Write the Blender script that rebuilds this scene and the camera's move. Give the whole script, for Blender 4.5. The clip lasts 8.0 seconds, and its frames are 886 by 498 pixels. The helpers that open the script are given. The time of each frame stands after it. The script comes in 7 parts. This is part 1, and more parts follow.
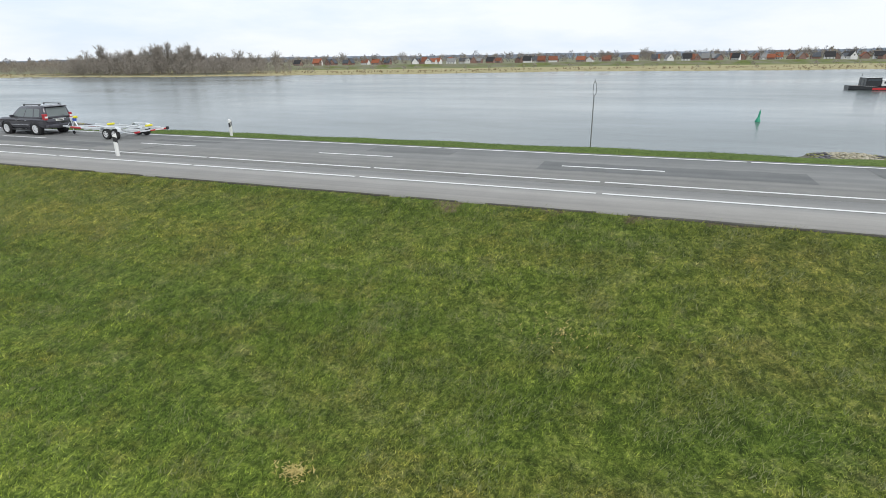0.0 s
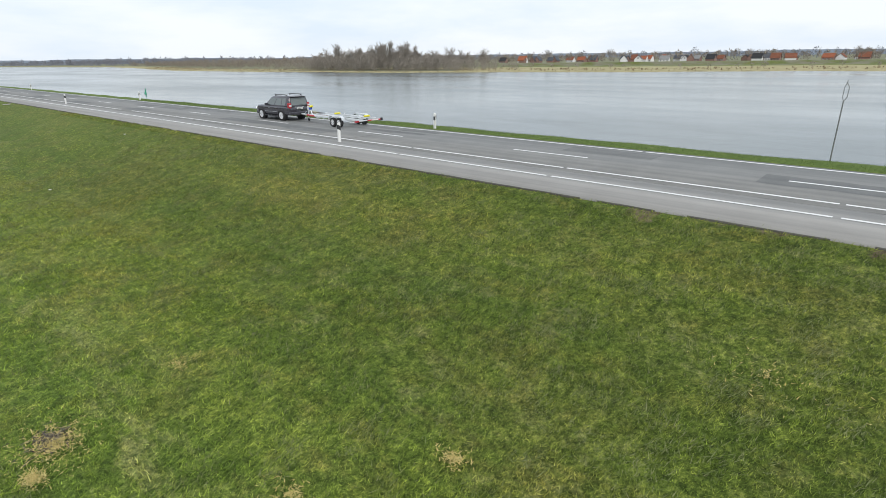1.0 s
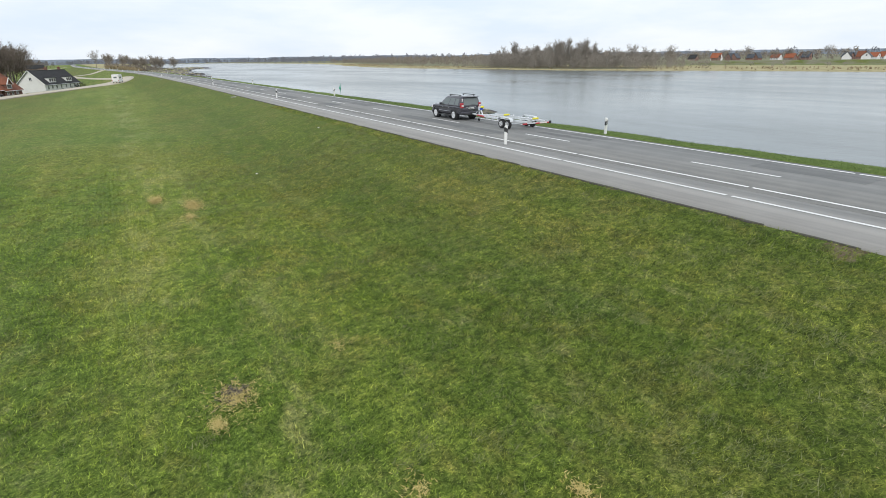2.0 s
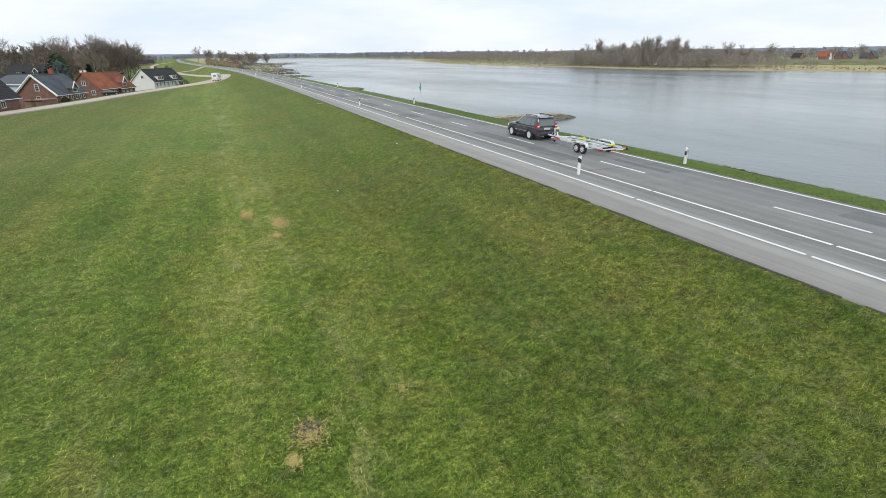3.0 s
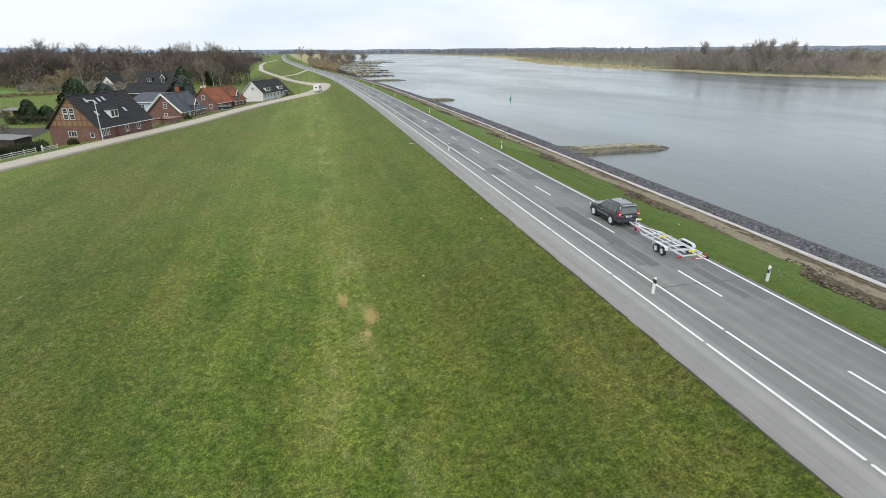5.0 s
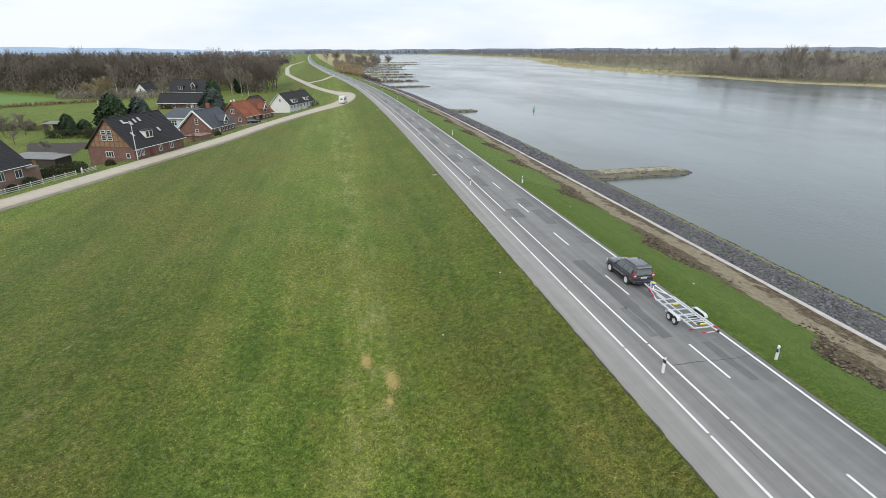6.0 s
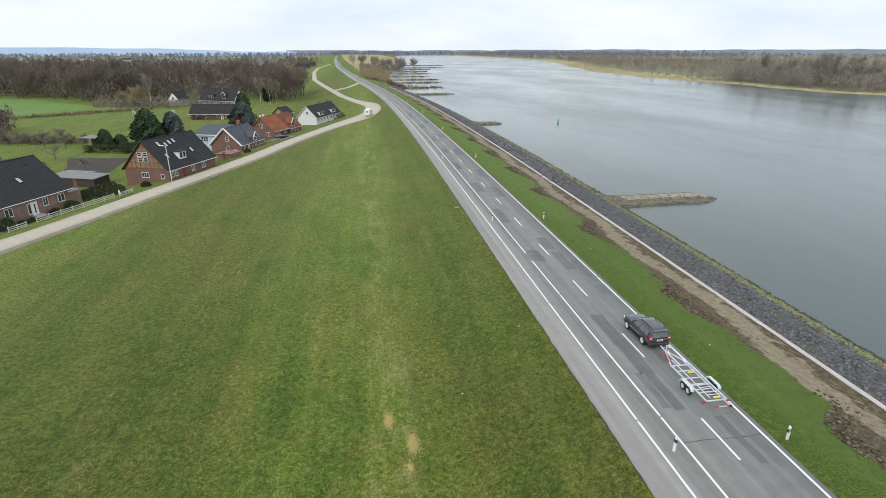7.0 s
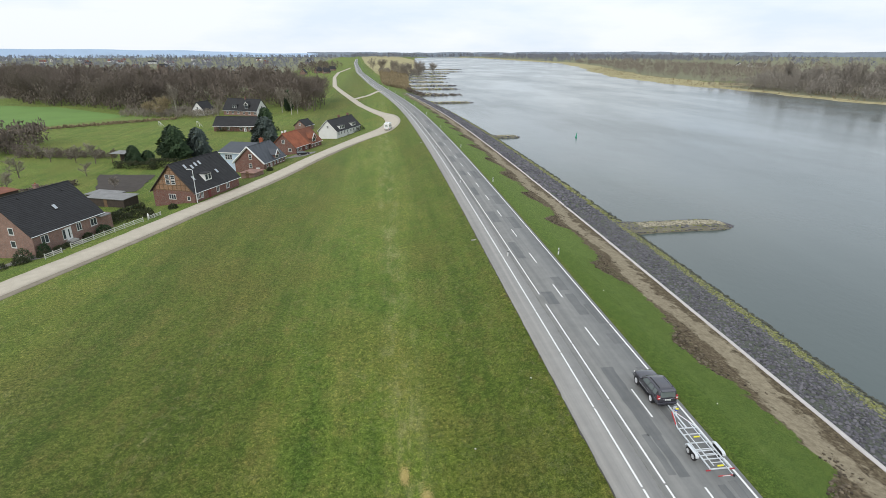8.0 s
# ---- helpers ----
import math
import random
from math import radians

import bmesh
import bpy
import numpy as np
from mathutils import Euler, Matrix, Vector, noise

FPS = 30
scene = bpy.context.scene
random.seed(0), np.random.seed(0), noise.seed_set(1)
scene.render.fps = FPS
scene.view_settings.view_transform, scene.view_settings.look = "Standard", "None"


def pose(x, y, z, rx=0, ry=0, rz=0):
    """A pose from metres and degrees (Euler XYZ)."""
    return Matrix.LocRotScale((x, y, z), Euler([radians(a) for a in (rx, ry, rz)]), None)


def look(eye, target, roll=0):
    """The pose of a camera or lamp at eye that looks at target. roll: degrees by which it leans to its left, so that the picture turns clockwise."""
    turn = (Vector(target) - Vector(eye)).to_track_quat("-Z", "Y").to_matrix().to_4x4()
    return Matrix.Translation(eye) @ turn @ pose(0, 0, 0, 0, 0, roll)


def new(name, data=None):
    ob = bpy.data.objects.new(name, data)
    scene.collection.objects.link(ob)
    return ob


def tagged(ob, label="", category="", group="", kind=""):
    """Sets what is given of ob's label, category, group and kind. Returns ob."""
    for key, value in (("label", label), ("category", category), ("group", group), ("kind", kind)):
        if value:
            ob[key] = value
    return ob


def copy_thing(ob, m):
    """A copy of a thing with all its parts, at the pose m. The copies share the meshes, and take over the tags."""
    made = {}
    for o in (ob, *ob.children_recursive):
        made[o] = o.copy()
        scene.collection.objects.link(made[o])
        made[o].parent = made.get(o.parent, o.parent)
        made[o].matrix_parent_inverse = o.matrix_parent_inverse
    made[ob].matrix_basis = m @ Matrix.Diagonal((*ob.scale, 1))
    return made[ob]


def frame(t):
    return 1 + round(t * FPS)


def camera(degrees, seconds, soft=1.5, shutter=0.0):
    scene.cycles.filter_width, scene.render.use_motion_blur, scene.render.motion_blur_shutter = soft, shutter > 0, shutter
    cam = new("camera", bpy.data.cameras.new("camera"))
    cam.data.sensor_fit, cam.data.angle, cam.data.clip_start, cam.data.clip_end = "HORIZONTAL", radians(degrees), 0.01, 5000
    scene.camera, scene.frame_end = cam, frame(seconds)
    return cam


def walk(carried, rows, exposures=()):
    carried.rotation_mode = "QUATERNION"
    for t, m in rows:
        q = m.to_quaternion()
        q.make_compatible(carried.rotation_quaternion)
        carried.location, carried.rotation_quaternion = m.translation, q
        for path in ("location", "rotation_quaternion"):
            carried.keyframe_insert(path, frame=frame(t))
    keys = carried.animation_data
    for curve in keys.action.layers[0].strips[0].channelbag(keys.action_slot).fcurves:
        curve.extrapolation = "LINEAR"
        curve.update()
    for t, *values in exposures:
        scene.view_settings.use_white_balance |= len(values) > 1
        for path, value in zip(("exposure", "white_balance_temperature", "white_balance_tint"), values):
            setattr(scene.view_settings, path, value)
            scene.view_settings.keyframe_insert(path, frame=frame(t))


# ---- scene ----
cam = camera(79.45, 8.0, soft=0.75)
# seconds, place in metres, then heading, pitch and roll in degrees
ROWS = [
    (0, -0.245, 0.195, 4.362, -68.96, -19.68, -0.82),
    (0.5, -0.194, 0.232, 4.351, -58.53, -19.66, -0.81),
    (1, -0.104, 0.313, 4.361, -48.44, -19.66, -0.78),
    (1.5, -0.029, 0.363, 4.358, -40.34, -19.66, -0.73),
    (2, 0.046, 0.274, 4.682, -30.68, -19.70, -0.81),
    (2.2, 0.090, 0.242, 4.968, -27.97, -19.77, -0.76),
    (3.5, 0.110, -0.196, 7.885, -20.69, -20.18, -0.54),
    (4, 0.188, -0.315, 9.563, -18.06, -20.37, -0.52),
    (4.5, 0.214, -0.176, 11.339, -15.32, -20.45, -0.47),
    (5.8, 0.262, -0.235, 17.628, -11.29, -20.38, -0.25),
    (6, 0.280, -0.246, 18.655, -10.88, -20.45, -0.23),
    (6.5, 0.274, -0.164, 21.182, -9.12, -20.45, -0.16),
    (7, 0.335, -0.123, 23.950, -8.37, -20.41, -0.11),
    (7.5, 0.295, -0.142, 26.498, -7.63, -20.35, 0.01),
    (8, 0.366, -0.265, 29.442, -6.44, -20.29, -0.03),
]
walk(cam, [(t, pose(x, y, z, 90 + pitch, 0, yaw) @ pose(0, 0, 0, 0, 0, roll)) for t, x, y, z, yaw, pitch, roll in ROWS])

# ---- world and light: a bright overcast sky, thin cloud with paler and bluer parts ----
world = bpy.data.worlds.new("overcast_sky")
scene.world = world
world.use_nodes = True
wn, wl = world.node_tree.nodes, world.node_tree.links
wn.clear()
SUN_UP, SUN_TURN = radians(38), radians(215)
sky = wn.new("ShaderNodeTexSky")
sky.sky_type, sky.sun_disc, sky.sun_elevation, sky.sun_rotation = "NISHITA", False, SUN_UP, SUN_TURN
sky.dust_density = 2.0
w_coord = wn.new("ShaderNodeTexCoord")
w_map = wn.new("ShaderNodeMapping")
w_map.inputs["Scale"].default_value = (1.2, 1.2, 5.0)
w_noise = wn.new("ShaderNodeTexNoise")
w_noise.inputs["Scale"].default_value, w_noise.inputs["Detail"].default_value, w_noise.inputs["Roughness"].default_value = 2.2, 7.0, 0.55
w_ramp = wn.new("ShaderNodeValToRGB")
w_ramp.color_ramp.elements[0].position, w_ramp.color_ramp.elements[0].color = 0.36, (0.74, 0.84, 0.96, 1)
w_ramp.color_ramp.elements[1].position, w_ramp.color_ramp.elements[1].color = 0.58, (0.91, 0.955, 1.0, 1)
w_skybg, w_cloudbg, w_mix, w_out = wn.new("ShaderNodeBackground"), wn.new("ShaderNodeBackground"), wn.new("ShaderNodeMixShader"), wn.new("ShaderNodeOutputWorld")
w_skybg.inputs["Strength"].default_value, w_cloudbg.inputs["Strength"].default_value = 0.10, 1.12
w_mix.inputs[0].default_value = 0.9
wl.new(w_coord.outputs["Generated"], w_map.inputs["Vector"])
wl.new(w_map.outputs["Vector"], w_noise.inputs["Vector"])
wl.new(w_noise.outputs["Fac"], w_ramp.inputs["Fac"])
wl.new(w_ramp.outputs["Color"], w_cloudbg.inputs["Color"])
wl.new(sky.outputs["Color"], w_skybg.inputs["Color"])
wl.new(w_skybg.outputs[0], w_mix.inputs[1])
wl.new(w_cloudbg.outputs[0], w_mix.inputs[2])
wl.new(w_mix.outputs[0], w_out.inputs["Surface"])
sun = new("sun", bpy.data.lights.new("sun", "SUN"))
sun.data.energy, sun.data.angle, sun.data.color = 1.4, radians(18), (1.0, 0.95, 0.88)
sun.matrix_world = look((0, 0, 0), (math.sin(SUN_TURN) * -math.cos(SUN_UP), math.cos(SUN_TURN) * -math.cos(SUN_UP), -math.sin(SUN_UP)))
scene.view_settings.exposure = 0.0


# ---- materials ----
def material(name, rough=0.8, metal=0.0):
    m = bpy.data.materials.new(name)
    m.use_nodes = True
    bsdf = m.node_tree.nodes["Principled BSDF"]
    bsdf.inputs["Roughness"].default_value, bsdf.inputs["Metallic"].default_value = rough, metal
    return m, m.node_tree.nodes, m.node_tree.links, bsdf


def noise_at(nodes, links, scale, detail=4.0, rough=0.6, stretch=None, local=False):
    tex = nodes.new("ShaderNodeTexNoise")
    tex.inputs["Scale"].default_value, tex.inputs["Detail"].default_value, tex.inputs["Roughness"].default_value = scale, detail, rough
    if local:
        src = nodes.new("ShaderNodeTexCoord").outputs["Object"]
    else:
        src = nodes.new("ShaderNodeNewGeometry").outputs["Position"]
    if stretch:
        mp = nodes.new("ShaderNodeMapping")
        mp.inputs["Scale"].default_value = stretch
        links.new(src, mp.inputs["Vector"])
        src = mp.outputs["Vector"]
    links.new(src, tex.inputs["Vector"])
    return tex.outputs["Fac"]


def ramp(nodes, links, fac, *stops):
    r = nodes.new("ShaderNodeValToRGB")
    el = r.color_ramp.elements
    while len(el) < len(stops):
        el.new(0.5)
    for e, (p, c) in zip(el, stops):
        e.position, e.color = p, (*c, 1) if len(c) == 3 else c
    links.new(fac, r.inputs["Fac"])
    return r.outputs["Color"]


def mix(nodes, links, fac, a, b, mode="MIX"):
    n = nodes.new("ShaderNodeMix")
    n.data_type, n.blend_type = "RGBA", mode
    for sock, v in ((n.inputs["Factor"], fac), (n.inputs["A"], a), (n.inputs["B"], b)):
        if isinstance(v, (int, float)):
            sock.default_value = v
        elif isinstance(v, tuple):
            sock.default_value = (*v, 1)
        else:
            links.new(v, sock)
    return n.outputs["Result"]


def bump(nodes, links, bsdf, height, strength, distance):
    b = nodes.new("ShaderNodeBump")
    b.inputs["Strength"].default_value, b.inputs["Distance"].default_value = strength, distance
    links.new(height, b.inputs["Height"])
    links.new(b.outputs["Normal"], bsdf.inputs["Normal"])


def plain(name, colour, rough=0.7, metal=0.0, vary=0.18, scale=1.5, fine=25.0, relief=0.0, local=False, stretch=None):
    """A paint, stone or metal with stains at two scales and a slight relief."""
    m, nd, lk, b = material(name, rough, metal)
    lo, hi = tuple(c * (1 - vary) for c in colour), tuple(min(1, c * (1 + vary)) for c in colour)
    big = ramp(nd, lk, noise_at(nd, lk, scale, 5, 0.6, stretch, local), (0.3, lo), (0.7, hi))
    small = noise_at(nd, lk, fine, 3, 0.6, stretch, local)
    col = mix(nd, lk, 0.35, big, ramp(nd, lk, small, (0.3, lo), (0.7, hi)))
    rnd = nd.new("ShaderNodeObjectInfo").outputs["Random"]
    col = mix(nd, lk, 1.0, col, ramp(nd, lk, rnd, (0.0, (0.94,) * 3), (1.0, (1, 1, 1))), "MULTIPLY")
    lk.new(col, b.inputs["Base Color"])
    if relief:
        bump(nd, lk, b, small, 0.6, relief)
    return m


def island_tint(name, colours, rough=0.85, vary=0.5, relief=0.0, fine=8.0):
    """Pieces of one joined mesh, each with its own tone out of the given colours."""
    m, nd, lk, b = material(name, rough)
    per = nd.new("ShaderNodeNewGeometry").outputs["Random Per Island"]
    n = len(colours)
    col = ramp(nd, lk, per, *[(i / max(1, n - 1), c) for i, c in enumerate(colours)])
    tone = ramp(nd, lk, noise_at(nd, lk, fine, 3), (0.25, (1 - vary * 0.6,) * 3), (0.75, (1, 1, 1)))
    lk.new(mix(nd, lk, 1.0, col, tone, "MULTIPLY"), b.inputs["Base Color"])
    if relief:
        bump(nd, lk, b, noise_at(nd, lk, fine * 2, 3), 0.7, relief)
    return m


def turf_colour(nd, lk):
    """Winter turf: lush green and yellow-green sward, mown stripes along the dike and straw-coloured dry places, by position."""
    patches = ramp(nd, lk, noise_at(nd, lk, 0.16, 8, 0.68, (1.0, 0.5, 1.0)), (0.36, (0.068, 0.106, 0.017)), (0.5, (0.091, 0.129, 0.022)), (0.64, (0.120, 0.139, 0.032)))
    clumps = ramp(nd, lk, noise_at(nd, lk, 2.6, 8, 0.82), (0.38, (0.34, 0.42, 0.38)), (0.5, (0.95, 0.96, 0.95)), (0.62, (1.95, 1.70, 2.2)))
    turf = mix(nd, lk, 0.85, patches, clumps, "MULTIPLY")
    mown = ramp(nd, lk, noise_at(nd, lk, 0.42, 4, 0.6, (1.0, 0.05, 1.0)), (0.36, (0.72, 0.80, 0.72)), (0.64, (1.24, 1.14, 1.14)))
    turf = mix(nd, lk, 0.8, turf, mown, "MULTIPLY")
    dry = ramp(nd, lk, noise_at(nd, lk, 0.30, 10, 0.80, (1.0, 0.45, 1.0)), (0.54, (0, 0, 0)), (0.70, (0.38, 0.38, 0.38)))
    turf = mix(nd, lk, dry, turf, (0.250, 0.195, 0.070))
    pale = ramp(nd, lk, noise_at(nd, lk, 1.3, 9, 0.85, (1.0, 0.7, 1.0)), (0.53, (0, 0, 0)), (0.66, (0.85, 0.85, 0.85)))
    worn = ramp(nd, lk, noise_at(nd, lk, 0.13, 5, 0.6, (1.0, 0.3, 1.0)), (0.42, (0.15, 0.15, 0.15)), (0.60, (1, 1, 1)))
    pale = mix(nd, lk, 1.0, pale, worn, "MULTIPLY")
    turf = mix(nd, lk, pale, turf, (0.27, 0.255, 0.125))
    thatch = ramp(nd, lk, noise_at(nd, lk, 0.62, 8, 0.72, (1.0, 0.7, 1.0)), (0.50, (0, 0, 0)), (0.64, (0.36, 0.36, 0.36)))
    turf = mix(nd, lk, thatch, turf, mix(nd, lk, 1.0, clumps, (0.138, 0.108, 0.036), "MULTIPLY"))
    # broad olive areas on the foreland, where the sward is thin
    olive = ramp(nd, lk, noise_at(nd, lk, 0.055, 5, 0.55, (1.0, 0.6, 1.0)), (0.48, (0, 0, 0)), (0.60, (0.55, 0.55, 0.55)))
    turf = mix(nd, lk, olive, turf, mix(nd, lk, 1.0, clumps, (0.124, 0.120, 0.028), "MULTIPLY"))
    # bands along the dike, their edges wandering a little: fresher terrace, darker coarse slope, duller turf further out
    pos = nd.new("ShaderNodeSeparateXYZ")
    lk.new(nd.new("ShaderNodeNewGeometry").outputs["Position"], pos.inputs[0])
    wander = nd.new("ShaderNodeMath")
    wander.operation, wander.inputs[1].default_value = "MULTIPLY_ADD", 4.0
    lk.new(noise_at(nd, lk, 0.25, 4, 0.6, (1.0, 0.35, 1.0)), wander.inputs[0])
    lk.new(pos.outputs["X"], wander.inputs[2])
    across = nd.new("ShaderNodeMapRange")
    across.inputs["From Min"].default_value, across.inputs["From Max"].default_value = -43.0, 17.0
    lk.new(wander.outputs[0], across.inputs["Value"])
    sward = ramp(nd, lk, across.outputs[0], (0.0, (0.95, 1.04, 0.90)), (0.14, (0.76, 0.78, 0.76)), (0.36, (0.80, 0.78, 0.74)), (0.52, (0.86, 0.86, 0.82)), (0.62, (0.96, 1.05, 0.93)),
                 (0.78, (1.05, 1.13, 0.98)), (0.84, (0.90, 0.96, 0.80)), (0.88, (0.78, 0.83, 0.70)), (0.95, (0.74, 0.80, 0.68)), (1.0, (0.77, 0.78, 0.68)))
    turf = mix(nd, lk, 1.0, turf, sward, "MULTIPLY")
    # a worn strip along the foot of the slope with pale tufts
    strip = nd.new("ShaderNodeMapRange")
    strip.inputs["From Min"].default_value, strip.inputs["From Max"].default_value = 0.2, 6.2
    lk.new(wander.outputs[0], strip.inputs["Value"])
    strip_mask = ramp(nd, lk, strip.outputs[0], (0.0, (0, 0, 0)), (0.35, (1, 1, 1)), (0.60, (1, 1, 1)), (1.0, (0, 0, 0)))
    tufts = ramp(nd, lk, noise_at(nd, lk, 0.45, 10, 0.85, (1.0, 0.35, 1.0)), (0.49, (0, 0, 0)), (0.60, (0.9, 0.9, 0.9)))
    return mix(nd, lk, mix(nd, lk, 1.0, strip_mask, tufts, "MULTIPLY"), turf, (0.215, 0.225, 0.085))


def blade_material():
    m, nd, lk, b = material("grass_blades", 0.7)
    b.inputs["Specular IOR Level"].default_value = 0.25
    b.inputs["Sheen Weight"].default_value, b.inputs["Sheen Roughness"].default_value, b.inputs["Sheen Tint"].default_value = 0.25, 0.5, (0.55, 0.70, 0.22, 1)
    per = nd.new("ShaderNodeNewGeometry").outputs["Random Per Island"]
    tone = ramp(nd, lk, per, (0.0, (0.58, 0.62, 0.42)), (0.40, (2.06, 1.95, 1.48)), (0.76, (3.25, 2.92, 2.45)), (0.94, (4.8, 4.15, 4.0)))
    lk.new(mix(nd, lk, 1.0, turf_colour(nd, lk), tone, "MULTIPLY"), b.inputs["Base Color"])
    return m


def ground_material():
    m, nd, lk, b = material("turf_and_soil", 0.95)
    b.inputs["Specular IOR Level"].default_value = 0.15
    b.inputs["Sheen Roughness"].default_value, b.inputs["Sheen Tint"].default_value = 0.5, (0.52, 0.66, 0.24, 1)
    turf = turf_colour(nd, lk)
    use = nd.new("ShaderNodeVertexColor")
    use.layer_name = "land_use"
    use_sep = nd.new("ShaderNodeSeparateColor")
    lk.new(use.outputs["Color"], use_sep.inputs["Color"])
    turf = mix(nd, lk, use_sep.outputs["Red"], turf, ramp(nd, lk, noise_at(nd, lk, 1.2, 8, 0.8), (0.34, (0.040, 0.082, 0.012)), (0.66, (0.088, 0.134, 0.022))))
    fine = ramp(nd, lk, noise_at(nd, lk, 9.0, 7, 0.95), (0.38, (0.14, 0.18, 0.16)), (0.5, (0.88, 0.89, 0.88)), (0.62, (2.55, 2.25, 2.5)))
    turf = mix(nd, lk, 1.0, turf, fine, "MULTIPLY")
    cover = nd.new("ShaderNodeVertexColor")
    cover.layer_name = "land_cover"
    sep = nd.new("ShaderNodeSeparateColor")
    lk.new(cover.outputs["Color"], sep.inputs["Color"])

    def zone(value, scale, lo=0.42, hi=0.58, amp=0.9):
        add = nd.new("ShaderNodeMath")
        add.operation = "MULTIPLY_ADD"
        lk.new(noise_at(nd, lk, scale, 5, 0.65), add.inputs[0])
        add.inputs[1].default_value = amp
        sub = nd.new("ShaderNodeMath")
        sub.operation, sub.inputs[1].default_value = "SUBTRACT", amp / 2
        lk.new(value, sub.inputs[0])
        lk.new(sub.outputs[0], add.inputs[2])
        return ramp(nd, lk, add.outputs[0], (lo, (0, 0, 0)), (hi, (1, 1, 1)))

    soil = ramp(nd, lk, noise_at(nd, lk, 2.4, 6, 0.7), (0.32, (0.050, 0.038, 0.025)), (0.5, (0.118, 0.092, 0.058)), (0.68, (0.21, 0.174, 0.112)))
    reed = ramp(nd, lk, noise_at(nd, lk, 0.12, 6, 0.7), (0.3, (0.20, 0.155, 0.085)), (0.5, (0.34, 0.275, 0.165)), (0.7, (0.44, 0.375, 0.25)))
    # litter: brown leaf floor, its colour greyed to haze the far land
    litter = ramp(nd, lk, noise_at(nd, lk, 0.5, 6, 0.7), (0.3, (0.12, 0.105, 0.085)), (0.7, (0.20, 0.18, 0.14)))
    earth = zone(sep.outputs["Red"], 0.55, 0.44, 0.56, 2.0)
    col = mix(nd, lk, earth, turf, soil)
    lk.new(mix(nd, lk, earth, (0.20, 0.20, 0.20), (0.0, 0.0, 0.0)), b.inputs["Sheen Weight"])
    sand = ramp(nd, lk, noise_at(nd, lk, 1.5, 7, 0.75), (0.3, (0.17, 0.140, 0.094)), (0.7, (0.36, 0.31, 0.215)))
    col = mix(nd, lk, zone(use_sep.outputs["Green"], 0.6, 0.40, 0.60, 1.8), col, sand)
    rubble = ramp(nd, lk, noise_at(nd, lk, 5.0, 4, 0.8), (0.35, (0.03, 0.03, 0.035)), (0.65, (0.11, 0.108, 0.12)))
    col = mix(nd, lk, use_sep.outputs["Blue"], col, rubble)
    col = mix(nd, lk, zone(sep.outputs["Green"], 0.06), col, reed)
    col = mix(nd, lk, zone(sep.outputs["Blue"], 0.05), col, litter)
    lk.new(col, b.inputs["Base Color"])
    bump(nd, lk, b, noise_at(nd, lk, 9.0, 6, 0.75), 0.6, 0.05)
    return m


def water_material():
    m, nd, lk, b = material("river_water", 0.2)
    b.inputs["IOR"].default_value = 1.42
    tone = ramp(nd, lk, noise_at(nd, lk, 0.012, 4, 0.6, (1.0, 0.35, 1.0)), (0.3, (0.072, 0.092, 0.085)), (0.7, (0.116, 0.141, 0.134)))
    lk.new(tone, b.inputs["Base Color"])
    calm = ramp(nd, lk, noise_at(nd, lk, 0.016, 6, 0.66, (1.0, 0.35, 1.0)), (0.36, (0.12,) * 3), (0.66, (0.25,) * 3))
    lk.new(calm, b.inputs["Roughness"])
    add = nd.new("ShaderNodeMath")
    add.operation = "ADD"
    lk.new(noise_at(nd, lk, 1.1, 4, 0.55, (1.0, 0.55, 1.0)), add.inputs[0])
    lk.new(noise_at(nd, lk, 0.16, 4, 0.5, (1.0, 0.5, 1.0)), add.inputs[1])
    bump(nd, lk, b, add.outputs[0], 0.40, 0.075)
    return m


def asphalt(name, dark, light, streak=True):
    m, nd, lk, b = material(name, 0.82)
    b.inputs["Specular IOR Level"].default_value = 0.45
    big = ramp(nd, lk, noise_at(nd, lk, 0.7, 6, 0.65), (0.3, dark), (0.7, light))
    grit = ramp(nd, lk, noise_at(nd, lk, 60.0, 3, 0.8), (0.3, tuple(c * 0.7 for c in dark)), (0.7, tuple(c * 1.2 for c in light)))
    col = mix(nd, lk, 0.35, big, grit)
    if streak:
        lanes = ramp(nd, lk, noise_at(nd, lk, 1.0, 3, 0.6, (1.3, 0.02, 1.0)), (0.35, (0.84, 0.845, 0.85)), (0.65, (1.10, 1.09, 1.075)))
        col = mix(nd, lk, 1.0, col, lanes, "MULTIPLY")
    lk.new(col, b.inputs["Base Color"])
    bump(nd, lk, b, noise_at(nd, lk, 80.0, 2, 0.7), 0.35, 0.01)
    return m


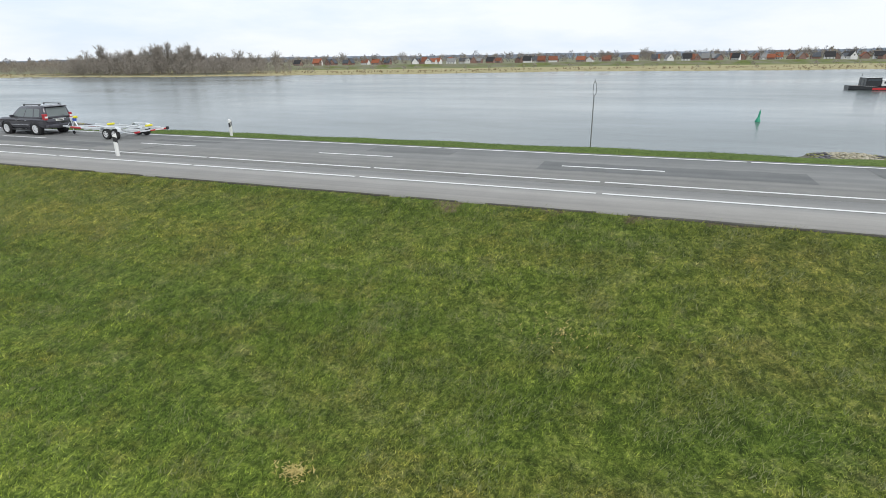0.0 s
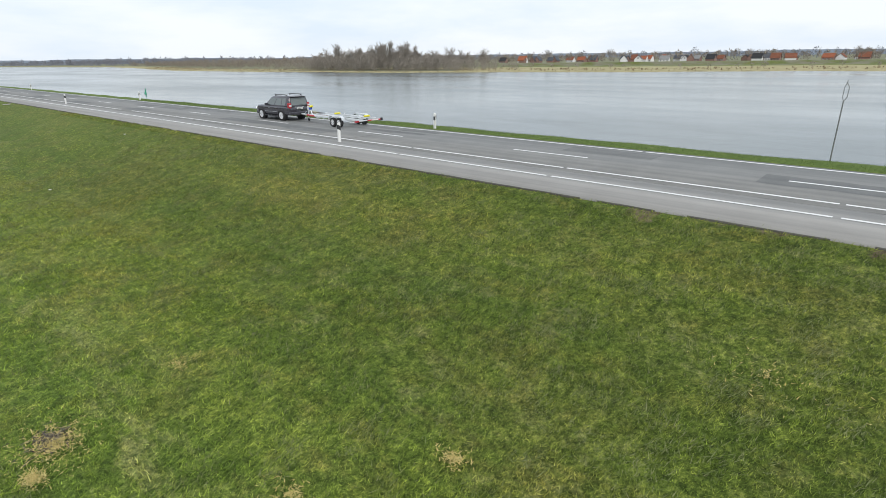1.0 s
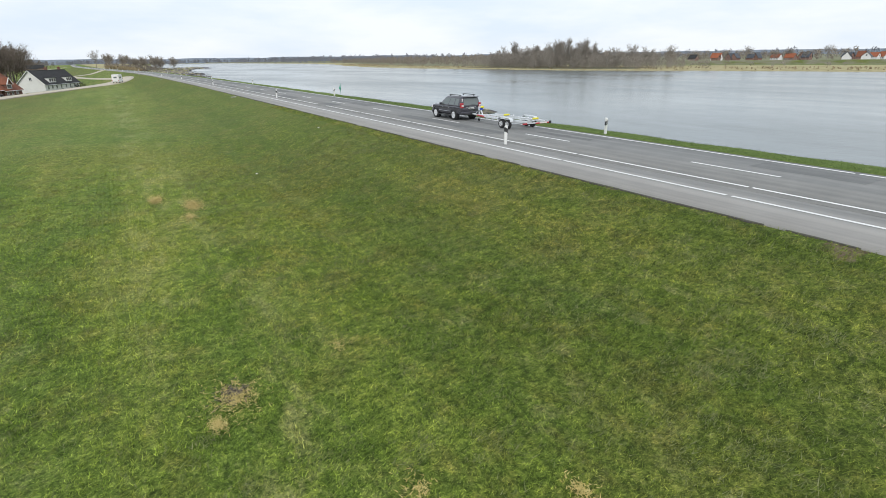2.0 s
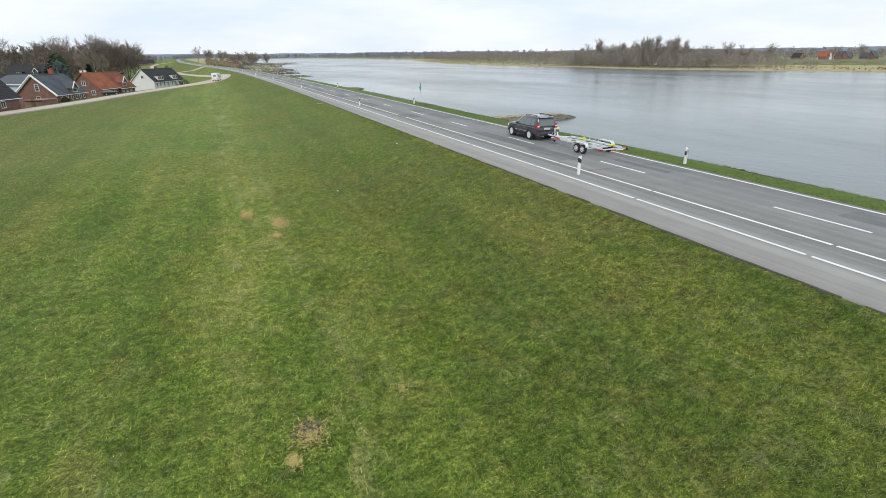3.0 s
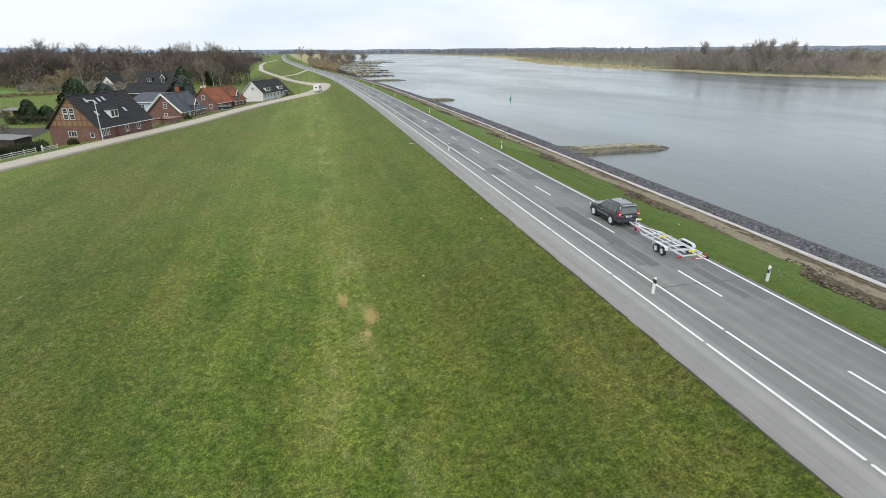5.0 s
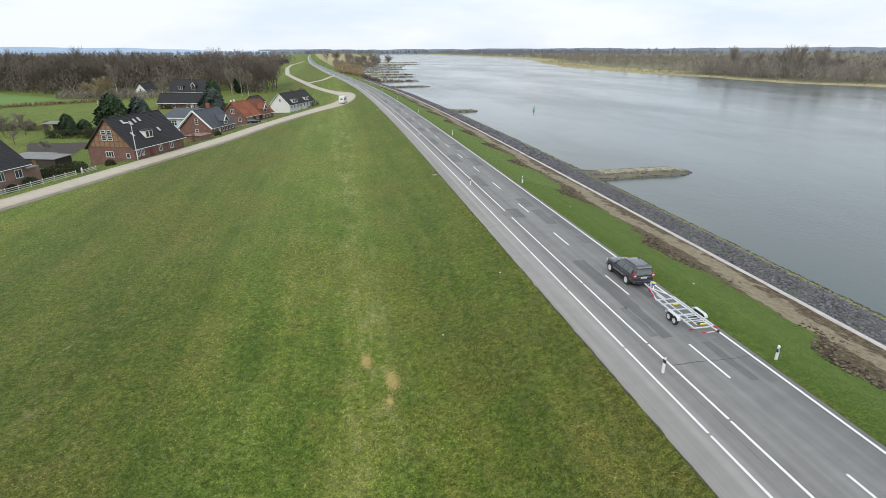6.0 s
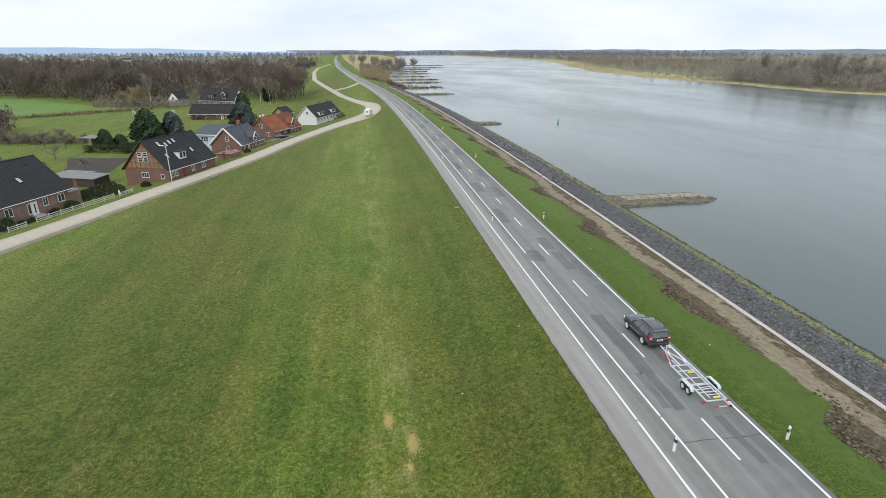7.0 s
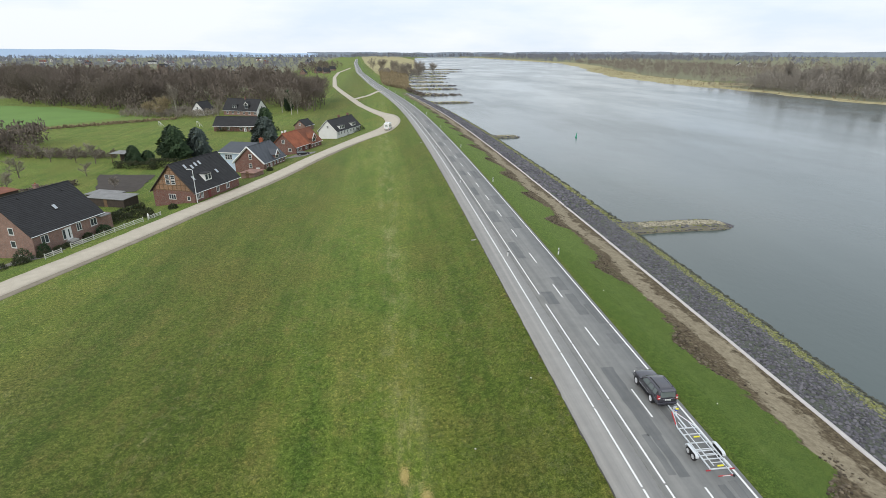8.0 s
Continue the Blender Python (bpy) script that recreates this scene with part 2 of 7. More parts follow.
def brick_material(name, brick, mortar):
    m, nd, lk, b = material(name, 0.88)
    tc = nd.new("ShaderNodeTexCoord").outputs["Object"]
    sp = nd.new("ShaderNodeSeparateXYZ")
    lk.new(tc, sp.inputs[0])
    su = nd.new("ShaderNodeMath")
    su.operation = "ADD"
    lk.new(sp.outputs["X"], su.inputs[0])
    lk.new(sp.outputs["Y"], su.inputs[1])
    cb = nd.new("ShaderNodeCombineXYZ")
    lk.new(su.outputs[0], cb.inputs["X"])
    lk.new(sp.outputs["Z"], cb.inputs["Y"])
    t = nd.new("ShaderNodeTexBrick")
    t.inputs["Scale"].default_value = 1.0
    t.inputs["Brick Width"].default_value, t.inputs["Row Height"].default_value, t.inputs["Mortar Size"].default_value = 0.25, 0.077, 0.009
    t.inputs["Color1"].default_value, t.inputs["Color2"].default_value = (*brick, 1), (*(c * 0.68 for c in brick), 1)
    t.inputs["Mortar"].default_value = (*mortar, 1)
    lk.new(cb.outputs[0], t.inputs["Vector"])
    st = ramp(nd, lk, noise_at(nd, lk, 0.9, 5, 0.65), (0.3, (0.75,) * 3), (0.7, (1.1,) * 3))
    lk.new(mix(nd, lk, 1.0, t.outputs["Color"], st, "MULTIPLY"), b.inputs["Base Color"])
    return m


def glass(name, tint, rough=0.04):
    m, nd, lk, b = material(name, rough)
    b.inputs["Base Color"].default_value = (*tint, 1)
    b.inputs["IOR"].default_value = 1.5
    b.inputs["Specular IOR Level"].default_value = 0.7
    return m


def paint(name, colour, rough=0.3, metal=0.0, coat=0.0):
    m = plain(name, colour, rough, metal, 0.07, 0.8, 12.0)
    m.node_tree.nodes["Principled BSDF"].inputs["Coat Weight"].default_value = coat
    return m


def glow(name, colour, power):
    m, nd, lk, b = material(name, 0.3)
    b.inputs["Base Color"].default_value = (*colour, 1)
    b.inputs["Emission Color"].default_value = (*colour, 1)
    b.inputs["Emission Strength"].default_value = power
    return m


M = dict(
    ground=ground_material(), water=water_material(),
    asphalt=asphalt("worn_grey_asphalt", (0.192, 0.194, 0.187), (0.264, 0.264, 0.254)),
    cycle=asphalt("pale_cycle_path_asphalt", (0.285, 0.277, 0.260), (0.35, 0.341, 0.322)),
    repair=asphalt("dark_repair_asphalt", (0.128, 0.133, 0.131), (0.190, 0.193, 0.190)),
    seam=plain("tar_seam", (0.085, 0.08, 0.07), 0.8, 0, 0.4, 2.0),
    lane=asphalt("sandy_lane_surface", (0.42, 0.37, 0.29), (0.55, 0.495, 0.40), False),
    shoulder=asphalt("muddy_lane_shoulder", (0.16, 0.135, 0.095), (0.31, 0.27, 0.205), False),
    drive=asphalt("grey_driveway_paving", (0.17, 0.16, 0.145), (0.25, 0.235, 0.21), False),
    marking=plain("worn_road_marking", (0.82, 0.82, 0.80), 0.6, 0, 0.1, 3.0, 40.0),
    concrete=plain("pale_concrete", (0.46, 0.44, 0.41), 0.85, 0, 0.22, 0.8, 20.0, 0.01),
    kerb=plain("pale_pinkish_kerb_concrete", (0.60, 0.56, 0.54), 0.85, 0, 0.15, 0.8, 20.0, 0.01),
    wet_stone=island_tint("wet_mossy_stones", [(0.035, 0.038, 0.026), (0.06, 0.062, 0.038), (0.085, 0.088, 0.045)], 0.6, 0.4, 0.03),
    basalt=island_tint("basalt_stones", [(0.06, 0.058, 0.068), (0.12, 0.116, 0.132), (0.20, 0.192, 0.21), (0.095, 0.092, 0.106)], 0.85, 0.4, 0.03),
    lichen=island_tint("lichen_covered_stones", [(0.13, 0.135, 0.05), (0.29, 0.30, 0.10), (0.19, 0.20, 0.065), (0.33, 0.33, 0.17), (0.07, 0.072, 0.055)], 0.9, 0.4, 0.03),
    groyne_core=plain("silty_grey_groyne_stone", (0.17, 0.158, 0.115), 0.9, 0, 0.35, 0.7, 6.0, 0.03),
    mud=island_tint("turned_soil_clods", [(0.045, 0.034, 0.023), (0.098, 0.076, 0.050), (0.16, 0.128, 0.086), (0.23, 0.19, 0.13)], 0.95, 0.4, 0.02),
    sand_stone=island_tint("pale_sandy_stones", [(0.38, 0.34, 0.24), (0.50, 0.46, 0.36), (0.30, 0.27, 0.17)], 0.9, 0.3, 0.02),
    blade=blade_material(),
    verge=island_tint("fresh_verge_grass", [(0.040, 0.078, 0.010), (0.070, 0.118, 0.017), (0.104, 0.152, 0.026), (0.055, 0.098, 0.013)], 0.85, 0.3),
    straw=island_tint("dry_straw", [(0.50, 0.41, 0.14), (0.64, 0.53, 0.21), (0.56, 0.42, 0.14), (0.28, 0.27, 0.08)], 0.9, 0.3),
    reed=island_tint("dry_reed", [(0.26, 0.21, 0.12), (0.36, 0.29, 0.17), (0.30, 0.24, 0.14), (0.20, 0.165, 0.10)], 0.9, 0.3),
    white=paint("white_paint", (0.78, 0.78, 0.76), 0.45), black=plain("black_plastic", (0.025, 0.025, 0.027), 0.5),
    rubber=plain("tyre_rubber", (0.022, 0.022, 0.023), 0.85), alloy=plain("silver_alloy", (0.84, 0.85, 0.86), 0.4, 0.3, 0.06),
    steel=plain("galvanised_steel", (0.74, 0.77, 0.79), 0.45, 0.25, 0.12, 3.0, 30.0), pole=plain("dull_steel_pole", (0.26, 0.265, 0.27), 0.5, 0.6),
    # carglass: grey base colour stands in for reflected sky and light seen through
    car=paint("dark_grey_metallic_paint", (0.052, 0.050, 0.064), 0.25, 0.3, 1.0), carglass=glass("sky_lightened_car_glass", (0.15, 0.175, 0.175), 0.02),
    red=paint("red_paint", (0.55, 0.035, 0.04), 0.4), redlens=glow("lit_red_lens", (0.38, 0.025, 0.035), 0.06), lens=glow("lit_headlight", (1.0, 0.98, 0.92), 1.6),
    yellow=paint("yellow_plastic", (0.80, 0.72, 0.04), 0.5), blue=paint("blue_winch_paint", (0.04, 0.09, 0.50), 0.4), chrome=plain("bright_trim", (0.75, 0.75, 0.76), 0.18, 1.0, 0.04),
    green=paint("green_buoy_paint", (0.02, 0.30, 0.17), 0.5), carblack=paint("black_car_paint", (0.02, 0.021, 0.025), 0.25, 0.2, 0.8),
    pane=glass("window_pane", (0.05, 0.06, 0.07)), palepane=glass("skylight_pane", (0.42, 0.46, 0.50), 0.15),
    brick_red=brick_material("red_brick", (0.22, 0.085, 0.060), (0.24, 0.21, 0.19)), brick_brown=brick_material("brown_red_brick", (0.33, 0.185, 0.14), (0.25, 0.22, 0.20)),
    brick_ochre=brick_material("ochre_brick_infill", (0.34, 0.165, 0.075), (0.32, 0.28, 0.22)),
    timber=plain("dark_timber", (0.16, 0.10, 0.055), 0.8, 0, 0.3), render_white=plain("white_render", (0.76, 0.76, 0.74), 0.85, 0, 0.08, 0.6),
    tile_dark=plain("dark_roof_tiles", (0.027, 0.027, 0.029), 0.8, 0, 0.3, 0.7, 9.0, 0.02), tile_blue=plain("slate_blue_roof_tiles", (0.062, 0.070, 0.084), 0.6, 0, 0.22, 0.8, 9.0, 0.02),
    tile_orange=plain("weathered_orange_roof_tiles", (0.30, 0.095, 0.045), 0.85, 0, 0.35, 0.5, 7.0, 0.02), tile_rust=plain("rust_brown_roof_tiles", (0.20, 0.075, 0.042), 0.9, 0, 0.35, 0.5, 7.0, 0.02),
    cladding=plain("pale_blue_cladding", (0.50, 0.60, 0.70), 0.6, 0, 0.1), darkwood=plain("dark_stained_boards", (0.055, 0.042, 0.034), 0.85, 0, 0.3), felt=plain("grey_roofing_felt", (0.24, 0.24, 0.235), 0.9, 0, 0.25, 0.7),
    fence_wood=plain("pale_weathered_fence_wood", (0.56, 0.56, 0.50), 0.85, 0, 0.2), reddoor=paint("dark_red_door_paint", (0.16, 0.03, 0.03), 0.5),
    bark=island_tint("bare_twigs_and_bark", [(0.115, 0.092, 0.075), (0.19, 0.155, 0.128), (0.15, 0.125, 0.10), (0.23, 0.19, 0.155)], 0.95, 0.2),
    # bark_far: twig tones paled and greyed to paint in haze across the river
    bark_far=island_tint("haze_paled_far_twigs", [(0.22, 0.20, 0.175), (0.34, 0.31, 0.27), (0.28, 0.255, 0.22), (0.25, 0.22, 0.18)], 0.95, 0.15),
    bark_warm=island_tint("warm_bare_twigs", [(0.21, 0.185, 0.15), (0.33, 0.29, 0.235), (0.27, 0.235, 0.185), (0.19, 0.165, 0.135)], 0.95, 0.2),
    twig_dark=island_tint("weathered_dark_twigs", [(0.05, 0.042, 0.034), (0.11, 0.092, 0.074), (0.20, 0.17, 0.13), (0.30, 0.25, 0.15)], 0.95, 0.2),
    tussock=island_tint("pale_coarse_tussock_grass", [(0.13, 0.17, 0.055), (0.22, 0.25, 0.10), (0.30, 0.31, 0.15), (0.17, 0.20, 0.07)], 0.85, 0.2),
    brush=island_tint("brown_brushwood_and_roots", [(0.06, 0.046, 0.032), (0.13, 0.10, 0.068), (0.22, 0.175, 0.115), (0.30, 0.25, 0.165)], 0.95, 0.2),
    willow=island_tint("yellowish_willow_twigs", [(0.30, 0.24, 0.13), (0.42, 0.34, 0.2), (0.22, 0.18, 0.10)], 0.95, 0.2), birch=plain("pale_birch_bark", (0.5, 0.47, 0.42), 0.85, 0, 0.4, 2.0),
    needles=island_tint("dark_conifer_needles", [(0.018, 0.040, 0.016), (0.034, 0.066, 0.024), (0.045, 0.078, 0.03)], 0.9, 0.3), bluefir=island_tint("bluish_fir_needles", [(0.045, 0.066, 0.058), (0.075, 0.10, 0.088), (0.06, 0.078, 0.062)], 0.9, 0.3),
    hedge=island_tint("dull_green_hedge_leaves", [(0.025, 0.04, 0.014), (0.05, 0.068, 0.022), (0.04, 0.05, 0.02), (0.075, 0.06, 0.03)], 0.9, 0.3),
    crop=plain("bright_winter_crop", (0.125, 0.225, 0.042), 0.95, 0, 0.16, 0.05, 2.0), meadow=plain("meadow_grass", (0.14, 0.20, 0.035), 0.95, 0, 0.2, 0.06, 1.5), dug=plain("dug_garden_soil", (0.056, 0.046, 0.038), 0.95, 0, 0.3, 0.6, 6.0, 0.03),
    # skyline colours: distance haze is mixed into hills, ridge and far woods
    hills=plain("hills_painted_haze_blue", (0.40, 0.52, 0.68), 1.0, 0, 0.08, 0.004, 0.02), ridge=plain("ridge_painted_hazy", (0.20, 0.235, 0.28), 1.0, 0, 0.18, 0.01, 0.06), haze_wood=plain("distant_woods_painted_hazy", (0.225, 0.235, 0.265), 1.0, 0, 0.25, 0.02, 0.15),
)


# ---- mesh helpers ----
def mesh_of(name, bm):
    me = bpy.data.meshes.new(name)
    bm.normal_update()
    bm.to_mesh(me)
    bm.free()
    return me


def part(name, bm, mat, parent=None, label="", m=None, smooth=False):
    me = mesh_of(name, bm) if isinstance(bm, bmesh.types.BMesh) else bm
    if not me.materials:
        me.materials.append(mat)
    if smooth:
        me.shade_smooth()
    ob = new(name, me)
    if parent is not None:
        ob.parent = parent
    if m is not None:
        ob.matrix_basis = m
    return tagged(ob, label)


def thing(name, label, category, m=None, group="", kind=""):
    ob = new(name)
    ob.empty_display_size = 0.3
    if m is not None:
        ob.matrix_basis = m
    return tagged(ob, label, category, group, kind)


def box(bm, x0, x1, y0, y1, z0, z1, m=None):
    vs = [bm.verts.new((x, y, z)) for z in (z0, z1) for x, y in ((x0, y0), (x1, y0), (x1, y1), (x0, y1))]
    if m is not None:
        for v in vs:
            v.co = m @ v.co
    for f in ((3, 2, 1, 0), (4, 5, 6, 7), (0, 1, 5, 4), (1, 2, 6, 5), (2, 3, 7, 6), (3, 0, 4, 7)):
        bm.faces.new([vs[i] for i in f])
    return vs


def boxes(*args):
    bm = bmesh.new()
    for a in args:
        box(bm, *a)
    return bm


def soft_box(x0, x1, y0, y1, z0, z1, r=0.02, seg=2):
    bm = boxes((x0, x1, y0, y1, z0, z1))
    bmesh.ops.bevel(bm, geom=bm.edges[:], offset=r, segments=seg, affect="EDGES", profile=0.5)
    return bm


def rod(bm, a, b, r0, r1=None, n=8, caps=True):
    a, b = Vector(a), Vector(b)
    r1 = r0 if r1 is None else r1
    d = (b - a).normalized()
    u = d.cross(Vector((0, 0, 1)) if abs(d.z) < 0.9 else Vector((1, 0, 0))).normalized()
    w = d.cross(u)
    rings = []
    for p, r in ((a, r0), (b, r1)):
        rings.append([bm.verts.new(p + r * (math.cos(t) * u + math.sin(t) * w)) for t in [2 * math.pi * i / n for i in range(n)]])
    for i in range(n):
        j = (i + 1) % n
        bm.faces.new((rings[0][j], rings[0][i], rings[1][i], rings[1][j]))
    if caps:
        bm.faces.new(rings[0])
        bm.faces.new(rings[1][::-1])


def lathe(bm, profile, n=20, axis="Z", centre=(0, 0, 0)):
    """Turns (radius, height) pairs round an axis."""
    c = Vector(centre)
    rings = []
    for r, h in profile:
        ring = []
        for i in range(n):
            t = 2 * math.pi * i / n
            p = (r * math.cos(t), r * math.sin(t), h) if axis == "Z" else (h, r * math.cos(t), r * math.sin(t))
            ring.append(bm.verts.new(c + Vector(p)))
        rings.append(ring)
    for a, b in zip(rings, rings[1:]):
        for i in range(n):
            j = (i + 1) % n
            bm.faces.new((a[i], a[j], b[j], b[i]))
    bm.faces.new(rings[0][::-1])
    bm.faces.new(rings[-1])
    bmesh.ops.recalc_face_normals(bm, faces=bm.faces[:])


def slab(bm, ring, x0, x1):
    """A side outline of (y, z) pairs, given thickness in x."""
    a = [bm.verts.new((x0, y, z)) for y, z in ring]
    b = [bm.verts.new((x1, y, z)) for y, z in ring]
    n = len(ring)
    for i in range(n):
        j = (i + 1) % n
        bm.faces.new((a[i], a[j], b[j], b[i]))
    fa, fb = bm.faces.new(a[::-1]), bm.faces.new(b)
    bmesh.ops.recalc_face_normals(bm, faces=bm.faces[:])
    return a, b


def raw_mesh(name, verts, faces):
    """A mesh from arrays of corners and of triangles or quads."""
    me = bpy.data.meshes.new(name)
    verts, faces = np.asarray(verts, np.float32), np.asarray(faces, np.int32)
    k = faces.shape[1]
    me.vertices.add(len(verts))
    me.vertices.foreach_set("co", verts.ravel())
    me.loops.add(faces.size)
    me.loops.foreach_set("vertex_index", faces.ravel())
    me.polygons.add(len(faces))
    me.polygons.foreach_set("loop_start", np.arange(0, faces.size, k, dtype=np.int32))
    me.update(calc_edges=True)
    return me


def scatter(name, shapes, places, mat, label="", category="", kind="stuff"):
    """Joins copies of small shapes (corners, faces) at rows of x, y, z, size, turn, pick, flat into ONE mesh."""
    vs, fs, base = [], [], 0
    places = np.asarray(places, float)
    for k, (v, f) in enumerate(shapes):
        p = places[places[:, 5].astype(int) % len(shapes) == k]
        if not len(p):
            continue
        c, s = np.cos(p[:, 4])[:, None], np.sin(p[:, 4])[:, None]
        x = (v[None, :, 0] * c - v[None, :, 1] * s) * p[:, 3:4] + p[:, 0:1]
        y = (v[None, :, 0] * s + v[None, :, 1] * c) * p[:, 3:4] + p[:, 1:2]
        z = v[None, :, 2] * p[:, 3:4] * p[:, 6:7] + p[:, 2:3]
        vs.append(np.stack([x, y, z], 2).reshape(-1, 3))
        fs.append((f[None] + (np.arange(len(p)) * len(v))[:, None, None]).reshape(-1, f.shape[1]) + base)
        base += len(p) * len(v)
    me = raw_mesh(name, np.concatenate(vs), np.concatenate(fs))
    me.materials.append(mat)
    ob = new(name, me)
    return tagged(ob, label, category, kind=kind) if label else ob


RNG = np.random.default_rng(7)


def stone_shapes(n=8):
    """Rough angular stones of about unit size, triangles only."""
    out = []
    for k in range(n):
        bm = bmesh.new()
        bmesh.ops.create_icosphere(bm, subdivisions=1, radius=0.5)
        for v in bm.verts:
            v.co *= 0.72 + 0.5 * RNG.random()
            v.co.z *= 0.75
        bm.verts.index_update()
        out.append((np.array([v.co[:] for v in bm.verts]), np.array([[v.index for v in f.verts] for f in bm.faces])))
        bm.free()
    return out


STONES = stone_shapes()

# ---- the lie of the land ----
YS = np.arange(-5000.0, 5001.0, 10.0)
BEND = np.interp(YS, [-5000, 110, 175, 223, 282, 372, 541, 885, 1619, 3000, 5000], [0, 0, -0.6, -2.0, -3.6, -10.0, -26, -52, -87, -135, -200])
for _ in range(3):
    BEND = np.convolve(np.pad(BEND, 3, mode="edge"), np.ones(7) / 7, "valid")


def bend(y):
    """How far the dike and its road have swung to the west at y."""
    return np.interp(y, YS, BEND)


def near_shore(y):
    return np.interp(y, [450, 575, 676, 918, 1421, 3700, 5000], [54, 58, 70, 100, 165, 380, 900])


def far_shore(y):
    return np.interp(y, [-5000, -500, -120, 80, 200, 300, 400, 580, 780, 1050, 1430, 1924, 3700, 4300, 5000],
                     [900, 580, 500, 480, 430, 398, 368, 358, 354, 412, 520, 620, 640, 420, 300]) + 5 * np.sin(np.asarray(y) / 37.0) + 3 * np.sin(np.asarray(y) / 11.0 + 1)


LANE = np.array([(-130, -150), (-95, -40), (-75, 25), (-57.5, 76), (-50.2, 94.5), (-39.1, 126.2), (-30, 150.5), (-23.4, 174.6), (-13.8, 203),
                 (-4.6, 224), (2.5, 238), (6.2, 256), (4.8, 282), (-4, 318), (-12, 355), (-22, 418), (-33, 488), (-45, 570), (-61, 775), (-68, 955), (-60, 1200)], float)
WATER = -7.6


def lane_x(y):
    return np.interp(y, LANE[:, 1], LANE[:, 0])


def height(x, y):
    """The ground: dike, foreland, polder, river bed and the far bank with its own dike."""
    x, y = np.asarray(x, float), np.asarray(y, float)
    s = x - bend(y)
    u = np.where(s > 30, 30 + (s - 30) * 24 / (near_shore(y) - 30), s)
    z = np.interp(u, [-5000, -60, -30, -10, 1.2, 7.2, 10, 12.9, 15.5, 26.2, 27.3, 28.8, 30, 34, 37.5, 40.7, 41.5, 47, 50.4, 55, 60, 100, 600],
                  [-3.5, -3.45, -3.35, -3.05, -2.7, -2.24, -1.6, -0.75, -0.07, -0.07, -0.05, -0.15, -0.55, -1.7, -2.6, -3.3, -3.38, -4.5, -5.8, -7.75, -9.5, -11, -11])
    p = (lane_x(y) - x) * 0.95
    z = z - np.interp(p, [3, 5, 16, 30], [0, 0.05, 1.7, 2.0])
    q = x - far_shore(y)
    f = np.interp(q, [-60, -8, 0, 6, 40, 160, 185, 204, 214, 240, 600, 3000], [-11, -8.6, -7.6, -6.8, -6.2, -5.8, -5.6, -1.8, -1.8, -2.9, -3.2, -3])
    return np.where(q > -60, f, z)


def relief(x, y):
    """Small swells of the turf, none under the road."""
    s = x - bend(y)
    return np.where((s > 14.6) & (s < 28.5), 0, 0.045 * np.sin(x * 0.9 + 2 * np.sin(y * 0.23)) * np.sin(y * 0.7))


def at(x, y, dz=0.0, turn=0.0):
    return pose(x, y, float(height(x, y)) + dz, 0, 0, turn)


def soil_edge(y):
    """Where the turf of the verge gives way to turned soil: it swings in and out along the berm."""
    return 35.1 - 3.3 * np.clip(np.cos(2 * np.pi * (y - 48.7) / 22.5 + 0.5 * np.sin(y / 19.0)), 0, 1) ** 1.2 + 0.45 * np.sin(y / 2.3) + 0.25 * np.sin(y / 0.9)


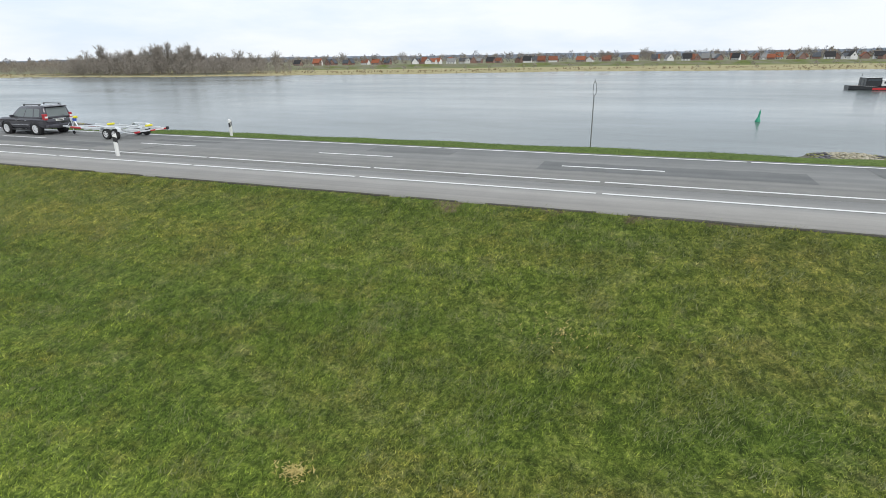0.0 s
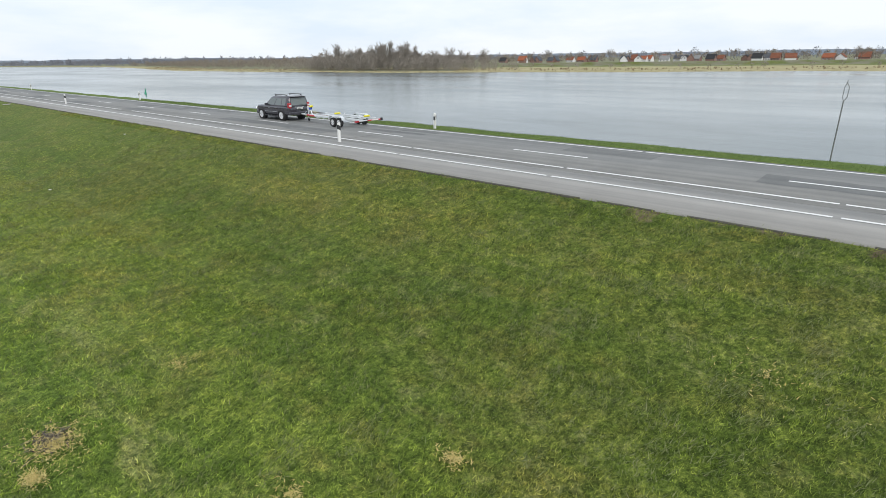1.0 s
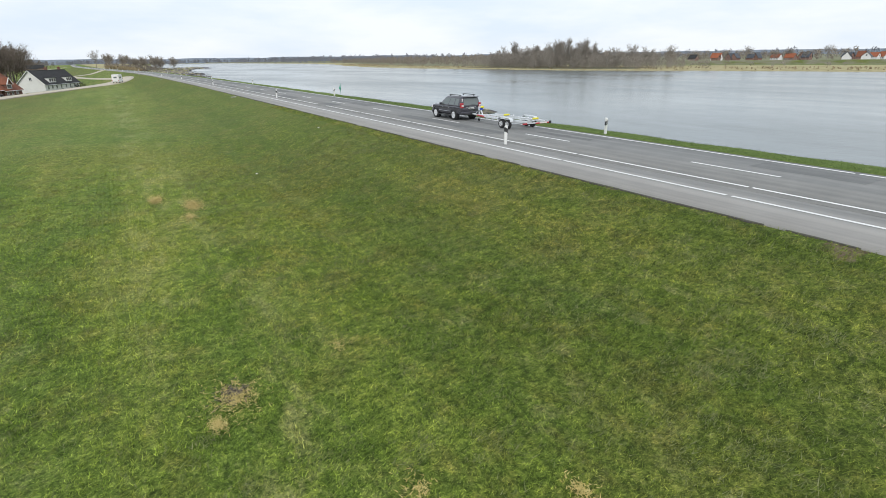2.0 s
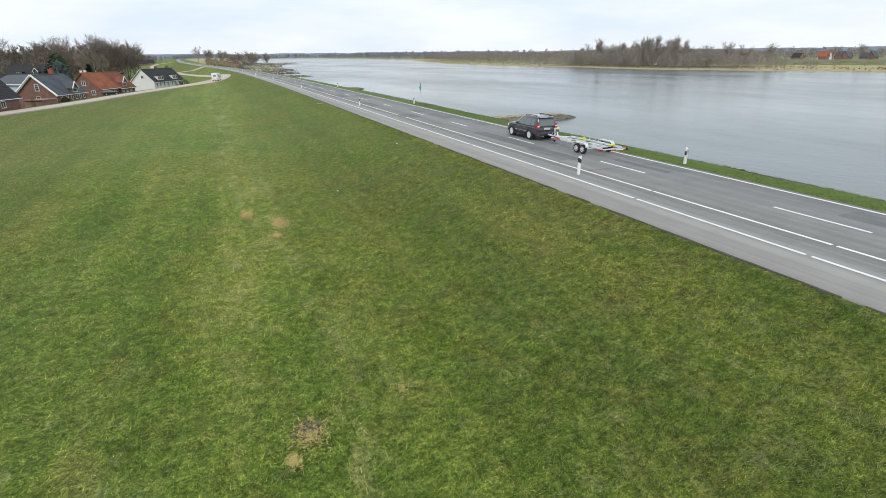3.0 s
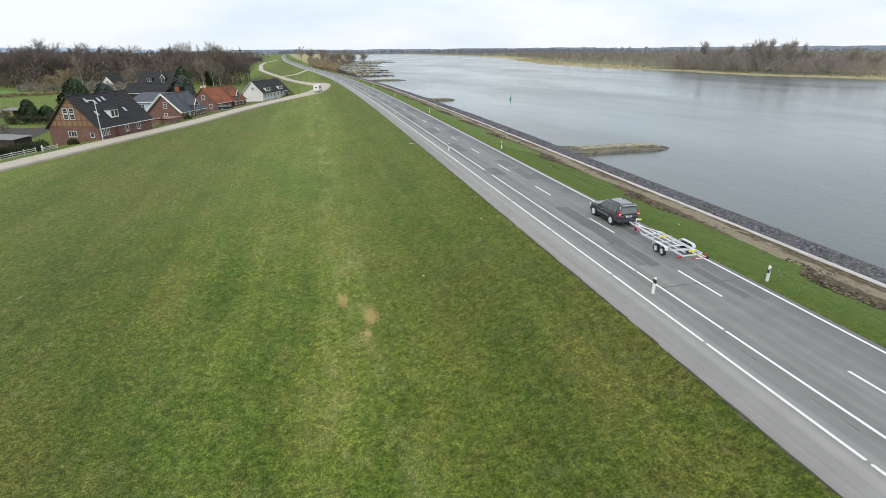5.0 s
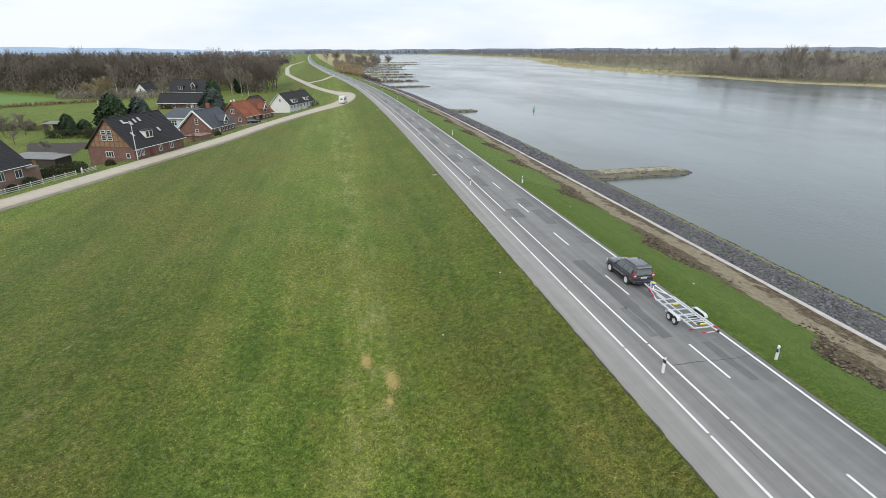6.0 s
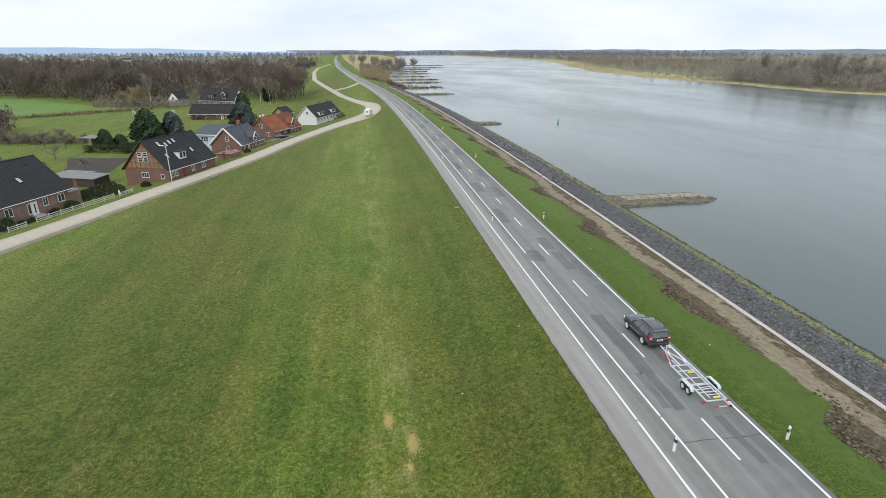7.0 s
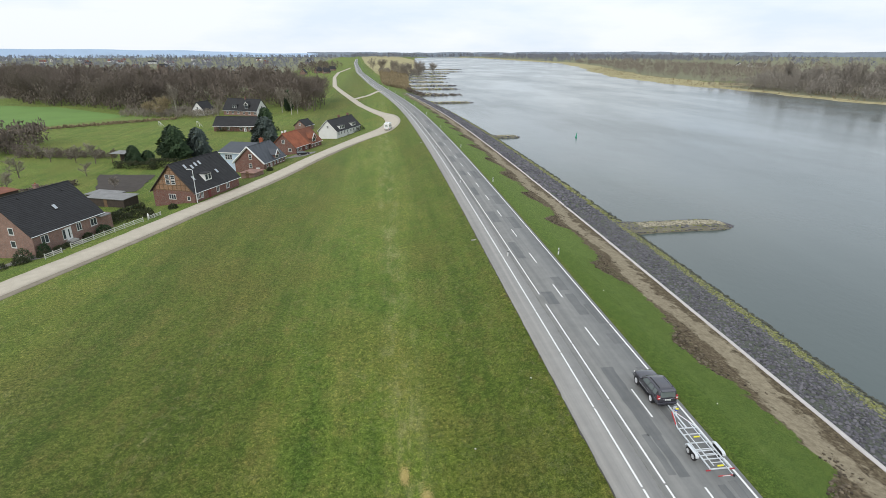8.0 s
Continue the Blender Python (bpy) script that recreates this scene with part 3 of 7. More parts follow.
def grid_mesh(name, xs, ys):
    """The ground sheet. xs are offsets across the dike: they swing with it near the road, and run out straight to the horizon."""
    X, Y = np.meshgrid(xs, ys)
    swing = np.clip(1 - (np.abs(X - 20) - 120) / 150, 0, 1)
    X = X + bend(Y) * swing
    Z = height(X, Y)
    Z = Z + np.where((np.abs(X - 20) < 400) & (Z > WATER), relief(X, Y), 0)
    ny, nx = X.shape
    idx = np.arange(ny * nx).reshape(ny, nx)
    faces = np.stack([idx[:-1, :-1], idx[:-1, 1:], idx[1:, 1:], idx[1:, :-1]], -1).reshape(-1, 4)
    me = raw_mesh(name, np.stack([X, Y, Z], -1).reshape(-1, 3), faces)
    S = X - bend(Y)
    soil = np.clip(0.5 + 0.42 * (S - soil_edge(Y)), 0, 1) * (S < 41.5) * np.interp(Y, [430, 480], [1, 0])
    lush = np.interp(S, [26.0, 26.6, 34, 38], [0, 1, 0.9, 0.3]) * (S < 41)
    track = np.interp(S + 0.9 * np.sin(Y / 5.0 + 1), [35.6, 36.6, 38.4, 39.3, 40.6, 41], [0.05, 0.75, 0.95, 0.42, 0.35, 0]) * np.interp(Y, [430, 480], [1, 0])
    foot = np.interp(S, [14.6, 15.4, 15.7, 15.9], [0, 0.22, 0.45, 0.45]) * (S < 16)
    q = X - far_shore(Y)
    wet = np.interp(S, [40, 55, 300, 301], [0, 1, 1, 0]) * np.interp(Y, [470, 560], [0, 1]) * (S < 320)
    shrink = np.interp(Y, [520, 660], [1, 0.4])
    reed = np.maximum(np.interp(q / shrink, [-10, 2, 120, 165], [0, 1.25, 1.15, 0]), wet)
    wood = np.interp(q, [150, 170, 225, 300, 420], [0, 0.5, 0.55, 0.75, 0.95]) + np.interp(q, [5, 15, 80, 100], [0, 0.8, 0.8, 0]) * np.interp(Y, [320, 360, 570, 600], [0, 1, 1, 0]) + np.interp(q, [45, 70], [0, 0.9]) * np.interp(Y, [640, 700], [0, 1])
    # the far plain takes the same haze-greyed tone
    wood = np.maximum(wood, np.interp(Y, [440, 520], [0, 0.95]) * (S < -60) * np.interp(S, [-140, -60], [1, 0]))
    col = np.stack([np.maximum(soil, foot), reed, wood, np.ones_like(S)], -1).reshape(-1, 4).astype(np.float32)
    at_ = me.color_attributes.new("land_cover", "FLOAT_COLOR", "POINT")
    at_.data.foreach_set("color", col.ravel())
    bank = ((S > 41.2) & (S < 60) & (Y < 480)) * 1.0
    use = np.stack([lush, track, bank, np.ones_like(S)], -1).reshape(-1, 4).astype(np.float32)
    me.color_attributes.new("land_use", "FLOAT_COLOR", "POINT").data.foreach_set("color", use.ravel())
    return me


def spread(*runs):
    return np.unique(np.concatenate([np.arange(a, b, c) for a, b, c in runs]))


XS = np.unique(np.concatenate([spread((-4700, -700, 250), (-700, -140, 25), (-140, -20, 3), (-20, 62, 0.9), (62, 120, 8), (120, 280, 30), (280, 720, 6), (720, 4701, 220)), [15.5, 26.2, 27.3, 40.7, 41.5, 47.0, 50.4, 55.0]]))
YG = spread((-4700, -500, 250), (-500, -60, 20), (-60, 130, 1.5), (130, 330, 5), (330, 900, 14), (900, 1700, 40), (1700, 4701, 200))
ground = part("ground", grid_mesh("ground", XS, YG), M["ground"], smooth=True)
tagged(ground, "grassy river dike, foreland and meadows in early spring", "ground", kind="structure")

wx, wy = spread((-100, 1400, 100)), spread((-4700, 4701, 200))
WX, WY = np.meshgrid(wx, wy)
wi = np.arange(WX.size).reshape(WX.shape)
water = part("water", raw_mesh("water", np.stack([WX, WY, np.full(WX.shape, WATER)], -1).reshape(-1, 3),
                               np.stack([wi[:-1, :-1], wi[:-1, 1:], wi[1:, 1:], wi[1:, :-1]], -1).reshape(-1, 4)), M["water"])
tagged(water, "wide grey river with wind ripples", "river", kind="structure")


def ribbon(name, s0, s1, y0, y1, z, mat, parent=None, depth=0.0, wobble=0.0, m=None):
    """A strip along the dike between two offsets; depth gives it side faces."""
    n = max(2, int((y1 - y0) / (4.0 if y1 < 400 else 12.0)) + 1)
    if y1 - y0 < 6:
        n = 2
    if wobble:
        n = max(n, int((y1 - y0) / 0.7))
    y = np.linspace(y0, y1, n)
    b = bend(y)
    j = RNG.normal(0, wobble, (2, n)) if wobble else np.zeros((2, n))
    cols = [np.stack([b + s0 + j[0], y, np.full(n, z)], 1), np.stack([b + s1 + j[1], y, np.full(n, z)], 1)]
    if depth:
        cols = [cols[0] - (0, 0, depth), cols[0], cols[1], cols[1] - (0, 0, depth)]
    k = len(cols)
    v = np.stack(cols, 1).reshape(-1, 3)
    i = np.arange(n * k).reshape(n, k)
    f = np.stack([i[:-1, :-1], i[:-1, 1:], i[1:, 1:], i[1:, :-1]], -1).reshape(-1, 4)
    if depth:
        f = np.concatenate([f, [i[0, ::-1], i[-1]]])
    return part(name, raw_mesh(name, v, f), mat, parent)


# ---- the dike road with its cycle path ----
road = tagged(ribbon("road", 19.2, 26.0, -400, 2600, 0.0, M["asphalt"], depth=0.12), "worn grey asphalt dike road with dark repair patches", "road", kind="structure")
cycle_path = tagged(ribbon("cycle_path", 15.75, 19.2, -400, 2600, 0.0, M["cycle"], depth=0.12, wobble=0.02), "paler asphalt cycle path beside the road", "cycle path", kind="structure")
seam = tagged(ribbon("road_edge", 15.70, 15.80, -60, 300, -0.018, M["seam"], depth=0.06, wobble=0.04), "crumbling dark edge of the cycle path", "road edge", kind="structure")
for k in range(-8, 60):                               # dashed centre line, 4 m long every 12 m
    ribbon("centre_dash", 22.42, 22.58, 23.45 + 12 * k, 27.5 + 12 * k, 0.009, M["marking"], road)
line_y = [-400, -60, -8.8, 1.55, 10.8, 19.2, 27.95]
line_y += [27.95 + 9.3 * k for k in range(1, 12)] + [220, 400, 900, 2600]
for a, b in zip(line_y, line_y[1:]):
    ribbon("inner_line", 17.92, 18.08, a + 0.1, b - 0.1, 0.009, M["marking"], cycle_path)
edge_y = [-400, -60, -8.3, 1.6, 11.1, 20.0, 28.1, 38.2, 48.2, 57.9]
for a, b in zip(edge_y, edge_y[1:]):
    ribbon("edge_line", 19.72, 19.88, a + 0.08, b - 0.08, 0.009, M["marking"], road)
for a, b in ((60.6, 110), (110.2, 160), (160.2, 400), (400.2, 2600)):
    ribbon("edge_line", 19.72, 19.88, a, b, 0.009, M["marking"], road)
for a, b in ((-400, -40), (-39.85, -4), (-3.85, 10), (10.15, 31), (31.15, 52), (52.15, 90), (90.15, 200), (200.15, 2600)):
    ribbon("edge_line", 25.50, 25.68, a, b, 0.009, M["marking"], road)
PATCHES = [(21.0, 22.25, 33.2, 43.3), (21.25, 22.05, 28.6, 33.2), (20.55, 21.1, 28.9, 33.4), (23.7, 24.35, 34.6, 42.2), (24.55, 25.2, 36.0, 43.0), (23.5, 24.1, 23.0, 27.6), (24.5, 25.1, 22.6, 27.9), (20.1, 21.6, 57.6, 61.3), (23.0, 24.2, 54.5, 60.4), (24.5, 25.4, 52.2, 57.2), (24.3, 25.4, 47.6, 49.8),
           (20.2, 21.5, 73.5, 80.8), (21.6, 23.4, -5.6, 4.4), (23.4, 25.3, -24, -8), (20.2, 21.7, 92, 99), (23.2, 24.7, 88, 95), (20.3, 21.4, 112, 119), (23.4, 25.0, 104, 111),
           (20.3, 21.8, 132, 137), (23.2, 24.6, 128, 137), (20.4, 21.6, 150, 159), (23.3, 24.9, 156, 163), (20.4, 21.9, 178, 186), (23.4, 25.0, 190, 199), (20.3, 21.7, 210, 222), (23.3, 25, 236, 250), (20.4, 21.7, 268, 280), (22.8, 24.1, 61.5, 66), (23.7, 25.0, 9.0, 13.5)]
for a, b, c, d in PATCHES:
    ribbon("repair_patch", a, b, c, d, 0.004, M["repair"], road, wobble=0.04)
for k in range(6):                                    # a sealed crack right across, not quite straight
    ribbon("tar_crack", 19.9 + k * 1.0, 20.9 + k * 1.0, 25.38 + 0.05 * math.sin(k * 1.3), 25.44 + 0.05 * math.sin(k * 1.3), 0.0055, M["seam"], road)


def lane_ribbon(name, pts, half, lift, mat, label, category, zfix=None):
    pts = np.asarray(pts, float)
    seg = np.hypot(*np.diff(pts, axis=0).T)
    t = np.concatenate([[0], np.cumsum(seg)])
    u = np.arange(0, t[-1], 2.0)
    p = np.stack([np.interp(u, t, pts[:, 0]), np.interp(u, t, pts[:, 1])], 1)
    for _ in range(6):
        p[2:-2] = (p[:-4] + p[1:-3] + p[2:-2] + p[3:-1] + p[4:]) / 5
    d = np.gradient(p, axis=0)
    d /= np.linalg.norm(d, axis=1)[:, None]
    nrm = np.stack([-d[:, 1], d[:, 0]], 1)
    h = np.broadcast_to(half, (len(p),)) if np.isscalar(half) else np.interp(p[:, 1], *half)
    cols = []
    for k, off in enumerate((-1, -1, -0.5, 0, 0.5, 1, 1)):
        q = p + nrm * (off * (h + (RNG.normal(0, 0.05, len(p)) if abs(off) == 1 else 0)))[:, None]
        z = np.maximum(height(q[:, 0], q[:, 1]), height(p[:, 0], p[:, 1]) - 0.05) + lift - (0.5 if k in (0, 6) else 0)
        cols.append(np.column_stack([q, z]))
    v = np.stack(cols, 1).reshape(-1, 3)
    i = np.arange(len(p) * 7).reshape(-1, 7)
    f = np.stack([i[:-1, :-1], i[:-1, 1:], i[1:, 1:], i[1:, :-1]], -1).reshape(-1, 4)
    return tagged(part(name, raw_mesh(name, v, f[:, ::-1]), mat), label, category, kind="structure")


lane_ribbon("lane", LANE, ([0, 200, 232, 262, 330], [2.4, 2.5, 4.2, 3.6, 2.3]), 0.10, M["lane"], "pale sandy lane along the foot of the dike", "lane")
lane_ribbon("lane_shoulder", LANE[1:11] + (2.9, -0.9), 0.7, 0.06, M["shoulder"], "muddy worn shoulder beside the lane", "lane shoulder")
lane_ribbon("lane_ramp", [(-19, 404), (-15, 420), (-6, 436), (3, 450)], 2.2, 0.12, M["lane"], "short ramp from the lane up to the road", "lane")

# ---- river wall, stone revetment and groynes ----
ribbon_wall = tagged(ribbon("river_wall", 40.80, 41.25, -400, 470, -3.22, M["kerb"], depth=0.5), "pale concrete kerb along the top of the stone bank", "kerb", kind="structure")


def stones_between(s_lo, s_hi, y_lo, y_hi, spacing, size):
    n = int((s_hi - s_lo) * (y_hi - y_lo) / spacing ** 2)
    y = RNG.uniform(y_lo, y_hi, n)
    s = RNG.uniform(s_lo, s_hi, n)
    x = s + bend(y)
    return np.column_stack([x, y, height(x, y) + 0.02, size * RNG.uniform(0.6, 1.5, n), RNG.uniform(0, 6.3, n), RNG.integers(0, 8, n), RNG.uniform(0.6, 1.0, n)])


rocks = np.concatenate([stones_between(41.3, 50.6, 0, 110, 0.35, 0.33), stones_between(41.3, 50.6, 110, 300, 0.72, 0.75), stones_between(41.3, 51, 300, 470, 1.1, 1.3)])
scatter("stone_revetment", STONES, rocks, M["basalt"], "dark grey basalt stones on the sloping river bank", "stone bank")
rocks = np.concatenate([stones_between(49.8, 53.6, 0, 110, 0.36, 0.36), stones_between(50.3, 53.8, 110, 300, 0.68, 0.8), stones_between(50.6, 54, 300, 470, 1.1, 1.3)])
scatter("stone_toe", STONES, rocks, M["lichen"], "yellow-green lichen stones above the waterline", "stone bank")
rocks = np.concatenate([stones_between(53.6, 55.2, 0, 110, 0.42, 0.5), stones_between(53.6, 55.2, 110, 300, 0.7, 0.9), stones_between(53.8, 55.3, 300, 470, 1.1, 1.3)])
scatter("stone_toe", STONES, rocks, M["wet_stone"], "dark wet mossy stones at the waterline", "stone bank")


def groyne(y, x0, x1, half, top, label, sand=True, spacing=0.42):
    """A low stone spur that runs out from the bank into the river."""
    n = max(8, int((x1 - x0) / 1.5))
    bm = bmesh.new()
    rings = []
    for i in range(n + 1):
        f = i / n
        x = x0 + (x1 - x0) * f
        w = half * (1.0 if f < 0.8 else 1.0 - 0.75 * ((f - 0.8) / 0.2) ** 2) * (1 + 0.5 * max(0, 0.3 - f))
        z = WATER + top * (1.0 if f < 0.75 else 1.0 - 1.5 * (f - 0.75) / 0.25 * (f - 0.75) / 0.25) + 0.25 * max(0, 0.25 - f) * 8
        yc = y + 1.2 * math.sin(f * 2.4)
        rings.append([bm.verts.new((x, yc + o * w, WATER - 1.2 if abs(o) > 1.2 else z - (abs(o) * 0.55) ** 2 * top)) for o in (-1.7, -1, -0.5, 0, 0.5, 1, 1.7)])
    for a, b in zip(rings, rings[1:]):
        for k in range(6):
            bm.faces.new((a[k], b[k], b[k + 1], a[k + 1]))
    bm.faces.new(rings[-1])
    bmesh.ops.recalc_face_normals(bm, faces=bm.faces[:])
    ob = thing("groyne", label, "groyne")
    part("stone_core", bm, M["groyne_core"], ob)
    cnt = int((x1 - x0) * 2.6 * half / spacing ** 2)
    f = RNG.uniform(0, 1, cnt)
    o = RNG.uniform(-1.25, 1.25, cnt)
    w = half * np.where(f < 0.8, 1.0, 1.0 - 0.75 * ((f - 0.8) / 0.2) ** 2) * (1 + 0.5 * np.maximum(0, 0.3 - f))
    z = WATER + top * np.where(f < 0.75, 1.0, 1.0 - 1.5 * ((f - 0.75) / 0.25) ** 2) + 2 * np.maximum(0, 0.25 - f) - (np.abs(o) * 0.55) ** 2 * top - np.where(np.abs(o) > 1.0, 0.3, 0)
    rows = np.column_stack([x0 + (x1 - x0) * f, y + 1.2 * np.sin(f * 2.4) + o * w, z, spacing * RNG.uniform(0.7, 1.5, cnt), RNG.uniform(0, 6.3, cnt), RNG.integers(0, 8, cnt), np.full(cnt, 0.7)])
    inner = (np.abs(o) < 0.55) & (f < 0.88) & (f > 0.2)
    dark = (~inner) & ((f > 0.86) | (RNG.random(cnt) < 0.55))
    for sel, mat in ((inner, "sand_stone"), (dark, "basalt"), (~inner & ~dark, "lichen")):
        if sel.sum() > 3:
            st = scatter("rubble", STONES, rows[sel], M[mat])
            st.parent = ob
            tagged(st, kind="stuff")
    return ob


groyne(106.5, 50, 80, 2.7, 1.0, "low stone groyne with a sandy yellow crest")
groyne(-22.5, 51, 79, 4.0, 1.15, "low stone groyne with a sandy yellow crest")
groyne(243, 50, 64, 2.2, 0.8, "short stone groyne below the bank", spacing=0.8)
groyne(421, 32, 73, 3.2, 0.9, "long dark stone groyne", spacing=1.2)
for gy, gx0, gx1 in ((500, 30, 62), (580, 24, 84), (640, 20, 92), (720, 24, 90), (810, 30, 103), (900, 40, 112), (1000, 50, 130), (1090, 60, 165), (1250, 80, 190)):
    groyne(gy, gx0, gx1, 4.0, 0.9, "far stone groyne in the shallows", spacing=2.6)

# heaps of turned soil along the berm
n = 11000
cy = RNG.uniform(5, 330, n)
swell = np.cos(2 * np.pi * (cy - 49.5) / 22.5 + 0.5 * np.sin(cy / 19.0))
cs = soil_edge(cy) + np.abs(RNG.normal(0, 1.3, n)) - 0.2
keep = (swell > RNG.uniform(-0.7, 1.0, n)) & (cs < 37.6)
cy, cs, swell = cy[keep], cs[keep], swell[keep]
cx = cs + bend(cy)
pile = 0.35 * np.clip(swell, 0, 1) * RNG.random(len(cy)) ** 2 * np.exp(-((cs - soil_edge(cy) - 1.2) / 1.0) ** 2)
rows = np.column_stack([cx, cy, height(cx, cy) + 0.03 + pile, RNG.uniform(0.10, 0.52, len(cy)) ** 1.4, RNG.uniform(0, 6.3, len(cy)), RNG.integers(0, 8, len(cy)), np.full(len(cy), 0.6)])
scatter("soil_clods", STONES, rows, M["mud"], "heaps of freshly turned brown soil on the berm", "soil")


# ---- car, trailer and roadside things ----
def wheel(parent, name, x, y, r, w, side, hub=0.68, spokes=10):
    """side: +1 when its outer face looks to +x."""
    bm = bmesh.new()
    lathe(bm, [(r * 0.6, side * w * 0.30), (r * 0.6, side * w / 2), (r * 0.93, side * w / 2), (r, side * w * 0.32), (r, -side * w * 0.32), (r * 0.93, -side * w / 2), (r * 0.5, -side * w / 2)], 28, "X", (0, 0, 0))
    hold = thing_part("wheel", parent, pose(x, y, r))
    part("tyre", bm, M["rubber"], hold, smooth=False)
    bm = bmesh.new()
    lathe(bm, [(r * hub, side * w * 0.31), (r * hub, side * w * 0.515), (r * hub * 0.88, side * w * 0.515), (r * hub * 0.84, side * w * 0.36)], 28, "X")
    for k in range(spokes):
        m = pose(0, 0, 0, 360 * k / spokes, 0, 0)
        box(bm, min(side * w * 0.36, side * w * 0.49), max(side * w * 0.36, side * w * 0.49), -r * 0.075, r * 0.075, r * 0.10, r * hub * 0.9, m)
    lathe(bm, [(r * 0.16, side * w * 0.34), (r * 0.16, side * w * 0.52), (r * 0.1, side * w * 0.54)], 14, "X")
    part("rim", bm, M["alloy"], hold)
    # added black disc behind the spokes paints the shade in their gaps
    bm = bmesh.new()
    lathe(bm, [(r * hub * 0.84, side * w * 0.362), (r * hub * 0.84, side * w * 0.375)], 24, "X")
    part("brake_disc", bm, M["black"], hold)
    return hold


def thing_part(name, parent, m):
    """A part that only holds sub-parts together."""
    ob = new(name)
    ob.empty_display_size = 0.1
    ob.parent = parent
    ob.matrix_basis = m
    return ob


def loft(bm, rings, close=True):
    rows = [[bm.verts.new(p) for p in r] for r in rings]
    n = len(rows[0])
    for a, b in zip(rows, rows[1:]):
        for i in range(n if close else n - 1):
            j = (i + 1) % n
            bm.faces.new((a[i], a[j], b[j], b[i]))
    if close:
        bm.faces.new(rows[0][::-1])
        bm.faces.new(rows[-1])
    bmesh.ops.recalc_face_normals(bm, faces=bm.faces[:])


def panel(bm, quad, grow=0.008, thick=0.01):
    """A thin pane laid just proud of four corners."""
    q = [Vector(p) for p in quad]
    nrm = (q[1] - q[0]).cross(q[3] - q[0]).normalized()
    a = [bm.verts.new(p + nrm * grow) for p in q]
    b = [bm.verts.new(p + nrm * (grow - thick)) for p in q]
    bm.faces.new(a)
    for i in range(4):
        j = (i + 1) % 4
        bm.faces.new((a[j], a[i], b[i], b[j]))


def off_road_car(m):
    car = thing("off_road_car", "dark grey metallic off-road car towing a trailer on the road", "car", m)
    bm = bmesh.new()
    secs = [(-1.10, 0.78, 0.56, 0.92), (-1.06, 0.87, 0.47, 1.04), (-0.9, 0.93, 0.43, 1.12), (-0.4, 0.94, 0.40, 1.13), (0.8, 0.94, 0.36, 1.12), (2.0, 0.94, 0.36, 1.12), (2.35, 0.935, 0.38, 1.12), (2.9, 0.93, 0.40, 1.11),
            (3.3, 0.92, 0.42, 1.07), (3.52, 0.89, 0.45, 0.99), (3.64, 0.80, 0.50, 0.84), (3.69, 0.66, 0.55, 0.74)]
    rings = []
    for y, w, zb, zt in secs:
        half = [(w * 0.86, zb), (w * 0.97, zb + 0.07), (w, zb + 0.22), (w * 0.985, (zb + zt) / 2 + 0.08), (w * 0.995, zt - 0.14), (w * 0.955, zt - 0.03), (w * 0.84, zt)]
        rings.append([(x, y, z) for x, z in half] + [(0, y, zt + 0.03)] + [(-x, y, z) for x, z in half[::-1]] + [(0, y, zb)])
    loft(bm, rings)
    bmesh.ops.subdivide_edges(bm, edges=[e for e in bm.edges if abs(e.verts[0].co.y - e.verts[1].co.y) > 0.3], cuts=1, use_grid_fill=True, smooth=0.0)
    body = part("body", bm, M["car"], car, smooth=True)
    # cabin: base ring, shoulder ring, roof rings; upright at the back, raked at the front
    bm = bmesh.new()
    rings = []
    for z, y0, y1, w in ((1.02, -1.08, 2.46, 0.915), (1.12, -1.07, 2.34, 0.91), (1.40, -1.03, 1.99, 0.865), (1.70, -0.96, 1.55, 0.80), (1.79, -0.90, 1.36, 0.755), (1.845, -0.74, 1.08, 0.66), (1.865, -0.5, 0.8, 0.42)):
        rings.append([(w, y0 + 0.14, z), (w, y1 - 0.28, z), (w * 0.95, y1 - 0.10, z), (w * 0.78, y1, z), (-w * 0.78, y1, z), (-w * 0.95, y1 - 0.10, z), (-w, y1 - 0.28, z), (-w, y0 + 0.14, z), (-w * 0.95, y0 + 0.04, z), (-w * 0.82, y0, z), (w * 0.82, y0, z), (w * 0.95, y0 + 0.04, z)])
    loft(bm, rings)
    part("cabin", bm, M["car"], car, smooth=True)

    def side(sx, u, v):
        z = 1.12 + 0.58 * v
        y0, y1 = -0.93 + 0.11 * v, 2.06 - 0.79 * v
        return Vector((sx * (0.912 - 0.11 * v), y0 + (y1 - y0) * u, z))
    for sx in (1, -1):
        for u0, u1, top0, top1 in ((0.12, 0.29, 0.07, 0.31), (0.32, 0.60, 0.34, 0.63), (0.63, 0.955, 0.66, 0.965)):
            bm = bmesh.new()
            quad = [side(sx, u0, 0.06), side(sx, u1, 0.06), side(sx, top1, 0.94), side(sx, top0, 0.94)]
            panel(bm, quad if sx > 0 else quad[::-1])
            part("side_window", bm, M["carglass"], car)
    bm = bmesh.new()
    panel(bm, [(-0.72, -1.065, 1.16), (0.72, -1.065, 1.16), (0.63, -0.955, 1.69), (-0.63, -0.955, 1.69)], 0.02)
    rear_window = part("rear_window", bm, M["carglass"], car)
    part("wiper", boxes((-0.02, 0.4, -1.09, -1.065, 1.20, 1.215)), M["black"], rear_window)
    bm = bmesh.new()
    panel(bm, [(0.70, 2.31, 1.15), (-0.70, 2.31, 1.15), (-0.61, 1.60, 1.68), (0.61, 1.60, 1.68)], 0.02)
    part("windscreen", bm, M["carglass"], car)
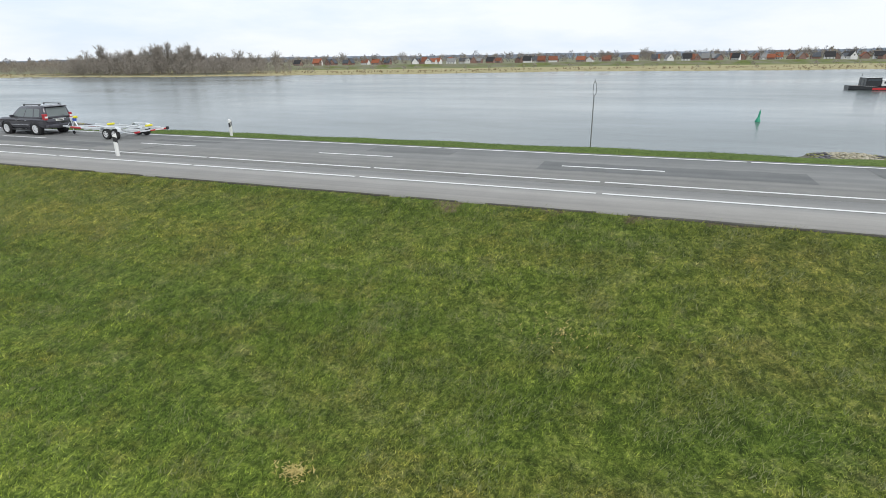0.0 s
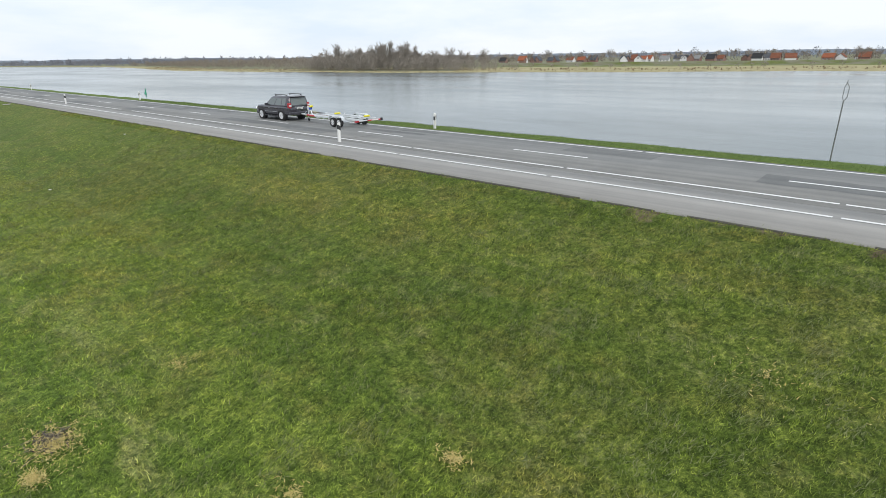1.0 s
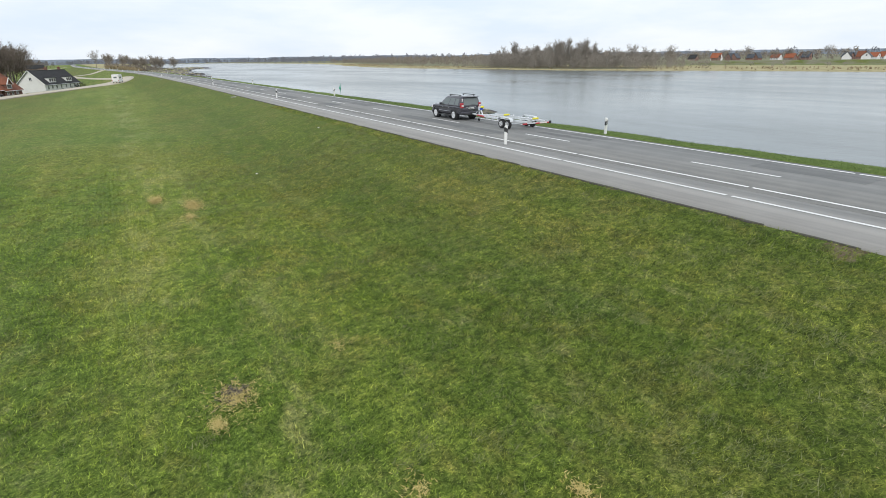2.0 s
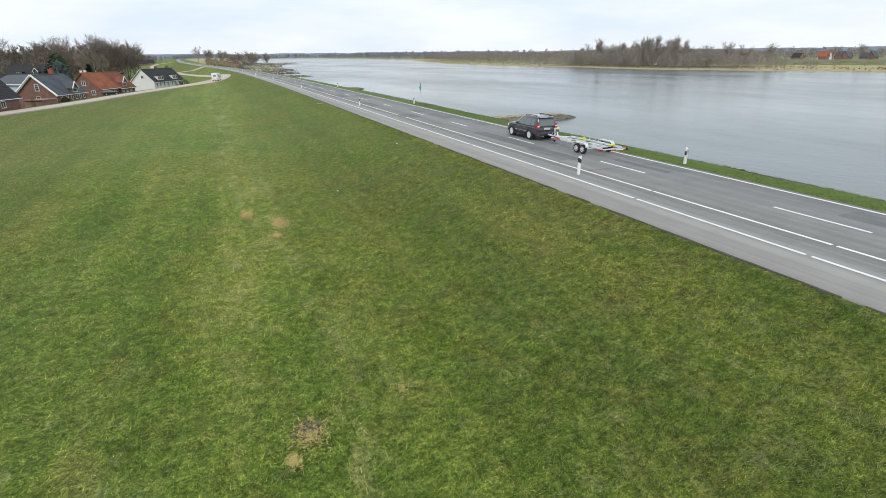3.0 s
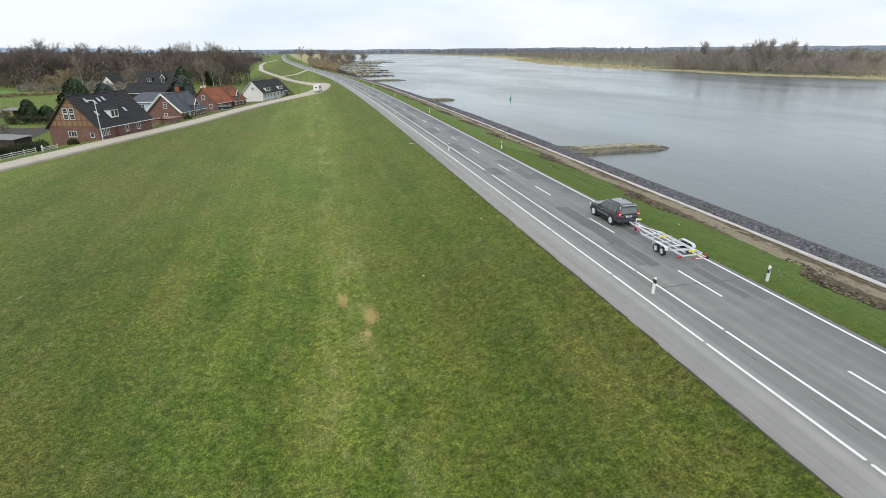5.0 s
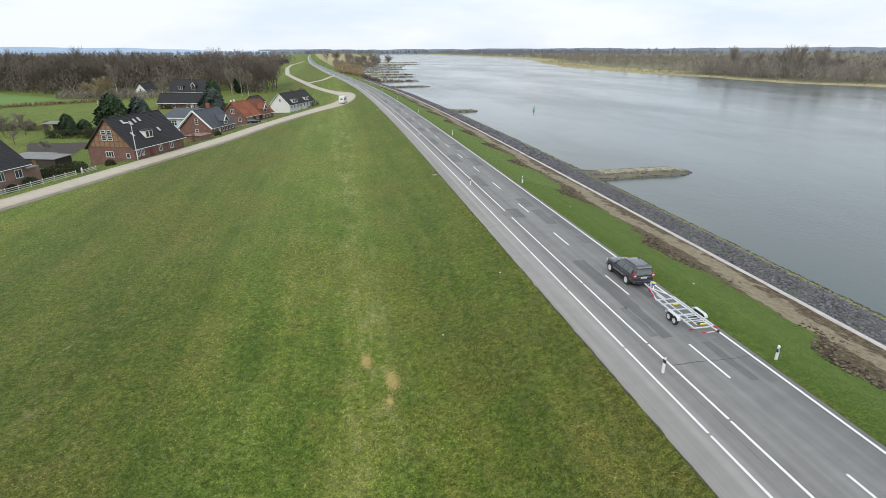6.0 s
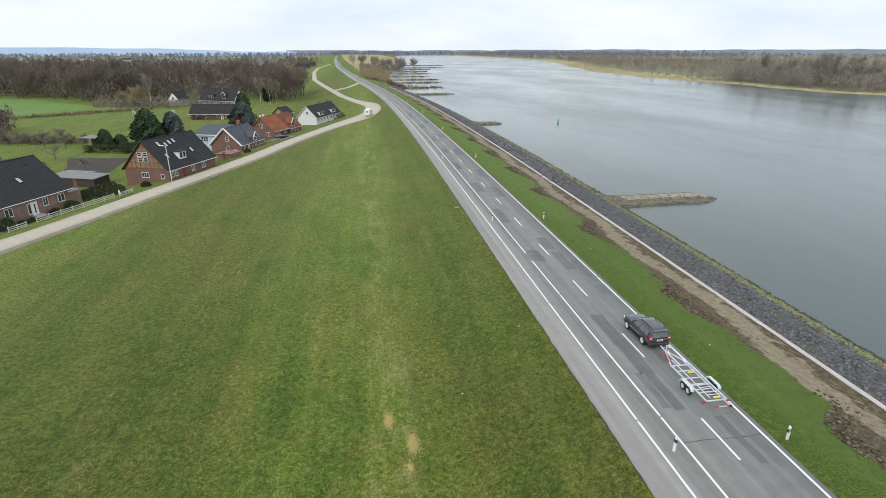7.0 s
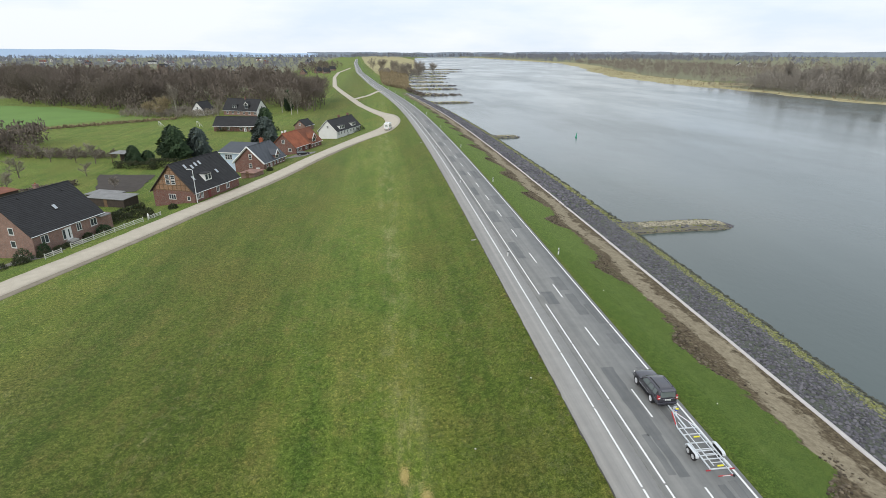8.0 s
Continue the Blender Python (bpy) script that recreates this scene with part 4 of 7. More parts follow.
    part("roof_spoiler", soft_box(-0.66, 0.66, -1.16, -0.72, 1.755, 1.81, 0.02), M["car"], car)
    for sx in (1, -1):
        bm = bmesh.new()
        rod(bm, (sx * 0.64, -0.65, 1.915), (sx * 0.64, 1.0, 1.915), 0.024, n=8)
        for y in (-0.45, 1.0):
            box(bm, sx * 0.64 - 0.02, sx * 0.64 + 0.02, y - 0.05, y + 0.05, 1.80, 1.915)
        part("roof_rail", bm, M["black"], car)
        part("mirror", soft_box(sx * 1.0 - 0.11, sx * 1.0 + 0.11, 1.86, 1.98, 1.10, 1.26, 0.03), M["car"], car)
        part("tail_light", soft_box(sx * 0.82 - 0.10, sx * 0.82 + 0.10, -1.115, -0.84, 0.96, 1.34, 0.03), M["redlens"], car, "lit red tail light")
        part("lamp_strip", soft_box(sx * 0.82 - 0.09, sx * 0.82 + 0.11, -1.122, -0.9, 1.08, 1.19, 0.01), M["white"], car)
        part("headlight", soft_box(sx * 0.70 - 0.16, sx * 0.70 + 0.14, 3.42, 3.64, 0.76, 0.90, 0.04), M["lens"], car, "lit headlight")
        part("side_trim", soft_box(sx * 0.945 - 0.012, sx * 0.945 + 0.012, 0.55, 2.25, 0.62, 0.655, 0.006), M["chrome"], car)
        part("running_board", soft_box(sx * 0.90 - 0.10, sx * 0.90 + 0.06, 0.5, 2.3, 0.30, 0.36, 0.02), M["black"], car)
        for y in (0.75, 1.65):
            part("door_handle", soft_box(sx * 0.95 - 0.015, sx * 0.95 + 0.015, y - 0.09, y + 0.09, 0.90, 0.93, 0.008), M["chrome"], car)
        for y in (0.0, 2.79):
            bm = bmesh.new()
            lathe(bm, [(0.47, sx * 0.70), (0.47, sx * 0.948), (0.44, sx * 0.955), (0.44, sx * 0.72)], 26, "X", (0, y, 0.42))
            part("wheel_arch", bm, M["black"], car)
            wheel(car, "wheel", sx * 0.845, y, 0.385, 0.26, sx)
    part("rear_bumper", soft_box(-0.88, 0.88, -1.17, -0.9, 0.44, 0.68, 0.05), M["car"], car)
    part("bumper_insert", soft_box(-0.62, 0.62, -1.185, -1.0, 0.40, 0.50, 0.02), M["black"], car)
    part("front_bumper", soft_box(-0.84, 0.84, 3.45, 3.74, 0.36, 0.62, 0.06), M["car"], car)
    part("grille", soft_box(-0.42, 0.42, 3.60, 3.715, 0.64, 0.86, 0.02), M["chrome"], car)
    plate = part("number_plate", soft_box(-0.26, 0.26, -1.145, -1.09, 0.86, 0.98, 0.006), M["white"], car)
    part("plate_bar", boxes((-0.2, 0.2, -1.149, -1.146, 0.895, 0.94)), M["black"], plate)
    part("plate_trim", soft_box(-0.42, 0.42, -1.125, -1.08, 1.0, 1.04, 0.008), M["chrome"], car)
    bm = bmesh.new()
    rod(bm, (0, -1.05, 0.42), (0, -1.30, 0.42), 0.03)
    rod(bm, (0, -1.30, 0.40), (0, -1.30, 0.52), 0.028)
    part("tow_bar", bm, M["black"], car)
    return car


off_road_car(pose(24.25, 37.5, 0.0, 0, 0, 0.2))


def boat_trailer(m):
    """Origin on the ground between the two axles, drawbar to +y."""
    t = thing("boat_trailer", "empty galvanised twin-axle boat trailer hitched to the car", "trailer", m)
    for sx in (1, -1):
        part("main_rail", soft_box(sx * 0.78 - 0.04, sx * 0.78 + 0.04, -1.95, 2.7, 0.50, 0.62, 0.01), M["steel"], t)
        bm = bmesh.new()
        d = Vector((sx * 0.78, 2.7, 0.56)), Vector((sx * 0.10, 4.7, 0.50))
        rod(bm, d[0], d[1], 0.055, n=4)
        part("drawbar_arm", bm, M["steel"], t)
        bm = bmesh.new()
        rod(bm, (sx * 0.66, 3.1, 0.53), (sx * 0.13, 4.75, 0.48), 0.065, n=4)
        part("drawbar_panel", bm, M["red"], t, "red drawbar side panel")
        part("bunk_rail", soft_box(sx * 0.42 - 0.03, sx * 0.42 + 0.03, -1.8, 3.2, 0.64, 0.70, 0.01), M["steel"], t)
        bm = bmesh.new()
        slab(bm, [(-0.78, 0.50), (-0.74, 0.66), (-0.55, 0.76), (0.55, 0.76), (0.74, 0.66), (0.78, 0.50), (0.72, 0.50), (0.69, 0.63), (0.53, 0.72), (-0.53, 0.72), (-0.69, 0.63), (-0.72, 0.50)], sx * 1.09 - 0.12, sx * 1.09 + 0.12)
        part("mudguard", bm, M["steel"], t)
        for y in (-0.34, 0.34):
            wheel(t, "wheel", sx * 1.09, y, 0.315, 0.19, sx, 0.6, 6)
        bm = soft_box(sx * 0.95 - 0.18, sx * 0.95 + 0.18, -2.03, -1.96, 0.42, 0.52, 0.01)
        part("rear_lamp", bm, M["redlens"], t, "red rear lamp")
        bm = bmesh.new()
        rod(bm, (sx * 0.82, 1.5, 0.56), (sx * 0.82, 1.5, 0.74), 0.02)
        part("guide_post", bm, M["steel"], t)
    for y in (-1.9, -0.9, 0.0, 0.9, 1.9, 2.65):
        part("cross_member", soft_box(-0.80, 0.80, y - 0.04, y + 0.04, 0.44, 0.52, 0.01), M["steel"], t)
    for y in (-0.34, 0.34):
        bm = bmesh.new()
        rod(bm, (-1.05, y, 0.33), (1.05, y, 0.33), 0.045)
        part("axle", bm, M["steel"], t)
    part("drawbar", soft_box(-0.06, 0.06, 2.6, 5.35, 0.44, 0.54, 0.015), M["steel"], t)
    bm = soft_box(-0.05, 0.05, 5.25, 5.62, 0.47, 0.57, 0.02)
    rod(bm, (0, 5.2, 0.55), (0, 5.0, 0.74), 0.018)
    part("coupling", bm, M["steel"], t)
    bm = bmesh.new()
    rod(bm, (0.14, 4.95, 0.18), (0.14, 4.95, 0.82), 0.03)
    rod(bm, (0.14, 4.95, 0.82), (0.24, 4.95, 0.86), 0.014)
    jockey = part("jockey_stand", bm, M["steel"], t)
    bm = bmesh.new()
    lathe(bm, [(0.10, -0.03), (0.11, 0), (0.10, 0.03)], 16, "X", (0.14, 4.95, 0.115))
    part("jockey_wheel", bm, M["rubber"], jockey)
    bm = bmesh.new()
    rod(bm, (0, 4.25, 0.52), (0, 4.55, 1.08), 0.045, n=4)
    rod(bm, (0, 4.75, 0.50), (0, 4.50, 0.98), 0.03, n=4)
    post = part("winch_post", bm, M["steel"], t)
    part("winch", soft_box(-0.10, 0.10, 4.36, 4.52, 0.88, 1.05, 0.03), M["blue"], post, "blue hand winch")
    bm = bmesh.new()
    lathe(bm, [(0.06, -0.13), (0.08, -0.05), (0.08, 0.05), (0.06, 0.13)], 14, "X", (0, 4.33, 1.12))
    part("bow_roller", bm, M["yellow"], post, "yellow bow roller")
    part("winch_shield", soft_box(-0.14, 0.14, 4.62, 4.66, 0.86, 1.14, 0.01), M["steel"], post)
    for y in (1.25, -1.92):
        for sx in (0,):
            bm = bmesh.new()
            lathe(bm, [(0.05, -0.24), (0.065, -0.2), (0.065, 0.2), (0.05, 0.24)], 14, "X", (sx * 0.3, y, 0.77))
            part("keel_roller", bm, M["yellow"], t, "yellow keel roller")
    for y in (-1.5, -0.6):
        bm = bmesh.new()
        rod(bm, (-0.5, y, 0.70), (0.5, y, 0.70), 0.03)
        part("support_beam", bm, M["steel"], t)
    bar = part("light_board_arm", soft_box(0.5, 0.56, -2.8, -1.8, 0.55, 0.61, 0.01), M["steel"], t)
    part("light_board", soft_box(-0.62, 0.62, -2.72, -2.68, 0.53, 0.61, 0.012), M["red"], bar, "red and white marker board")
    part("board_stripe", boxes((-0.3, 0.3, -2.735, -2.722, 0.54, 0.60)), M["white"], bar)
    part("end_lamp", soft_box(0.48, 0.62, -2.84, -2.72, 0.50, 0.68, 0.03), M["black"], bar)
    return t


boat_trailer(pose(24.25, 30.55, 0.0, 0, 0, 0.0))


def delineator(label):
    p = thing("delineator_post", label, "delineator post", group="delineator posts along the road")
    bm = bmesh.new()
    ring = [(-0.08, -0.065), (0.08, -0.065), (0.08, 0.04), (0.0, 0.09), (-0.08, 0.04)]
    loft(bm, [[(x, y, -0.3) for x, y in ring], [(x, y, 0.98) for x, y in ring], [(x * 0.8, y * 0.9, 1.06 + 0.4 * y) for x, y in ring]])
    body = part("post_body", bm, M["white"], p)
    bm = bmesh.new()
    loft(bm, [[(x * 1.04, y * 1.05, z + x * 0.6) for x, y in ring] for z in (0.66, 0.90)])
    band = part("black_band", bm, M["black"], p)
    part("reflector", boxes((-0.028, 0.028, -0.074, -0.066, 0.70, 0.86)), M["alloy"], band)
    return p


post = delineator("white delineator post with a black band on the verge")
first = True
for k in range(-1, 14):
    y = 24.8 + 49.8 * k
    for s, tilt in ((18.85, -1.5), (26.85, 1.0)):
        m = pose(s + float(bend(y)), y, 0.0 if s < 20 else -0.12, 0, tilt * (1 + 0.3 * math.sin(k * 2.1)), 180 if s < 20 else 0)
        if first:
            post.matrix_basis, first = m, False
        else:
            copy_thing(post, m)

# small kilometre boards at the edge of the cycle path
for y in (83.0, 186.5, 265.0):
    b = thing("kerb_board", "small pale board lying at the path edge", "marker board", at(15.1 + float(bend(y)), y, 0, 8))
    part("board", soft_box(-0.55, 0.25, -0.12, 0.12, 0.0, 0.09, 0.015), M["concrete"], b)

mast = thing("signal_mast", "thin grey steel mast leaning slightly on the bank", "mast", pose(32.4, 3.35, -1.35, 0, -3.2, 1))
bm = bmesh.new()
rod(bm, (0, 0, 0), (0, 0, 3.6), 0.034, 0.028)
part("pole", bm, M["pole"], mast)
bm = bmesh.new()
for a, b in (((0, 0, 3.55), (0.0, -0.11, 3.75)), ((0, -0.11, 3.75), (0, -0.11, 4.2)), ((0, -0.11, 4.2), (0, 0, 4.42)), ((0, 0, 4.42), (0, 0.07, 4.2)), ((0, 0.07, 4.2), (0, 0.07, 3.75)), ((0, 0.07, 3.75), (0, 0, 3.55)), ((0, 0, 4.40), (0, 0, 4.52))):
    rod(bm, a, b, 0.016)
part("head_frame", bm, M["pole"], mast)

buoy = thing("river_buoy", "green conical navigation buoy leaning in the current", "buoy", pose(115.6, -18.5, WATER, 6, 10, 0))
bm = bmesh.new()
lathe(bm, [(0.30, -0.4), (0.5, 0.0), (0.42, 0.3), (0.2, 0.9), (0.14, 1.9), (0.05, 2.1)], 16)
part("float", bm, M["green"], buoy)
bm = bmesh.new()
rod(bm, (0, 0, 2.0), (0, 0, 2.3), 0.03)
part("top_rod", bm, M["black"], buoy)
copy_thing(buoy, pose(89.4, 240.3, WATER, 4, 6, 0))

# river barge
ship = thing("river_barge", "black, white and red motor barge on the river", "ship", pose(226, -61.0, WATER, 0, 0, 8))
bm = bmesh.new()
loft(bm, [[(w, -y, z) for w, z in ((0.6 * h, -0.8), (h, 0.2), (h, t), (-h, t), (-h, 0.2), (-0.6 * h, -0.8))] for y, h, t in ((0, 1.6, 1.5), (1.5, 3.0, 1.4), (6, 4.0, 1.2), (60, 4.0, 1.2), (66, 2.6, 1.6), (69, 0.8, 2.0))])
part("hull", bm, M["carblack"], ship, "black steel hull")
part("hull_band", boxes((-4.03, 4.03, -60, -6, 0.15, 0.8)), M["red"], ship, "red band along the hull")
part("hatch_cover", soft_box(-3.3, 3.3, -56, -13, 1.2, 2.9, 0.1), M["white"], ship)
wheelhouse = part("wheelhouse", soft_box(-2.6, 2.6, -9, -4.5, 1.3, 4.0, 0.1), M["carblack"], ship)
part("wheelhouse_window", boxes((-2.65, 2.65, -8.6, -4.9, 2.9, 3.6)), M["pane"], wheelhouse)
deckhouse = part("deckhouse", soft_box(-2.9, 2.9, -12.8, -9, 1.3, 3.4, 0.1), M["white"], ship)
for y in (-12.2, -10.9, -9.9):
    part("porthole", boxes((-2.94, 2.94, y - 0.3, y + 0.3, 2.1, 2.8)), M["pane"], deckhouse)
bm = bmesh.new()
rod(bm, (0, -4.0, 1.4), (0, -4.0, 5.2), 0.06)
rod(bm, (0, -12.0, 3.2), (0, -12.0, 5.6), 0.06)
part("mast", bm, M["black"], ship)


def small_car(name, label, m, mat):
    c = thing(name, label, "car", m)
    bm = bmesh.new()
    rings = []
    for y, w, zb, zt in ((-2.25, 0.70, 0.5, 0.78), (-2.15, 0.84, 0.36, 0.92), (-1.2, 0.88, 0.25, 0.95), (1.0, 0.88, 0.25, 0.92), (1.9, 0.84, 0.28, 0.78), (2.2, 0.66, 0.42, 0.66)):
        half = [(w * 0.9, zb), (w, zb + 0.2), (w, zt - 0.12), (w * 0.88, zt)]
        rings.append([(x, y, z) for x, z in half] + [(-x, y, z) for x, z in half[::-1]])
    loft(bm, rings)
    part("body", bm, mat, c)
    bm = bmesh.new()
    loft(bm, [[(w, y0, z), (w, y1, z), (-w, y1, z), (-w, y0, z)] for z, y0, y1, w in ((0.88, -2.1, 1.0, 0.80), (1.36, -1.75, 0.25, 0.62))])
    part("glasshouse", bm, M["carglass"], c)
    part("roof", soft_box(-0.63, 0.63, -1.78, 0.28, 1.345, 1.43, 0.03), mat, c)
    for sx in (1, -1):
        for y in (-1.35, 1.3):
            wheel(c, "wheel", sx * 0.80, y, 0.31, 0.2, sx, 0.62, 6)
        part("tail_light", soft_box(sx * 0.68 - 0.1, sx * 0.68 + 0.1, -2.24, -2.1, 0.7, 0.88, 0.02), M["red"], c)
    return c


small_car("parked_car", "black estate car parked in front of the brick house", pose(-26.8, 186.5, -3.62, 0, 0, -68), M["carblack"])

# white camper van on the bend of the lane
van = thing("camper_van", "white camper van parked on the bend of the lane", "camper van", pose(3.0, 236.8, float(height(3.0, 236.8)) + 0.1, 0, 0, -12))
bm = bmesh.new()
slab(bm, [(-3.1, 0.45), (2.2, 0.45), (2.2, 1.9), (2.8, 2.1), (2.75, 2.75), (2.3, 2.95), (-2.9, 2.95), (-3.1, 2.8)], -1.12, 1.12)
bmesh.ops.bevel(bm, geom=bm.edges[:], offset=0.06, segments=2, affect="EDGES")
part("living_box", bm, M["white"], van)
bm = bmesh.new()
slab(bm, [(2.15, 0.4), (3.9, 0.4), (3.95, 0.95), (3.1, 1.25), (2.65, 2.0), (2.15, 2.0)], -1.0, 1.0)
bmesh.ops.bevel(bm, geom=bm.edges[:], offset=0.05, segments=2, affect="EDGES")
part("cab", bm, M["white"], van)
bm = bmesh.new()
panel(bm, [(0.85, 3.06, 1.30), (-0.85, 3.06, 1.30), (-0.8, 2.68, 1.95), (0.8, 2.68, 1.95)], 0.02)
part("windscreen", bm, M["carglass"], van)
for sx in (1, -1):
    for y0, y1, z0, z1 in ((-2.6, -1.4, 1.6, 2.2), (-0.6, 0.6, 1.6, 2.2), (2.3, 2.9, 1.25, 1.8)):
        part("side_window", boxes((sx * 1.12 - 0.02, sx * 1.12 + 0.02, y0, y1, z0, z1)), M["carglass"], van)
    for y in (-1.7, 2.75):
        wheel(van, "wheel", sx * 0.98, y, 0.34, 0.22, sx, 0.6, 6)
    part("tail_light", boxes((sx * 0.95 - 0.08, sx * 0.95 + 0.08, -3.13, -3.09, 0.7, 1.0)), M["red"], van)
part("rear_window", boxes((-0.5, 0.5, -3.125, -3.09, 1.7, 2.2)), M["carglass"], van)
part("bicycle_rack", boxes((-0.7, 0.7, -3.35, -3.12, 0.75, 0.8), (-0.6, -0.55, -3.3, -3.25, 0.8, 1.6), (0.55, 0.6, -3.3, -3.25, 0.8, 1.6)), M["steel"], van)
part("roof_hatch", soft_box(-0.4, 0.4, -1.2, -0.4, 2.94, 3.05, 0.03), M["palepane"], van)


# ---- houses along the lane ----
def window(parent, m, w, h, bars=1, cross=0, frame_mat="white", sill=True):
    """Set into a wall whose outer face is the plane y = 0, looking to -y; x across, z up from the sill."""
    f, d = 0.09, 0.06
    bm = boxes((-w / 2, -w / 2 + f, -d, 0.03, 0, h), (w / 2 - f, w / 2, -d, 0.03, 0, h), (-w / 2 + f, w / 2 - f, -d, 0.03, 0, f), (-w / 2 + f, w / 2 - f, -d, 0.03, h - f, h))
    for k in range(bars):
        x = -w / 2 + w * (k + 1) / (bars + 1)
        box(bm, x - 0.04, x + 0.04, -d + 0.01, 0.03, f, h - f)
    for k in range(cross):
        z = h * (k + 1) / (cross + 1)
        box(bm, -w / 2 + f, w / 2 - f, -d + 0.012, 0.03, z - 0.03, z + 0.03)
    win = part("window", bm, M[frame_mat], parent, m=m)
    part("pane", boxes((-w / 2 + f, w / 2 - f, -0.012, 0.02, f, h - f)), M["pane"], win)
    if sill:
        part("sill", boxes((-w / 2 - 0.08, w / 2 + 0.08, -0.12, 0.02, -0.07, -0.005)), M["concrete"], win)
    return win


def house_shell(name, label, m, L, W, eave, ridge, wall_mat, roof_mat, over=0.45, base=-2.2, upper=None, upper_z=None, category="house"):
    """Origin at ground level under the near gable's middle; the ridge runs to +y, the lane front looks to +x."""
    h = thing(name, label, category, m)
    hw = W / 2

    def gable_ring(z0, z1, inset=0.0):
        slope = (ridge - eave) / hw
        if z1 <= eave:
            return [(-hw, z0), (hw, z0), (hw, z1), (-hw, z1)]
        return [(-hw, z0), (hw, z0), (hw, max(eave, z0)), (0, ridge), (-hw, max(eave, z0))] if z0 <= eave else [(-(ridge - z0) / slope, z0), ((ridge - z0) / slope, z0), (0, ridge)]
    bm = bmesh.new()
    a = [bm.verts.new((x, 0, z)) for x, z in gable_ring(base, ridge - 0.12)]
    b = [bm.verts.new((x, L, z)) for x, z in gable_ring(base, ridge - 0.12)]
    for i in range(len(a)):
        j = (i + 1) % len(a)
        bm.faces.new((a[i], b[i], b[j], a[j]))
    bm.faces.new(a)
    bm.faces.new(b[::-1])
    bmesh.ops.recalc_face_normals(bm, faces=bm.faces[:])
    part("wall", bm, M[wall_mat], h)
    # roof slopes, laid in overlapping courses
    run = hw + over
    drop = (ridge - eave) / hw
    for sx in (1, -1):
        bm = bmesh.new()
        n = max(8, int(math.hypot(run, run * drop) / 0.36))
        outline = [(0, ridge - 0.14)] + [(0, ridge + 0.02)]
        for k in range(n):
            x1 = run * (k + 1) / n
            z1 = ridge - x1 * drop
            outline += [(x1, z1 + 0.085), (x1, z1 + 0.02)]
        outline.append((run, ridge - run * drop - 0.12))
        a, b = [[bm.verts.new((sx * x, y, z)) for x, z in outline] for y in (-over, L + over)]
        for k in range(len(outline)):
            q = (k + 1) % len(outline)
            bm.faces.new((a[k], a[q], b[q], b[k]))
        bm.faces.new(a)
        bm.faces.new(b[::-1])
        bmesh.ops.recalc_face_normals(bm, faces=bm.faces[:])
        slope = part("roof_slope", bm, M[roof_mat], h)
        bm = bmesh.new()
        ze = ridge - run * drop
        rod(bm, (sx * (run + 0.06), -over, ze), (sx * (run + 0.06), L + over, ze), 0.065, n=8)
        part("gutter", bm, M["alloy"], slope)
    bm = bmesh.new()
    rod(bm, (0, -over - 0.02, ridge + 0.05), (0, L + over + 0.02, ridge + 0.05), 0.12, n=8)
    part("ridge_cap", bm, M[roof_mat], h)
    h["_dim"] = (L, W, eave, ridge, over)
    return h


def front(h, y, z):
    return pose(h["_dim"][1] / 2, y, z, 0, 0, 90)


def gable(h, x, z):
    return pose(x, 0, z)


def on_roof(h, y, f, sx=1, lift=0.08):
    """A pose on the roof slope: f from ridge (0) to eave (1); its z looks out of the slope, its x down it."""
    L, W, eave, ridge, over = h["_dim"]
    hw = W / 2
    ang = math.degrees(math.atan2(ridge - eave, hw))
    x, z = sx * hw * f, ridge - (ridge - eave) * f
    return pose(x, y, z, 0, 0, 0) @ pose(0, 0, 0, 0, ang * 1.0 if sx > 0 else 180 - ang, 0) @ pose(0, 0, lift if sx > 0 else -lift)


def skylight(h, y, f, w=0.8, l=1.2):
    sk = part("skylight", soft_box(-l / 2, l / 2, -w / 2, w / 2, 0, 0.1, 0.02), M["darkwood"], h, m=on_roof(h, y, f))
    part("pane", boxes((-l / 2 + 0.08, l / 2 - 0.08, -w / 2 + 0.08, w / 2 - 0.08, 0.1, 0.115)), M["palepane"], sk)


def chimney(h, y, x=0.0, w=0.6, top=1.0, mat="brick_red"):
    L, W, eave, ridge, over = h["_dim"]
    z = ridge - abs(x) * (ridge - eave) / (W / 2)
    c = part("chimney", boxes((x - w / 2, x + w / 2, y - w / 2, y + w / 2, z - 0.8, ridge + top), (x - w / 2 - 0.06, x + w / 2 + 0.06, y - w / 2 - 0.06, y + w / 2 + 0.06, ridge + top, ridge + top + 0.12)), M[mat], h)
    bm = bmesh.new()
    lathe(bm, [(0.13, ridge + top + 0.12), (0.10, ridge + top + 0.4)], 10, "Z", (x, y, 0))
    part("chimney_pot", bm, M["tile_orange"], c)


